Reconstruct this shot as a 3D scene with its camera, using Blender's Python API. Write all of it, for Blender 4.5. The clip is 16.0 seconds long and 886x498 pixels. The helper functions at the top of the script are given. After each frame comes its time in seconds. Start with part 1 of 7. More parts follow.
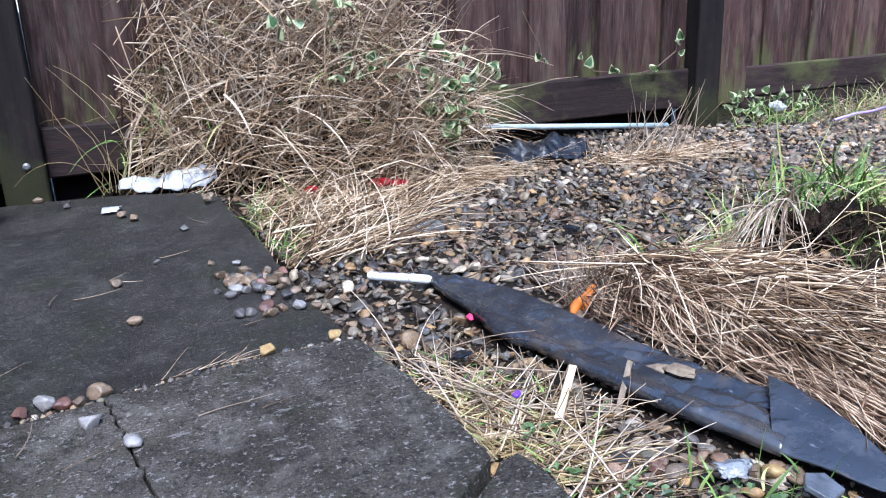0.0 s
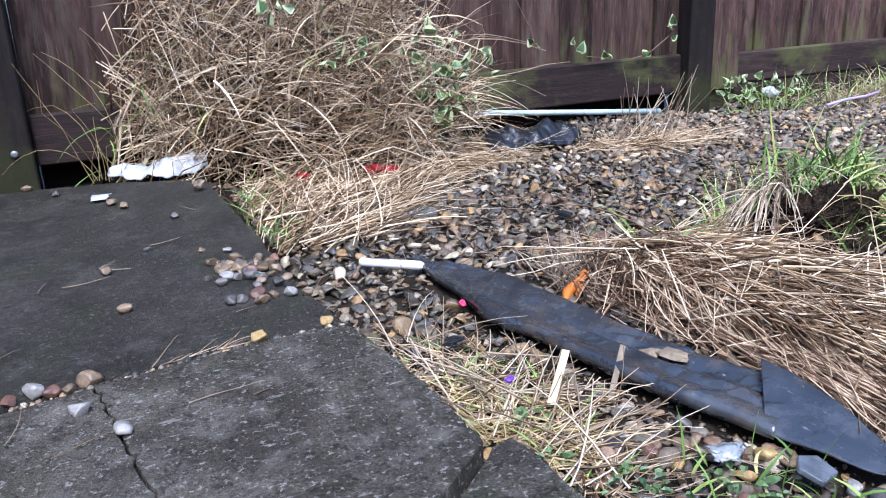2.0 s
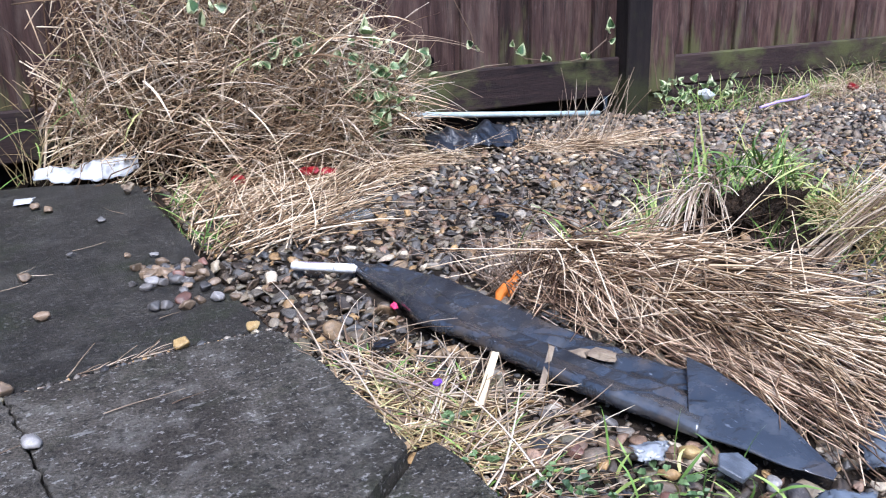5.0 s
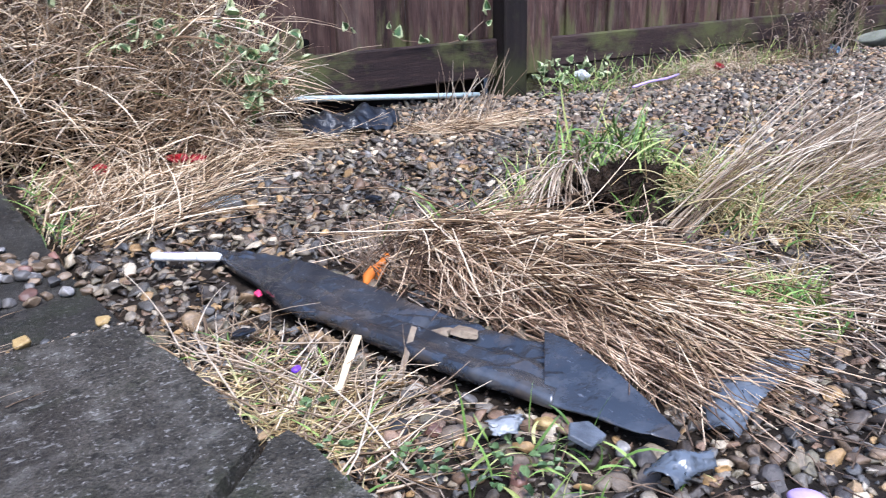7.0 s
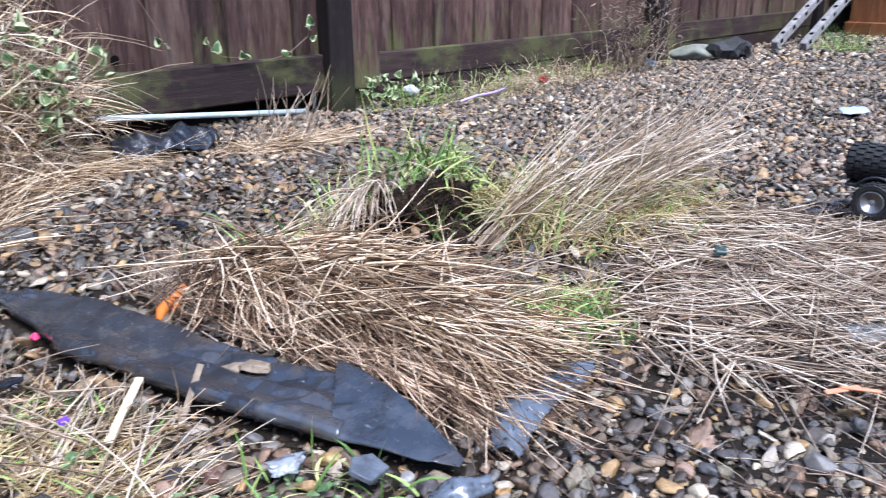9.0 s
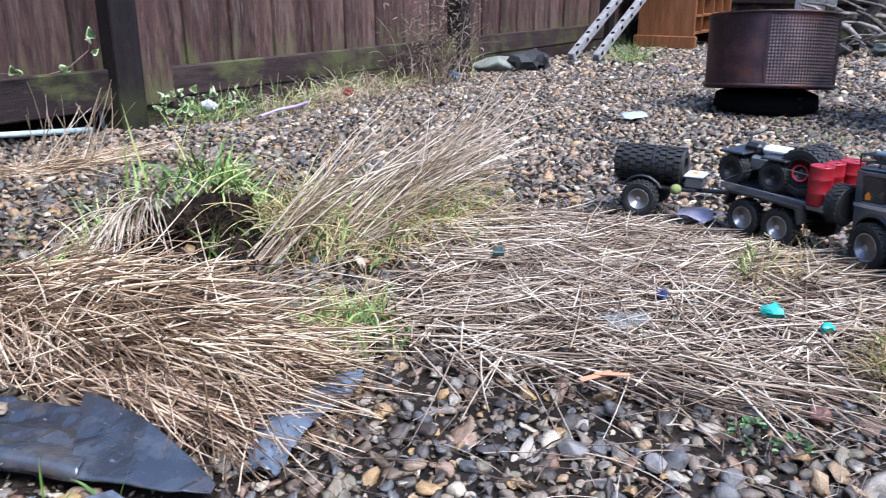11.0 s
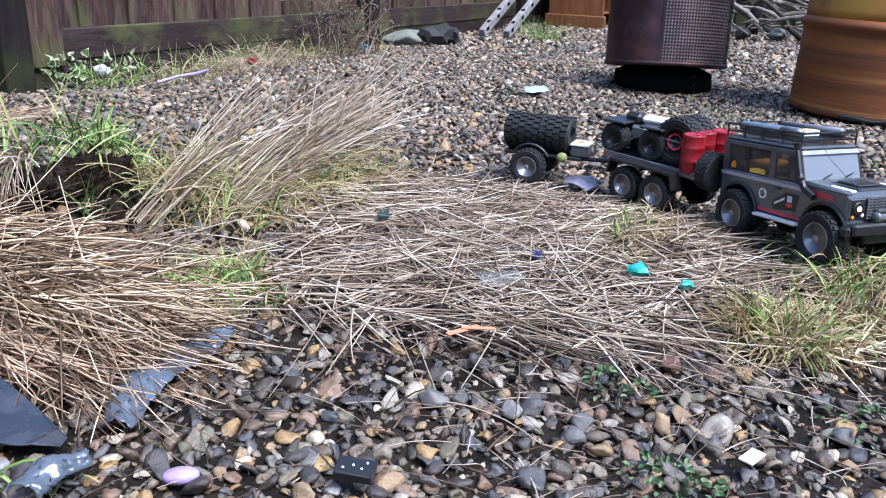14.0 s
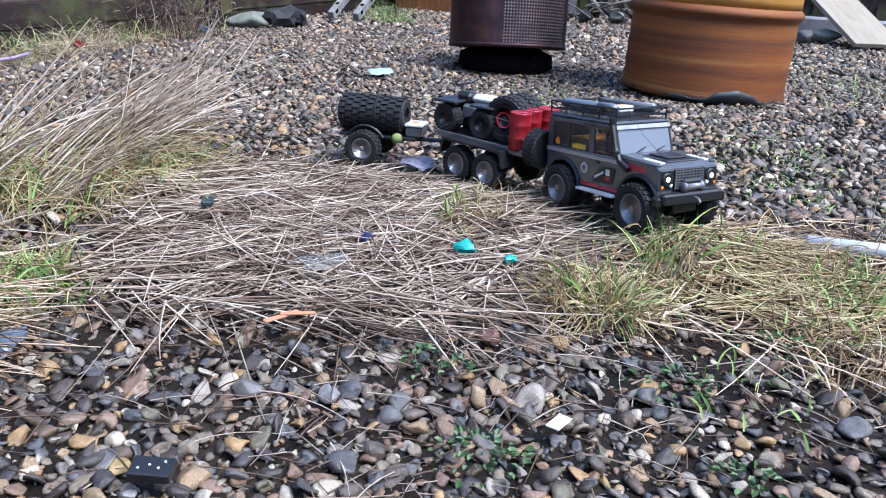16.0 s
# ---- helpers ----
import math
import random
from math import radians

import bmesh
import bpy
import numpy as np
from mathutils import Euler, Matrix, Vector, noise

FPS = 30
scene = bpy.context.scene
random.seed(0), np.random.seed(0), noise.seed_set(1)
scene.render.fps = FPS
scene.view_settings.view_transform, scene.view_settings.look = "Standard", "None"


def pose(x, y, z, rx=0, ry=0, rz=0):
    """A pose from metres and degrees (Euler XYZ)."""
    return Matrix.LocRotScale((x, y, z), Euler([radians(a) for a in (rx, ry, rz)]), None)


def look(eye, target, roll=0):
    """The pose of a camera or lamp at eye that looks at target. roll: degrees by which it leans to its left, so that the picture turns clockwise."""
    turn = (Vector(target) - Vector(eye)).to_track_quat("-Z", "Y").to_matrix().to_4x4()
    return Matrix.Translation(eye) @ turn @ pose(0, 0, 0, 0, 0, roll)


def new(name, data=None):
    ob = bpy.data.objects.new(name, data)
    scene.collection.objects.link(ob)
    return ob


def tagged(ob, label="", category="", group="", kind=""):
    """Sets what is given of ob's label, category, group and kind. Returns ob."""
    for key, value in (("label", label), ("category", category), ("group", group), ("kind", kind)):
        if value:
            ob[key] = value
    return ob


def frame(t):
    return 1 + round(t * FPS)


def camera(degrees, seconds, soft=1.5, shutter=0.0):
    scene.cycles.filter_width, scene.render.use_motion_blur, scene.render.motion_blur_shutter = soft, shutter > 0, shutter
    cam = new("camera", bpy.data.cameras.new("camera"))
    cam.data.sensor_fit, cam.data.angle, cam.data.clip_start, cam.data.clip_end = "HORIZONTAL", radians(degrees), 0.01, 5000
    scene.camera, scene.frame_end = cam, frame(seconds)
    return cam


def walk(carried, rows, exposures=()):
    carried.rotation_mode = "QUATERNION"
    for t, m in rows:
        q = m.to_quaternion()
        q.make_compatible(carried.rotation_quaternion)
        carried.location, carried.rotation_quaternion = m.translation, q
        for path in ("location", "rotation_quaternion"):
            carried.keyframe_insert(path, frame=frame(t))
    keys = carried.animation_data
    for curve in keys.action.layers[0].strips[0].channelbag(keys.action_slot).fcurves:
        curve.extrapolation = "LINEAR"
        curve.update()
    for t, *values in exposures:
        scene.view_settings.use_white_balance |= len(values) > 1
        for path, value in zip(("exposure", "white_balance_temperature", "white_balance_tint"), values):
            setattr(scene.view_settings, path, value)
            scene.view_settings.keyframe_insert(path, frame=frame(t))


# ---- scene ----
cam = camera(57.8, 16.0, soft=1.1, shutter=0.5)
PATH = [
    (0, (0.119, 0.333, 0.465), (0.854, 2.09, -0.147), -2.4),
    (0.5, (0.119, 0.334, 0.463), (0.86, 2.084, -0.161), -2.4),
    (1, (0.119, 0.336, 0.463), (0.865, 2.082, -0.166), -2.5),
    (1.5, (0.12, 0.335, 0.461), (0.866, 2.08, -0.17), -2.6),
    (2, (0.122, 0.337, 0.459), (0.868, 2.079, -0.181), -2.5),
    (2.5, (0.124, 0.337, 0.459), (0.876, 2.075, -0.185), -2.5),
    (3, (0.128, 0.336, 0.455), (0.889, 2.07, -0.189), -2.3),
    (3.2, (0.126, 0.336, 0.456), (0.892, 2.068, -0.188), -2.1),
    (5.3, (0.154, 0.336, 0.451), (1.032, 2.015, -0.189), -1.7),
    (5.5, (0.151, 0.334, 0.448), (1.042, 2.002, -0.202), -1.5),
    (6, (0.161, 0.332, 0.445), (1.085, 1.976, -0.222), -1.8),
    (6.5, (0.185, 0.325, 0.444), (1.181, 1.924, -0.23), -1.8),
    (7, (0.201, 0.319, 0.442), (1.262, 1.873, -0.236), -1.5),
    (7.5, (0.22, 0.322, 0.442), (1.321, 1.85, -0.23), -1.5),
    (8, (0.226, 0.32, 0.444), (1.352, 1.834, -0.218), -1.6),
    (8.5, (0.251, 0.307, 0.448), (1.471, 1.748, -0.211), -1.5),
    (9, (0.28, 0.286, 0.451), (1.614, 1.623, -0.207), -0.5),
    (9.5, (0.294, 0.272, 0.446), (1.685, 1.553, -0.206), -0.6),
    (10, (0.329, 0.244, 0.448), (1.806, 1.427, -0.199), -0.9),
    (10.2, (0.332, 0.239, 0.447), (1.838, 1.383, -0.202), -0.8),
    (12.3, (0.363, 0.181, 0.431), (2.035, 1.092, -0.18), 1.0),
    (12.5, (0.359, 0.169, 0.433), (2.034, 1.063, -0.195), 1.0),
    (13, (0.361, 0.164, 0.424), (2.044, 1.019, -0.235), 1.4),
    (13.5, (0.356, 0.167, 0.422), (2.038, 1.014, -0.252), 1.8),
    (14, (0.356, 0.167, 0.421), (2.038, 1.015, -0.251), 2.1),
    (14.5, (0.373, 0.152, 0.425), (2.093, 0.928, -0.236), 1.5),
    (15, (0.391, 0.123, 0.413), (2.168, 0.736, -0.269), 1.9),
    (15.5, (0.39, 0.12, 0.412), (2.182, 0.674, -0.283), 2.6),
    (16, (0.39, 0.117, 0.414), (2.186, 0.659, -0.279), 3.0),
]
walk(cam, [(t, look(eye, target, roll)) for t, eye, target, roll in PATH], exposures=[(0, 2.12, 5480, 11.8), (3, 2.12, 5640, 12.8), (6.5, 2.13, 5730, 13.8), (10, 2.24, 5630, 12.6), (12.5, 2.13, 5700, 12.2), (15, 2.1, 5520, 12), (16, 2.03, 5480, 11.8)])

# ---- overcast daylight ----
world = bpy.data.worlds.new("overcast_sky")
scene.world = world
world.use_nodes = True
wt = world.node_tree
sky = wt.nodes.new("ShaderNodeTexSky")
sky.sky_type = "NISHITA"
sky.sun_disc = False
sky.sun_elevation = radians(52)
sky.sun_rotation = radians(200)
sky.dust_density = 1.2
sky.ozone_density = 1.0
sky.air_density = 0.9
wt.links.new(sky.outputs[0], wt.nodes["Background"].inputs[0])
wt.nodes["Background"].inputs[1].default_value = 0.118
sun_data = bpy.data.lights.new("sun", "SUN")
sun_data.energy = 1.5
sun_data.angle = radians(28)
sun_data.color = (1.0, 0.97, 0.93)
sun = new("sun", sun_data)
sun.matrix_world = look((0, 0, 6), (0.9, 3.4, 0.0))

# ---- materials ----
def nd(t, kind, **kw):
    n = t.nodes.new(kind)
    for k, v in kw.items():
        n.inputs[k].default_value = v
    return n


def ramp(t, stops, constant=False):
    n = t.nodes.new("ShaderNodeValToRGB")
    e = n.color_ramp.elements
    while len(e) < len(stops):
        e.new(0.5)
    for el, (p, c) in zip(e, stops):
        el.position, el.color = p, (*c, 1)
    if constant:
        n.color_ramp.interpolation = "CONSTANT"
    return n


def surface(name, stops, scale=20.0, rough=(0.5, 0.7), metal=0.0, bump=0.15, bscale=150.0, stretch=(1, 1, 1), vary="", amount=0.25, spec=0.5, fine=0.35, distort=0.0):
    """A procedural material: a colour ramp over noise, fine grain, roughness variation and relief."""
    m = bpy.data.materials.new(name)
    m.use_nodes = True
    t = m.node_tree
    b = t.nodes["Principled BSDF"]
    co = t.nodes.new("ShaderNodeTexCoord")
    mp = t.nodes.new("ShaderNodeMapping")
    mp.inputs["Scale"].default_value = stretch
    t.links.new(co.outputs["Object"], mp.inputs[0])
    big = nd(t, "ShaderNodeTexNoise", Scale=scale, Detail=5.0, Roughness=0.6, Distortion=distort)
    small = nd(t, "ShaderNodeTexNoise", Scale=bscale, Detail=3.0, Roughness=0.7)
    t.links.new(mp.outputs[0], big.inputs["Vector"])
    t.links.new(mp.outputs[0], small.inputs["Vector"])
    r = ramp(t, stops)
    fac = big.outputs["Fac"]
    if vary:
        src = t.nodes.new("ShaderNodeNewGeometry") if vary == "island" else t.nodes.new("ShaderNodeObjectInfo")
        mixv = nd(t, "ShaderNodeMapRange")
        mixv.inputs["To Min"].default_value, mixv.inputs["To Max"].default_value = -amount, amount
        t.links.new(src.outputs["Random Per Island" if vary == "island" else "Random"], mixv.inputs["Value"])
        add = t.nodes.new("ShaderNodeMath")
        add.operation = "ADD"
        t.links.new(fac, add.inputs[0])
        t.links.new(mixv.outputs[0], add.inputs[1])
        fac = add.outputs[0]
    t.links.new(fac, r.inputs[0])
    grain = ramp(t, [(0.3, (1 - fine,) * 3), (0.7, (1.0, 1.0, 1.0))])
    t.links.new(small.outputs["Fac"], grain.inputs[0])
    mul = t.nodes.new("ShaderNodeMix")
    mul.data_type, mul.blend_type = "RGBA", "MULTIPLY"
    mul.inputs["Factor"].default_value = 1.0
    t.links.new(r.outputs[0], mul.inputs["A"])
    t.links.new(grain.outputs[0], mul.inputs["B"])
    t.links.new(mul.outputs["Result"], b.inputs["Base Color"])
    rr = nd(t, "ShaderNodeMapRange")
    rr.inputs["To Min"].default_value, rr.inputs["To Max"].default_value = rough
    t.links.new(big.outputs["Fac"], rr.inputs["Value"])
    t.links.new(rr.outputs[0], b.inputs["Roughness"])
    b.inputs["Metallic"].default_value = metal
    b.inputs["Specular IOR Level"].default_value = spec
    if bump:
        bp = nd(t, "ShaderNodeBump", Strength=bump, Distance=0.01)
        t.links.new(small.outputs["Fac"], bp.inputs["Height"])
        t.links.new(bp.outputs[0], b.inputs["Normal"])
    return m


def mixed(t, fac, a, b):
    n = t.nodes.new("ShaderNodeMix")
    n.data_type = "RGBA"
    t.links.new(fac, n.inputs["Factor"])
    t.links.new(a, n.inputs["A"])
    if isinstance(b, tuple):
        n.inputs["B"].default_value = (*b, 1)
    else:
        t.links.new(b, n.inputs["B"])
    return n.outputs["Result"]


def stained(m, colour, scale, low, high, stretch=(1, 1, 1), zlow=None, zhigh=None, amount=1.0):
    """Adds patches of a second colour by a noise mask; with zlow and zhigh they thin out upwards."""
    t = m.node_tree
    b = t.nodes["Principled BSDF"]
    src = b.inputs["Base Color"].links[0].from_socket
    g = t.nodes.new("ShaderNodeNewGeometry")
    mp = t.nodes.new("ShaderNodeMapping")
    mp.inputs["Scale"].default_value = stretch
    t.links.new(g.outputs["Position"], mp.inputs[0])
    n = nd(t, "ShaderNodeTexNoise", Scale=scale, Detail=6.0, Roughness=0.65)
    t.links.new(mp.outputs[0], n.inputs["Vector"])
    fac = n.outputs["Fac"]
    if zlow is not None:
        sep = t.nodes.new("ShaderNodeSeparateXYZ")
        t.links.new(g.outputs["Position"], sep.inputs[0])
        mr = nd(t, "ShaderNodeMapRange")
        mr.inputs["From Min"].default_value, mr.inputs["From Max"].default_value = zlow, zhigh
        mr.inputs["To Min"].default_value, mr.inputs["To Max"].default_value = 0.12, -0.3
        t.links.new(sep.outputs["Z"], mr.inputs["Value"])
        add = t.nodes.new("ShaderNodeMath")
        add.operation = "ADD"
        t.links.new(fac, add.inputs[0])
        t.links.new(mr.outputs[0], add.inputs[1])
        fac = add.outputs[0]
    r = ramp(t, [(low, (0, 0, 0)), (high, (amount,) * 3)])
    t.links.new(fac, r.inputs[0])
    t.links.new(mixed(t, r.outputs[0], src, colour), b.inputs["Base Color"])
    return m


def plain(name, c, rough=0.4, metal=0.0, **kw):
    lo = tuple(v * 0.78 for v in c)
    return surface(name, [(0.3, lo), (0.65, c)], scale=60, rough=(rough * 0.8, min(1, rough * 1.2)), metal=metal, bump=0.04, bscale=500, fine=0.12, **kw)


def glowing(name, c, strength):
    m = bpy.data.materials.new(name)
    m.use_nodes = True
    b = m.node_tree.nodes["Principled BSDF"]
    b.inputs["Base Color"].default_value = (*c, 1)
    b.inputs["Emission Color"].default_value = (*c, 1)
    b.inputs["Emission Strength"].default_value = strength
    return m


def clear(name, c=(0.9, 0.95, 0.95), rough=0.08, alpha=0.25):
    m = bpy.data.materials.new(name)
    m.use_nodes = True
    b = m.node_tree.nodes["Principled BSDF"]
    b.inputs["Base Color"].default_value = (*c, 1)
    b.inputs["Roughness"].default_value = rough
    b.inputs["Alpha"].default_value = alpha
    return m


M = {}
M["soil"] = surface("wet_soil", [(0.3, (0.0095, 0.00744, 0.0056)), (0.55, (0.0247, 0.0184, 0.0136)), (0.75, (0.057, 0.0438, 0.032))], scale=18, spec=0.1, rough=(0.45, 0.85), bump=0.5, bscale=130, fine=0.5)
M["earth"] = surface("dug_earth", [(0.3, (0.0139, 0.0096, 0.0068)), (0.55, (0.0404, 0.0277, 0.0185)), (0.75, (0.0984, 0.0656, 0.0437))], scale=35, spec=0.1, rough=(0.7, 0.95), bump=0.9, bscale=210, fine=0.6)
def gravel_mat(name, k, sat, rough, tint=(1.0, 1.0, 1.0)):
    """One colour for each stone, mottled and slightly veined."""
    m = bpy.data.materials.new(name)
    m.use_nodes = True
    t = m.node_tree
    b = t.nodes["Principled BSDF"]
    co, geo = t.nodes.new("ShaderNodeTexCoord"), t.nodes.new("ShaderNodeNewGeometry")
    colours = [(0.0458, 0.034, 0.0252), (0.0818, 0.08, 0.079), (0.164, 0.128, 0.0907), (0.109, 0.075, 0.0487), (0.273, 0.185, 0.101), (0.0654, 0.055, 0.0454), (0.153, 0.132, 0.108), (0.218, 0.14, 0.0941), (0.136, 0.115, 0.0739), (0.0927, 0.072, 0.0554),
               (0.305, 0.262, 0.206), (0.185, 0.115, 0.0714), (0.109, 0.102, 0.0941), (0.327, 0.205, 0.0882), (0.131, 0.1, 0.0722), (0.0545, 0.046, 0.042), (0.207, 0.165, 0.113), (0.436, 0.365, 0.265)]
    stops = []
    for i, c in enumerate(colours):
        g = sum(c) / 3
        stops.append((i / len(colours), tuple(max(0.004, (g + (v - g) * sat) * k * w) for v, w in zip(c, tint))))
    r = ramp(t, stops, True)
    t.links.new(geo.outputs["Random Per Island"], r.inputs[0])
    big = nd(t, "ShaderNodeTexNoise", Scale=75.0, Detail=4.0, Roughness=0.6)
    small = nd(t, "ShaderNodeTexNoise", Scale=420.0, Detail=3.0, Roughness=0.7)
    for n in (big, small):
        t.links.new(co.outputs["Object"], n.inputs["Vector"])
    src = r.outputs[0]
    for n, lo, hi in ((big, 0.62, 1.22), (small, 0.7, 1.15)):
        tone = ramp(t, [(0.32, (lo,) * 3), (0.68, (hi,) * 3)])
        t.links.new(n.outputs["Fac"], tone.inputs[0])
        mul = t.nodes.new("ShaderNodeMix")
        mul.data_type, mul.blend_type = "RGBA", "MULTIPLY"
        mul.inputs["Factor"].default_value = 1.0
        t.links.new(src, mul.inputs["A"])
        t.links.new(tone.outputs[0], mul.inputs["B"])
        src = mul.outputs["Result"]
    t.links.new(src, b.inputs["Base Color"])
    rr = nd(t, "ShaderNodeMapRange")
    rr.inputs["To Min"].default_value, rr.inputs["To Max"].default_value = rough
    t.links.new(big.outputs["Fac"], rr.inputs["Value"])
    t.links.new(rr.outputs[0], b.inputs["Roughness"])
    bp = nd(t, "ShaderNodeBump", Strength=0.3, Distance=0.01)
    t.links.new(small.outputs["Fac"], bp.inputs["Height"])
    t.links.new(bp.outputs[0], b.inputs["Normal"])
    return m


M["stone"] = gravel_mat("pebble", 1.12, 1.0, (0.3, 0.65))
M["stone_wet"] = gravel_mat("wet_pebble", 0.8, 0.9, (0.2, 0.55), (1.04, 1.0, 0.93))
# paler, less saturated copy of the gravel colours for the far yard
M["stone_far"] = gravel_mat("far_pebble", 1.27, 0.75, (0.45, 0.75), (1.07, 1.0, 0.89))
M["peb_tan"] = surface("tan_pebble", [(0.3, (0.105, 0.0712, 0.0425)), (0.7, (0.263, 0.185, 0.119))], scale=70, rough=(0.35, 0.6), bump=0.15, bscale=400, vary="object", amount=0.2)
M["peb_grey"] = surface("grey_pebble", [(0.3, (0.0382, 0.0351, 0.0331)), (0.7, (0.143, 0.131, 0.121))], scale=70, rough=(0.35, 0.6), bump=0.15, bscale=400, vary="object", amount=0.25)
M["peb_red"] = surface("red_pebble", [(0.3, (0.105, 0.051, 0.036)), (0.7, (0.225, 0.111, 0.081))], scale=70, rough=(0.35, 0.6), bump=0.15, bscale=400, vary="object", amount=0.2)
M["peb_white"] = surface("white_pebble", [(0.3, (0.202, 0.187, 0.173)), (0.7, (0.36, 0.338, 0.317))], scale=70, rough=(0.4, 0.6), bump=0.15, bscale=400)
M["peb_ochre"] = surface("ochre_pebble", [(0.3, (0.26, 0.16, 0.05)), (0.7, (0.5, 0.36, 0.16))], scale=70, rough=(0.4, 0.6), bump=0.2, bscale=400)
def slab_concrete(name, k, wet):
    m = surface(name, [(0.28, (0.033 * k, 0.0268 * k, 0.021 * k)), (0.5, (0.07 * k, 0.0605 * k, 0.049 * k)), (0.72, (0.12 * k, 0.105 * k, 0.086 * k))], scale=7, rough=(0.45, 0.8) if wet else (0.6, 0.9), bump=1.0, bscale=300, fine=0.8, distort=0.8, spec=0.3 if wet else 0.2)
    stained(m, (0.012, 0.0125, 0.009), 3.4, 0.47, 0.7, amount=0.58)
    stained(m, (0.028, 0.033, 0.013), 9, 0.52, 0.66, amount=0.65)
    stained(m, (0.135 * k, 0.125 * k, 0.108 * k), 20, 0.5, 0.72, amount=0.5)
    stained(m, (0.008, 0.0075, 0.006), 85, 0.55, 0.62, amount=0.6)
    stained(m, (0.26 * k, 0.25 * k, 0.235 * k), 150, 0.58, 0.65, amount=0.42)
    stained(m, (0.24 * k, 0.235 * k, 0.22 * k), 26, 0.64, 0.67, stretch=(0.9, 3.2, 1), amount=0.34)
    return stained(m, (0.2 * k, 0.195 * k, 0.185 * k), 38, 0.655, 0.69, stretch=(3, 1, 1), amount=0.36)


M["concrete"] = slab_concrete("damp_concrete", 1.95, False)
M["concrete_wet"] = slab_concrete("wet_algae_dark_concrete", 0.85, True)


def board_wood(name, k):
    m = surface(name, [(0.25, (0.02 * k, 0.0105 * k, 0.0085 * k)), (0.5, (0.055 * k, 0.0295 * k, 0.0245 * k)), (0.75, (0.105 * k, 0.064 * k, 0.05 * k))], scale=9, rough=(0.5, 0.8), bump=0.4, bscale=60, stretch=(5, 5, 0.35), vary="object", amount=0.16, spec=0.2, fine=0.45, distort=2.2)
    stained(m, (0.12 * k, 0.094 * k, 0.075 * k), 5, 0.52, 0.72, stretch=(5, 1, 0.8), amount=0.5)
    stained(m, (0.16 * k, 0.12 * k, 0.1 * k), 22, 0.6, 0.64, stretch=(7, 1, 0.35), amount=0.35)
    stained(m, (0.009, 0.006, 0.006), 7, 0.6, 0.68, stretch=(14, 1, 0.6), amount=0.75)
    return stained(m, (0.085, 0.092, 0.033), 5, 0.5, 0.66, stretch=(4.5, 1, 0.8), zlow=0.08, zhigh=0.55, amount=0.75)


M["board"] = board_wood("stained_fence_board", 1.02)
# the same wood made brighter, for the right-hand bays and the battens
M["board_bright"] = board_wood("bright_fence_board", 1.5)
M["rail"] = surface("weathered_rail", [(0.25, (0.0112, 0.0072, 0.0072)), (0.5, (0.032, 0.0192, 0.0176)), (0.75, (0.064, 0.0416, 0.036))], scale=8, rough=(0.55, 0.85), bump=0.35, bscale=60, stretch=(0.4, 5, 5), spec=0.2, fine=0.45, distort=1.5, vary="object", amount=0.08)
stained(M["rail"], (0.08, 0.086, 0.03), 3, 0.5, 0.64, stretch=(1.5, 1, 2.5), amount=0.75)
# post tone halved: the shadow on the posts is part of this colour
M["post"] = surface("dark_fence_post", [(0.3, (0.008, 0.006, 0.006)), (0.7, (0.024, 0.018, 0.016))], scale=8, rough=(0.55, 0.85), bump=0.3, bscale=60, stretch=(5, 5, 0.4), spec=0.15, fine=0.4)
stained(M["post"], (0.035, 0.038, 0.015), 5, 0.52, 0.68, zlow=0.02, zhigh=0.5, amount=0.6)
# near-black stand-in for the shade in the open gap under the rails
M["gap_shade"] = surface("rail_gap_shade", [(0.3, (0.004, 0.003, 0.003)), (0.7, (0.012, 0.009, 0.008))], scale=8, rough=(0.7, 0.9), bump=0.2, bscale=60, spec=0.1, fine=0.3)
M["straw"] = surface("dry_straw", [(0.05, (0.0524, 0.0283, 0.0163)), (0.35, (0.21, 0.128, 0.078)), (0.6, (0.495, 0.335, 0.215)), (0.92, (0.869, 0.668, 0.468))], scale=9, rough=(0.45, 0.7), bump=0, bscale=300, spec=0.25, vary="island", amount=0.45, fine=0.25)
M["straw_gold"] = surface("golden_straw", [(0.05, (0.05, 0.027, 0.013)), (0.33, (0.22, 0.137, 0.075)), (0.58, (0.52, 0.365, 0.215)), (0.9, (0.86, 0.7, 0.5))], scale=9, rough=(0.45, 0.7), bump=0, bscale=300, spec=0.25, vary="island", amount=0.45, fine=0.25)
M["straw_pale"] = surface("bleached_straw", [(0.08, (0.167, 0.112, 0.0707)), (0.5, (0.421, 0.321, 0.222)), (0.9, (0.704, 0.597, 0.466))], scale=9, rough=(0.45, 0.7), bump=0, bscale=300, spec=0.25, vary="island", amount=0.45, fine=0.25)
M["straw_brown"] = surface("brown_straw", [(0.05, (0.04, 0.0245, 0.0166)), (0.4, (0.153, 0.102, 0.0694)), (0.65, (0.307, 0.228, 0.165)), (0.95, (0.506, 0.421, 0.332))], scale=9, rough=(0.45, 0.7), bump=0, bscale=300, spec=0.25, vary="island", amount=0.42, fine=0.2)
M["straw_yellow"] = surface("yellow_straw", [(0.1, (0.205, 0.142, 0.0625)), (0.4, (0.392, 0.282, 0.132)), (0.7, (0.522, 0.421, 0.226)), (0.95, (0.473, 0.445, 0.207))], scale=9, rough=(0.45, 0.7), bump=0, bscale=300, spec=0.25, vary="island", amount=0.4, fine=0.2)
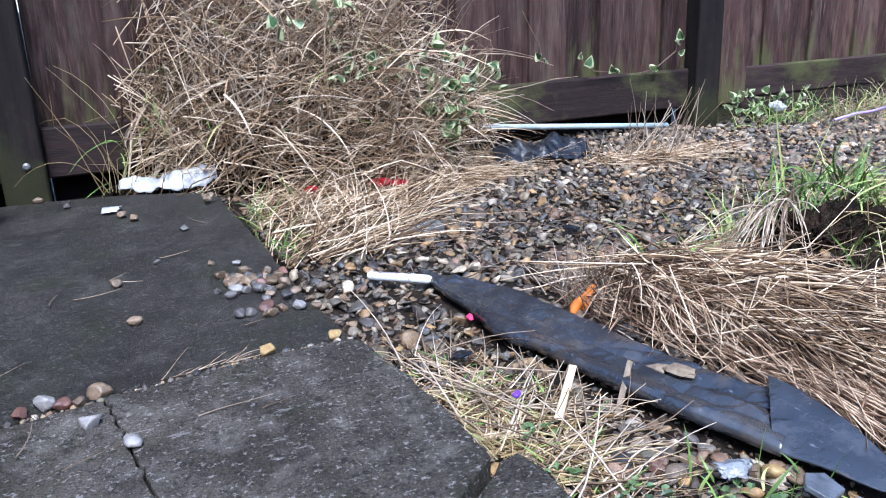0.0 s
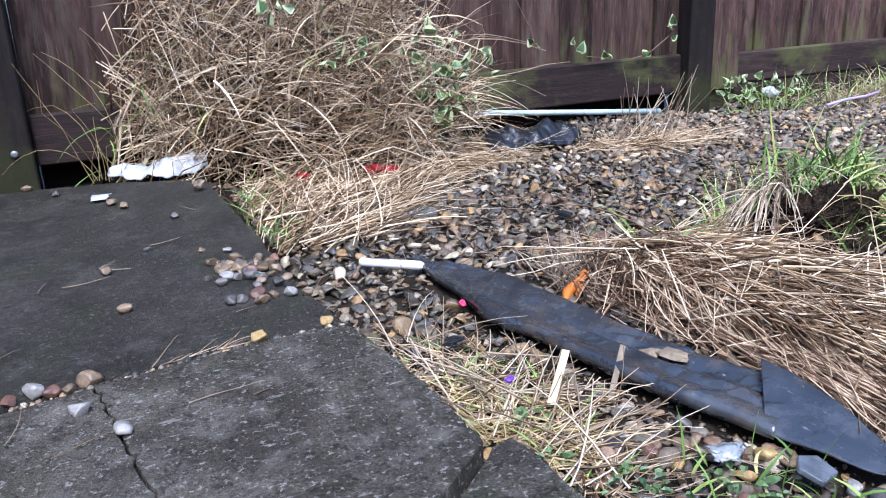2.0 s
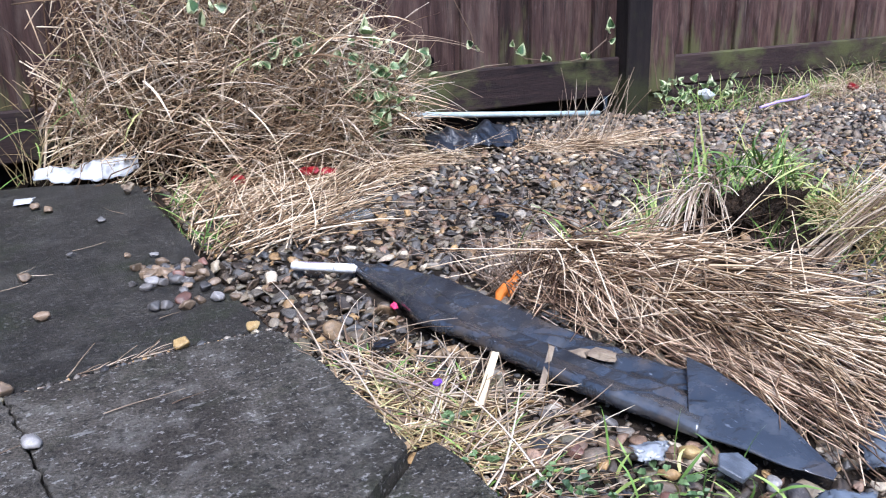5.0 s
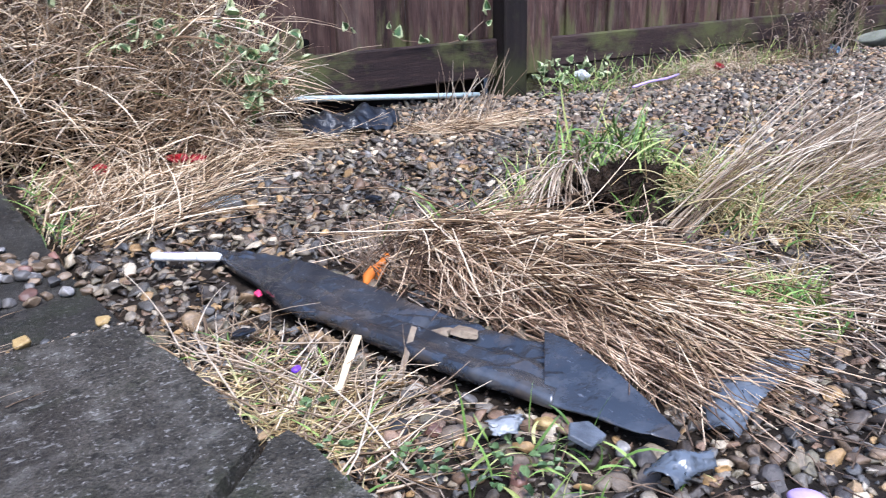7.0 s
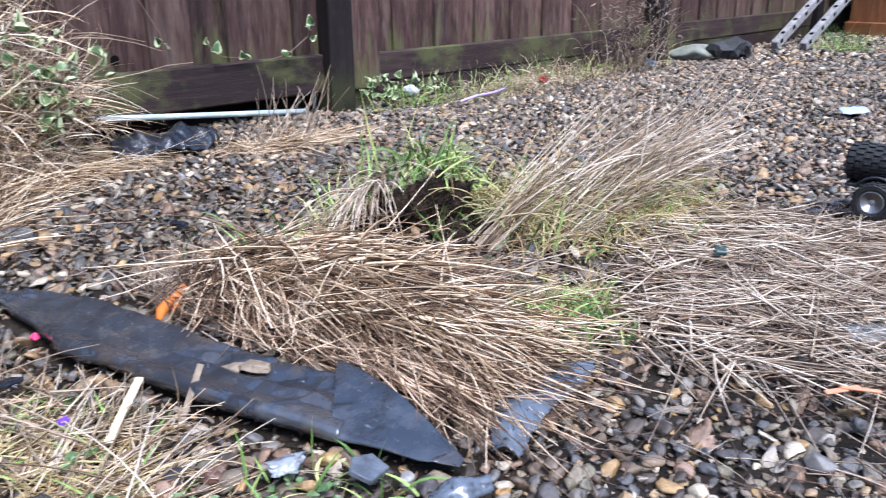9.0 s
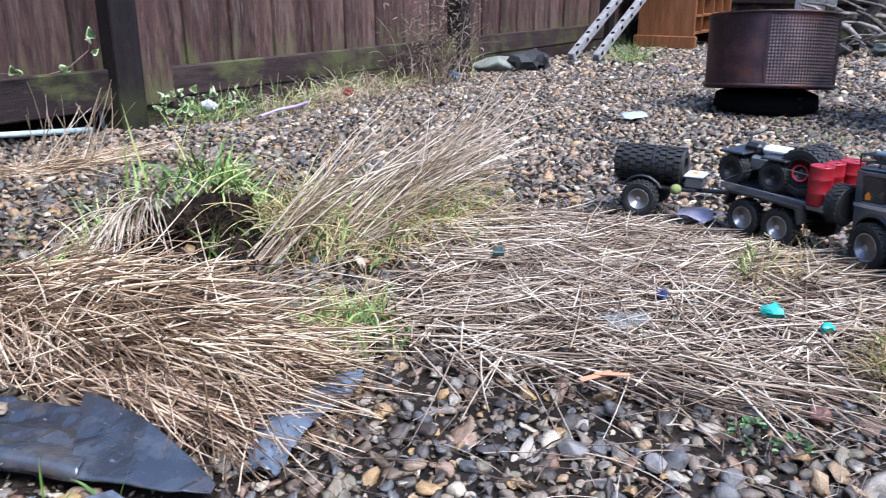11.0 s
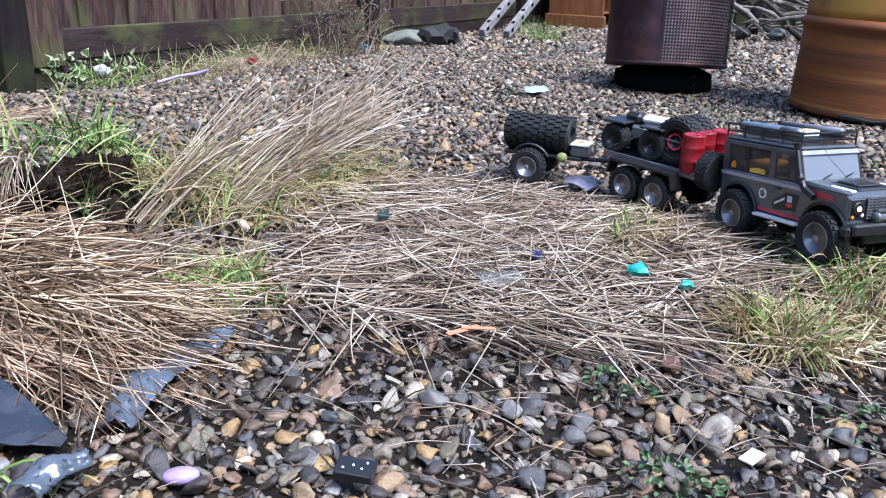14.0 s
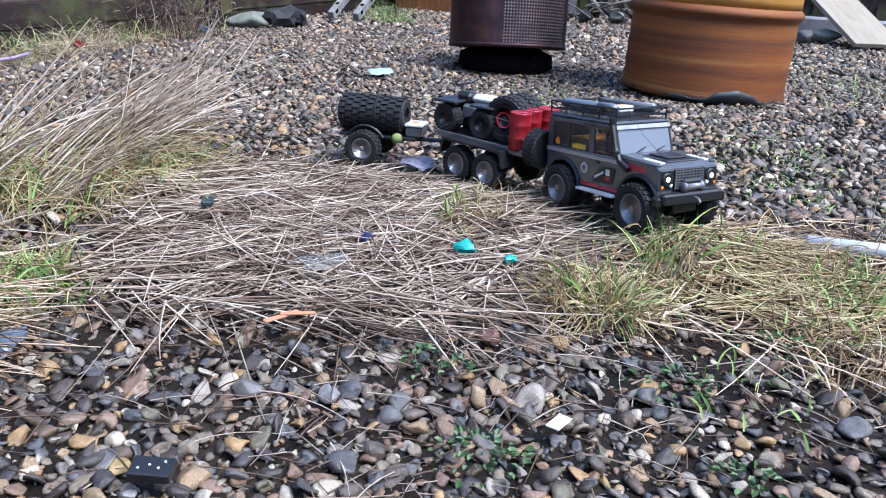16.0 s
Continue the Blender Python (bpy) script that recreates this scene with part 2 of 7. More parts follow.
M["grass"] = surface("green_grass", [(0.1, (0.068, 0.127, 0.0295)), (0.4, (0.157, 0.266, 0.0594)), (0.65, (0.291, 0.375, 0.105)), (0.95, (0.534, 0.498, 0.225))], scale=9, rough=(0.4, 0.6), bump=0, bscale=300, spec=0.25, vary="island", amount=0.4, fine=0.15)
M["weed"] = surface("weed_leaf", [(0.2, (0.0416, 0.0776, 0.0344)), (0.5, (0.0949, 0.172, 0.0655)), (0.9, (0.205, 0.281, 0.127))], scale=30, rough=(0.4, 0.6), bump=0.1, bscale=300, vary="island", amount=0.3)
M["ivy"] = surface("ivy_green", [(0.25, (0.0418, 0.096, 0.0335)), (0.6, (0.125, 0.208, 0.067)), (0.85, (0.251, 0.32, 0.112))], scale=60, rough=(0.3, 0.5), bump=0.1, bscale=300, vary="object", amount=0.2)
M["ivy_edge"] = surface("ivy_cream_edge", [(0.25, (0.273, 0.347, 0.157)), (0.7, (0.613, 0.645, 0.381))], scale=60, rough=(0.35, 0.5), bump=0.05, bscale=300)
M["stem"] = surface("ivy_stem", [(0.3, (0.1, 0.06, 0.035)), (0.7, (0.2, 0.13, 0.08))], scale=60, rough=(0.5, 0.7), bump=0.1, bscale=300)
# heap core: the shade between the stalks is put into this near-black
M["heap_core"] = surface("heap_core_shade", [(0.25, (0.0036, 0.0024, 0.0012)), (0.6, (0.015, 0.0096, 0.0054)), (0.85, (0.042, 0.027, 0.015))], scale=25, spec=0.1, rough=(0.7, 0.95), bump=0.6, bscale=160, fine=0.55)
# base raised a little to carry the pale sky sheen; scuffs and mud follow
M["dpm"] = surface("black_plastic_membrane", [(0.3, (0.0148, 0.0168, 0.0211)), (0.6, (0.0309, 0.0346, 0.042)), (0.8, (0.0519, 0.0568, 0.0667))], scale=14, rough=(0.08, 0.3), bump=0.14, bscale=55, fine=0.12, distort=0.8, spec=0.9)
stained(M["dpm"], (0.2, 0.215, 0.24), 60, 0.64, 0.7, stretch=(3, 0.8, 1), amount=0.55)
stained(M["dpm"], (0.11, 0.112, 0.115), 14, 0.54, 0.7, amount=0.5)
stained(M["dpm"], (0.085, 0.066, 0.05), 11, 0.55, 0.68, amount=0.6)
stained(M["dpm"], (0.1, 0.085, 0.065), 18, 0.64, 0.72, amount=0.6)
M["film_pale"] = surface("pale_plastic_film", [(0.3, (0.15, 0.161, 0.176)), (0.7, (0.3, 0.315, 0.33))], scale=24, rough=(0.25, 0.45), bump=0.3, bscale=60, fine=0.1)
M["film_lilac"] = surface("lilac_plastic_film", [(0.3, (0.12, 0.105, 0.14)), (0.7, (0.34, 0.31, 0.38))], scale=30, rough=(0.25, 0.45), bump=0.3, bscale=60, fine=0.2)
M["bag_black"] = surface("black_bag_plastic", [(0.3, (0.0056, 0.0063, 0.0084)), (0.7, (0.0175, 0.0196, 0.0252))], scale=20, rough=(0.2, 0.4), bump=0.4, bscale=50, fine=0.1)
M["film_grey"] = surface("grey_plastic_film", [(0.3, (0.045, 0.0525, 0.0645)), (0.7, (0.128, 0.15, 0.18))], scale=14, rough=(0.12, 0.3), bump=0.35, bscale=40, fine=0.1)
M["white_film"] = surface("white_plastic_film", [(0.3, (0.32, 0.33, 0.34)), (0.7, (0.58, 0.59, 0.6))], scale=20, rough=(0.3, 0.5), bump=0.3, bscale=60, fine=0.1)
M["clear_film"] = clear("clear_film", (0.3, 0.33, 0.33), 0.35, 0.1)
M["rust"] = surface("rusted_steel", [(0.25, (0.0814, 0.0221, 0.0061)), (0.45, (0.208, 0.0634, 0.0123)), (0.6, (0.311, 0.106, 0.0183)), (0.78, (0.408, 0.178, 0.0327))], scale=5, rough=(0.55, 0.85), metal=0.15, bump=0.15, bscale=160, stretch=(0.15, 0.15, 3.2), fine=0.25, distort=0.2)
stained(M["rust"], (0.035, 0.017, 0.013), 3, 0.5, 0.68, stretch=(0.12, 0.12, 4.5), amount=0.6)
stained(M["rust"], (0.4, 0.19, 0.04), 3.5, 0.58, 0.68, stretch=(0.2, 0.2, 6), amount=0.6)
stained(M["rust"], (0.012, 0.012, 0.013), 3.2, 0.6, 0.66, stretch=(1, 1, 1.5), zlow=-0.02, zhigh=0.09, amount=0.9)
M["rust_yellow"] = surface("yellow_rusted_paint", [(0.25, (0.231, 0.0926, 0.0191)), (0.45, (0.442, 0.206, 0.0319)), (0.7, (0.547, 0.287, 0.0446))], scale=6, rough=(0.5, 0.8), metal=0.1, bump=0.1, bscale=160, stretch=(0.6, 0.6, 2), fine=0.2)
stained(M["rust_yellow"], (0.12, 0.06, 0.05), 4, 0.5, 0.66, amount=0.7)
M["drum"] = surface("burnt_steel", [(0.25, (0.0208, 0.013, 0.0147)), (0.5, (0.065, 0.035, 0.0368)), (0.75, (0.156, 0.075, 0.0683))], scale=9, rough=(0.35, 0.65), metal=0.6, bump=0.15, bscale=200, fine=0.3)
stained(M["drum"], (0.16, 0.06, 0.03), 8, 0.58, 0.7, amount=0.6)
# near-black for holes and gaps, whose shade is put in as colour
M["void"] = plain("shade_black", (0.004, 0.004, 0.004), 0.9, spec=0.05)
M["grey_wood"] = surface("weathered_grey_wood", [(0.25, (0.13, 0.12, 0.115)), (0.5, (0.25, 0.235, 0.225)), (0.8, (0.42, 0.4, 0.38))], scale=9, rough=(0.6, 0.85), bump=0.3, bscale=90, stretch=(4, 4, 4), fine=0.35, distort=1.0)
M["orange_wood"] = surface("varnished_pine", [(0.25, (0.1, 0.035, 0.012)), (0.5, (0.2, 0.075, 0.025)), (0.8, (0.3, 0.13, 0.05))], scale=7, rough=(0.3, 0.5), bump=0.1, bscale=120, stretch=(4, 4, 0.5), fine=0.2, distort=0.8)
M["pale_stick"] = surface("pale_stick_wood", [(0.25, (0.5, 0.385, 0.225)), (0.5, (0.66, 0.53, 0.34)), (0.8, (0.79, 0.67, 0.455))], scale=6, rough=(0.5, 0.7), bump=0.15, bscale=120, stretch=(0.8, 5, 5), fine=0.15)
M["pale_plank"] = surface("pale_new_timber", [(0.25, (0.244, 0.197, 0.129)), (0.5, (0.328, 0.274, 0.193)), (0.8, (0.397, 0.346, 0.255))], scale=6, rough=(0.5, 0.7), bump=0.15, bscale=120, stretch=(0.8, 5, 5), fine=0.15, distort=1.2)
M["bark"] = surface("branch_bark", [(0.25, (0.05, 0.04, 0.032)), (0.5, (0.14, 0.115, 0.09)), (0.8, (0.3, 0.26, 0.22))], scale=30, rough=(0.7, 0.9), bump=0.4, bscale=160, vary="object", amount=0.25, fine=0.4)
M["coal"] = surface("black_lump", [(0.3, (0.01, 0.01, 0.011)), (0.7, (0.035, 0.033, 0.033))], scale=40, rough=(0.5, 0.8), bump=0.6, bscale=120, fine=0.4)
M["mossy_stone"] = surface("mossy_stone", [(0.3, (0.12, 0.13, 0.1)), (0.6, (0.24, 0.25, 0.2)), (0.8, (0.34, 0.34, 0.3))], scale=15, rough=(0.6, 0.9), bump=0.4, bscale=160, fine=0.3)
M["dead_leaf"] = surface("dead_leaf", [(0.3, (0.129, 0.0853, 0.0536)), (0.7, (0.316, 0.251, 0.173))], scale=50, rough=(0.6, 0.8), bump=0.4, bscale=140, fine=0.3)
# small litter colours
M["orange_cloth"] = plain("orange_cloth", (0.72, 0.2, 0.02), 0.7)
M["red_plastic"] = plain("red_plastic", (0.27, 0.008, 0.014), 0.4)
M["pink"] = plain("pink_plastic", (0.8, 0.05, 0.15), 0.4)
M["purple"] = plain("purple_plastic", (0.16, 0.05, 0.55), 0.35)
M["lilac"] = plain("lilac_plastic", (0.45, 0.33, 0.62), 0.4)
M["teal"] = plain("teal_plastic", (0.03, 0.36, 0.3), 0.4)
M["navy"] = plain("navy_plastic", (0.012, 0.015, 0.07), 0.35)
M["white"] = plain("white_plastic", (0.75, 0.75, 0.73), 0.4)
M["ink"] = plain("grey_print", (0.25, 0.2, 0.24), 0.5)
M["pale_blue"] = surface("pale_blue_pipe", [(0.3, (0.32, 0.4, 0.4)), (0.7, (0.55, 0.64, 0.63))], scale=18, rough=(0.35, 0.55), bump=0.1, bscale=200)
M["slate"] = surface("slate_chip", [(0.3, (0.06, 0.07, 0.085)), (0.7, (0.14, 0.155, 0.18))], scale=30, rough=(0.3, 0.5), bump=0.25, bscale=120)
M["blue_bag"] = surface("blue_bag_fabric", [(0.3, (0.01, 0.012, 0.03)), (0.7, (0.03, 0.04, 0.085))], scale=20, rough=(0.4, 0.6), bump=0.3, bscale=80)
# the model convoy
M["body"] = surface("grey_model_paint", [(0.3, (0.0864, 0.0914, 0.0958)), (0.7, (0.137, 0.144, 0.15))], scale=25, rough=(0.15, 0.3), metal=0.35, bump=0.02, bscale=500, fine=0.08)
stained(M["body"], (0.09, 0.075, 0.055), 60, 0.6, 0.75, amount=0.5)
M["silver"] = plain("silver_trim", (0.5, 0.51, 0.53), 0.5, 0.5)
M["steel"] = plain("grey_steel", (0.24, 0.245, 0.25), 0.5, 0.6)
M["rim_dark"] = plain("machined_rim", (0.36, 0.36, 0.37), 0.38, 0.7)
M["tube_blue"] = plain("blue_grey_tube", (0.12, 0.16, 0.2), 0.25)
M["blackp"] = plain("black_plastic", (0.014, 0.014, 0.015), 0.45)
M["tyre"] = surface("rubber_tyre", [(0.3, (0.0065, 0.0065, 0.0065)), (0.6, (0.0143, 0.0137, 0.013)), (0.8, (0.0325, 0.0292, 0.0247))], scale=40, rough=(0.6, 0.85), bump=0.2, bscale=260, fine=0.3)
M["decal_red"] = plain("red_stripe", (0.55, 0.03, 0.06), 0.35)
M["decal_orange"] = plain("orange_sticker", (0.85, 0.28, 0.02), 0.4)
M["decal_yellow"] = plain("yellow_sticker", (0.8, 0.5, 0.05), 0.4)
M["ball"] = plain("green_yellow_cord", (0.22, 0.26, 0.08), 0.8)
M["glass"] = clear("tinted_window", (0.03, 0.035, 0.04), 0.05, 0.55)
M["screen"] = clear("windscreen", (0.24, 0.27, 0.31), 0.06, 0.6)
M["lamp"] = glowing("lamp_lens", (1.0, 0.84, 0.55), 1.1)
M["cabin_lamp"] = glowing("cabin_lamp", (1.0, 0.6, 0.2), 3.0)


# ---- mesh helpers ----
def part(name, bm, material, parent=None, label="", smooth=False):
    me = bpy.data.meshes.new(name)
    bmesh.ops.recalc_face_normals(bm, faces=bm.faces)
    bm.to_mesh(me)
    bm.free()
    for x in material if isinstance(material, (list, tuple)) else [material]:
        me.materials.append(x)
    if smooth:
        me.polygons.foreach_set("use_smooth", [True] * len(me.polygons))
    ob = new(name, me)
    ob.parent = parent
    return tagged(ob, label)


def thing(name, m, label, category, group="", kind=""):
    ob = new(name)
    ob.matrix_world = m
    return tagged(ob, label, category, group, kind)


def box(x0, x1, y0, y1, z0, z1, bev=0.0, bm=None, m=None, seg=1):
    own = bmesh.new()
    bmesh.ops.create_cube(own, size=1, matrix=Matrix.Translation(((x0 + x1) / 2, (y0 + y1) / 2, (z0 + z1) / 2)) @ Matrix.Diagonal((abs(x1 - x0), abs(y1 - y0), abs(z1 - z0), 1)))
    if bev:
        bmesh.ops.bevel(own, geom=own.edges[:], offset=bev, segments=seg, affect="EDGES", profile=0.5)
    return joined(own, bm, m)


def joined(own, bm=None, m=None):
    if m is not None:
        own.transform(m)
    if bm is None:
        return own
    me = bpy.data.meshes.new("tmp")
    own.to_mesh(me)
    own.free()
    bm.from_mesh(me)
    bpy.data.meshes.remove(me)
    return bm


def cyl(p, q, r, n=10, bm=None, r2=None, caps=True):
    p, q = Vector(p), Vector(q)
    own = bmesh.new()
    bmesh.ops.create_cone(own, cap_ends=caps, segments=n, radius1=r, radius2=r if r2 is None else r2, depth=(q - p).length)
    m = Matrix.Translation((p + q) / 2) @ (q - p).to_track_quat("Z", "Y").to_matrix().to_4x4()
    return joined(own, bm, m)


def lathe(profile, n=24, axis="Z", bm=None, m=None, closed=True):
    """Spins (radius, height) pairs round the axis."""
    own = bmesh.new()
    rings = []
    for r, h in profile:
        ring = []
        for i in range(n):
            a = 2 * math.pi * i / n
            c, s = r * math.cos(a), r * math.sin(a)
            ring.append(own.verts.new((c, s, h) if axis == "Z" else (c, h, s) if axis == "Y" else (h, c, s)))
        rings.append(ring)
    for a, b in zip(rings, rings[1:]):
        for i in range(n):
            own.faces.new((a[i], a[(i + 1) % n], b[(i + 1) % n], b[i]))
    for ring, (r, h) in ((rings[0], profile[0]), (rings[-1], profile[-1])):
        if closed and r > 1e-5:
            own.faces.new(ring)
    bmesh.ops.remove_doubles(own, verts=own.verts, dist=1e-6)
    return joined(own, bm, m)


def tube(points, r, n=6, bm=None):
    """A round bar along a polyline."""
    own = bmesh.new()
    pts = [Vector(p) for p in points]
    rings = []
    for i, p in enumerate(pts):
        d = (pts[min(i + 1, len(pts) - 1)] - pts[max(i - 1, 0)]).normalized()
        u = d.orthogonal().normalized() if i == 0 else (u - d * u.dot(d)).normalized()
        v = d.cross(u)
        rad = r[i] if isinstance(r, (list, tuple)) else r
        rings.append([own.verts.new(p + rad * (math.cos(2 * math.pi * k / n) * u + math.sin(2 * math.pi * k / n) * v)) for k in range(n)])
    for a, b in zip(rings, rings[1:]):
        for k in range(n):
            own.faces.new((a[k], a[(k + 1) % n], b[(k + 1) % n], b[k]))
    own.faces.new(rings[0])
    own.faces.new(rings[-1])
    return joined(own, bm)


def prism(outline, z0, z1, bev=0.0, bm=None, m=None):
    """A flat outline in x and y, given thickness."""
    own = bmesh.new()
    low = [own.verts.new((x, y, z0)) for x, y in outline]
    top = [own.verts.new((x, y, z1)) for x, y in outline]
    own.faces.new(low)
    own.faces.new(top)
    k = len(outline)
    for i in range(k):
        own.faces.new((low[i], low[(i + 1) % k], top[(i + 1) % k], top[i]))
    bmesh.ops.recalc_face_normals(own, faces=own.faces)
    if bev:
        bmesh.ops.bevel(own, geom=own.edges[:], offset=bev, segments=1, affect="EDGES")
    return joined(own, bm, m)


def raw(name, verts, faces, material, label, category, kind="stuff", smooth=False):
    """A mesh object straight from arrays; faces all with the same number of corners."""
    me = bpy.data.meshes.new(name)
    nv, nf, k = len(verts), len(faces), faces.shape[1]
    me.vertices.add(nv)
    me.vertices.foreach_set("co", verts.astype(np.float32).ravel())
    me.loops.add(nf * k)
    me.loops.foreach_set("vertex_index", faces.astype(np.int32).ravel())
    me.polygons.add(nf)
    me.polygons.foreach_set("loop_start", np.arange(0, nf * k, k, dtype=np.int32))
    if smooth:
        me.polygons.foreach_set("use_smooth", np.ones(nf, dtype=bool))
    me.update(calc_edges=True)
    me.materials.append(material)
    ob = new(name, me)
    return tagged(ob, label, category, kind=kind)


rng = np.random.default_rng(7)


def soft_noise(x, y, s, seed):
    """Smooth bumps by a few sines, from -1 to 1."""
    r = np.random.default_rng(seed)
    out = np.zeros_like(np.asarray(x, float))
    for _ in range(6):
        a, f, p = r.uniform(0, 6.28), s * r.uniform(0.6, 1.9), r.uniform(0, 6.28)
        out = out + np.sin(f * (x * np.cos(a) + y * np.sin(a)) + p)
    return out / 3.2


def height(x, y):
    """The ground's level: nearly flat, with a dug mound of earth."""
    x, y = np.asarray(x, float), np.asarray(y, float)
    z = -0.010 + 0.005 * soft_noise(x, y, 7, 3) + 0.003 * soft_noise(x, y, 23, 5)
    z = z + 0.060 * np.exp(-(((x - 1.2) / 0.16) ** 2 + ((y - 1.24) / 0.11) ** 2))
    z = z + 0.030 * np.exp(-(((x - 0.95) / 0.16) ** 2 + ((y - 1.1) / 0.2) ** 2))
    z = z + 0.020 * np.exp(-(((x - 1.45) / 0.2) ** 2 + ((y - 1.15) / 0.12) ** 2))
    z = z + 0.022 * np.exp(-(((x - 1.585) / 0.1) ** 2 + ((y - 0.105) / 0.1) ** 2))
    return z - 0.025 * (x < 0.39) * (y < 2.3)


# ---- ground ----
def spread(a, b, step, far):
    inner = np.arange(a, b, step)
    out = np.array([0.05, 0.15, 0.4, 1.0, 2.5, 6, 15, 40, far])
    return np.concatenate([a - out[::-1], inner, b + out])


gx, gy = spread(-0.3, 7.2, 0.028, 120), spread(-1.0, 2.62, 0.028, 120)
GX, GY = np.meshgrid(gx, gy, indexing="ij")
nx, ny = GX.shape
idx = np.arange(nx * ny).reshape(nx, ny)
quads = np.stack([idx[:-1, :-1], idx[1:, :-1], idx[1:, 1:], idx[:-1, 1:]], -1).reshape(-1, 4)
ground = raw("ground", np.stack([GX, GY, height(GX, GY)], -1).reshape(-1, 3), quads, M["soil"], "dark wet soil and grit ground sheet under the gravel", "ground", "structure", True)


# ---- gravel ----
def icosphere(sub):
    bm = bmesh.new()
    bmesh.ops.create_icosphere(bm, subdivisions=sub, radius=1)
    v = np.array([x.co[:] for x in bm.verts])
    f = np.array([[y.index for y in x.verts] for x in bm.faces])
    bm.free()
    return v, f


def pebbles(name, xy, size, sub, label, lift=0.0, seed=1, material="stone"):
    r = np.random.default_rng(seed)
    v, f = icosphere(sub)
    n = len(xy)
    sc = 1.1 * size[:, None] * np.stack([r.uniform(0.9, 1.3, n), r.uniform(0.78, 1.1, n), r.uniform(0.42, 0.75, n)], -1)
    bump = 1 + r.normal(0, 0.03 if sub > 1 else 0.09, (n, len(v), 1))
    facet = r.normal(0, 1, (n, 7, 3))
    facet /= np.linalg.norm(facet, axis=2, keepdims=True)
    over = np.maximum(np.einsum("vk,nfk->nvf", v, facet) - r.uniform(0.4, 0.72, (n, 1, 7)), 0)
    P = (v[None] * bump - np.einsum("nvf,nfk->nvk", over, facet) * 0.95) * sc[:, None]
    a, tx, ty = r.uniform(0, 6.283, n), r.normal(0, 0.3, n), r.normal(0, 0.3, n)
    P[:, :, 2] += P[:, :, 0] * tx[:, None] + P[:, :, 1] * ty[:, None]
    ca, sa = np.cos(a)[:, None], np.sin(a)[:, None]
    X, Y = P[:, :, 0] * ca - P[:, :, 1] * sa, P[:, :, 0] * sa + P[:, :, 1] * ca
    base = height(xy[:, 0], xy[:, 1]) + size * 0.25 + lift
    V = np.stack([X + xy[:, :1], Y + xy[:, 1:], P[:, :, 2] + base[:, None]], -1).reshape(-1, 3)
    F = (f[None] + (np.arange(n) * len(v))[:, None, None]).reshape(-1, 3)
    return raw(name, V, F, M[material], label, "gravel", "stuff", sub > 1)


def jittered(x0, x1, y0, y1, step, seed):
    r = np.random.default_rng(seed)
    X, Y = np.meshgrid(np.arange(x0, x1, step), np.arange(y0, y1, step))
    p = np.stack([X.ravel(), Y.ravel()], -1)
    return p + r.uniform(-0.5, 0.5, p.shape) * step


def slab_edge(y):
    return np.interp(y, [0.6, 0.857, 0.93, 0.957, 1.093, 1.179, 1.259, 1.341, 1.457, 1.79, 2.0, 2.236, 2.309, 2.364, 2.43], [0.5, 0.457, 0.444, 0.423, 0.413, 0.404, 0.394, 0.38, 0.369, 0.363, 0.353, 0.346, 0.284, 0.146, -0.1])


# the ground that the black membrane covers
MEMBRANE = [(0.585, 1.56), (0.575, 1.42), (0.573, 1.255), (0.61, 1.147), (0.65, 0.97), (0.7, 0.83), (0.75, 0.733), (0.764, 0.755), (0.762, 0.85), (0.757, 0.94), (0.722, 1.05), (0.693, 1.14), (0.678, 1.27), (0.64, 1.41)]


def in_poly(p, poly):
    x, y = p[:, 0], p[:, 1]
    inside = np.zeros(len(p), bool)
    for (ax, ay), (bx, by) in zip(poly, poly[1:] + poly[:1]):
        hit = ((ay > y) != (by > y)) & (x < (bx - ax) * (y - ay) / (by - ay + 1e-12) + ax)
        inside ^= hit
    return inside


def bare(p):
    """True where the gravel shows: right of the slabs, thinner under the straw and in the muddy patches."""
    x, y = p[:, 0], p[:, 1]
    r = np.random.default_rng(11).uniform(0, 1, len(p))
    keep = (x > slab_edge(y) + 0.012) & ~in_poly(p, MEMBRANE)
    matted = np.exp(-(((x - 1.4) / 0.3) ** 4 + ((y - 0.72) / 0.3) ** 4))
    mound = np.exp(-(((x - 1.2) / 0.15) ** 2 + ((y - 1.25) / 0.1) ** 2))
    mud = np.clip(0.15 + soft_noise(x, y, 7, 9), 0, 1) * (x > 1.0) * (x < 1.4) * (y < 0.4)
    bog = np.exp(-(((x - 1.33) / 0.16) ** 2 + ((y - 0.06) / 0.13) ** 2))
    return keep & (r > 0.8 * bog) & (r > 0.85 * matted) & (r > 0.9 * mound) & (r > 0.5 * mud)


def fine_patch(p):
    """The stretch of smaller, mixed stones."""
    return (p[:, 1] < 0.78 + 0.05 * soft_noise(p[:, 0], p[:, 1], 9, 2)) & (p[:, 0] > 0.6) & (p[:, 0] < 1.7)


near = jittered(0.3, 2.0, -0.3, 2.0, 0.0152, 21)
small = jittered(0.6, 1.7, -0.3, 0.9, 0.0142, 26)
near = np.concatenate([near[~fine_patch(near)], small[fine_patch(small)]])
near = near[bare(near)]
rs = np.random.default_rng(4)
size = rs.lognormal(np.log(0.0074), 0.38, len(near)).clip(0.0035, 0.018) * np.where(fine_patch(near), 0.93, 1.0)
edge = near[:, 1] + 0.12 * soft_noise(near[:, 0], near[:, 1], 6, 14) + rs.normal(0, 0.03, len(near))
damp = (edge > 1.12) & (near[:, 0] < 1.75)
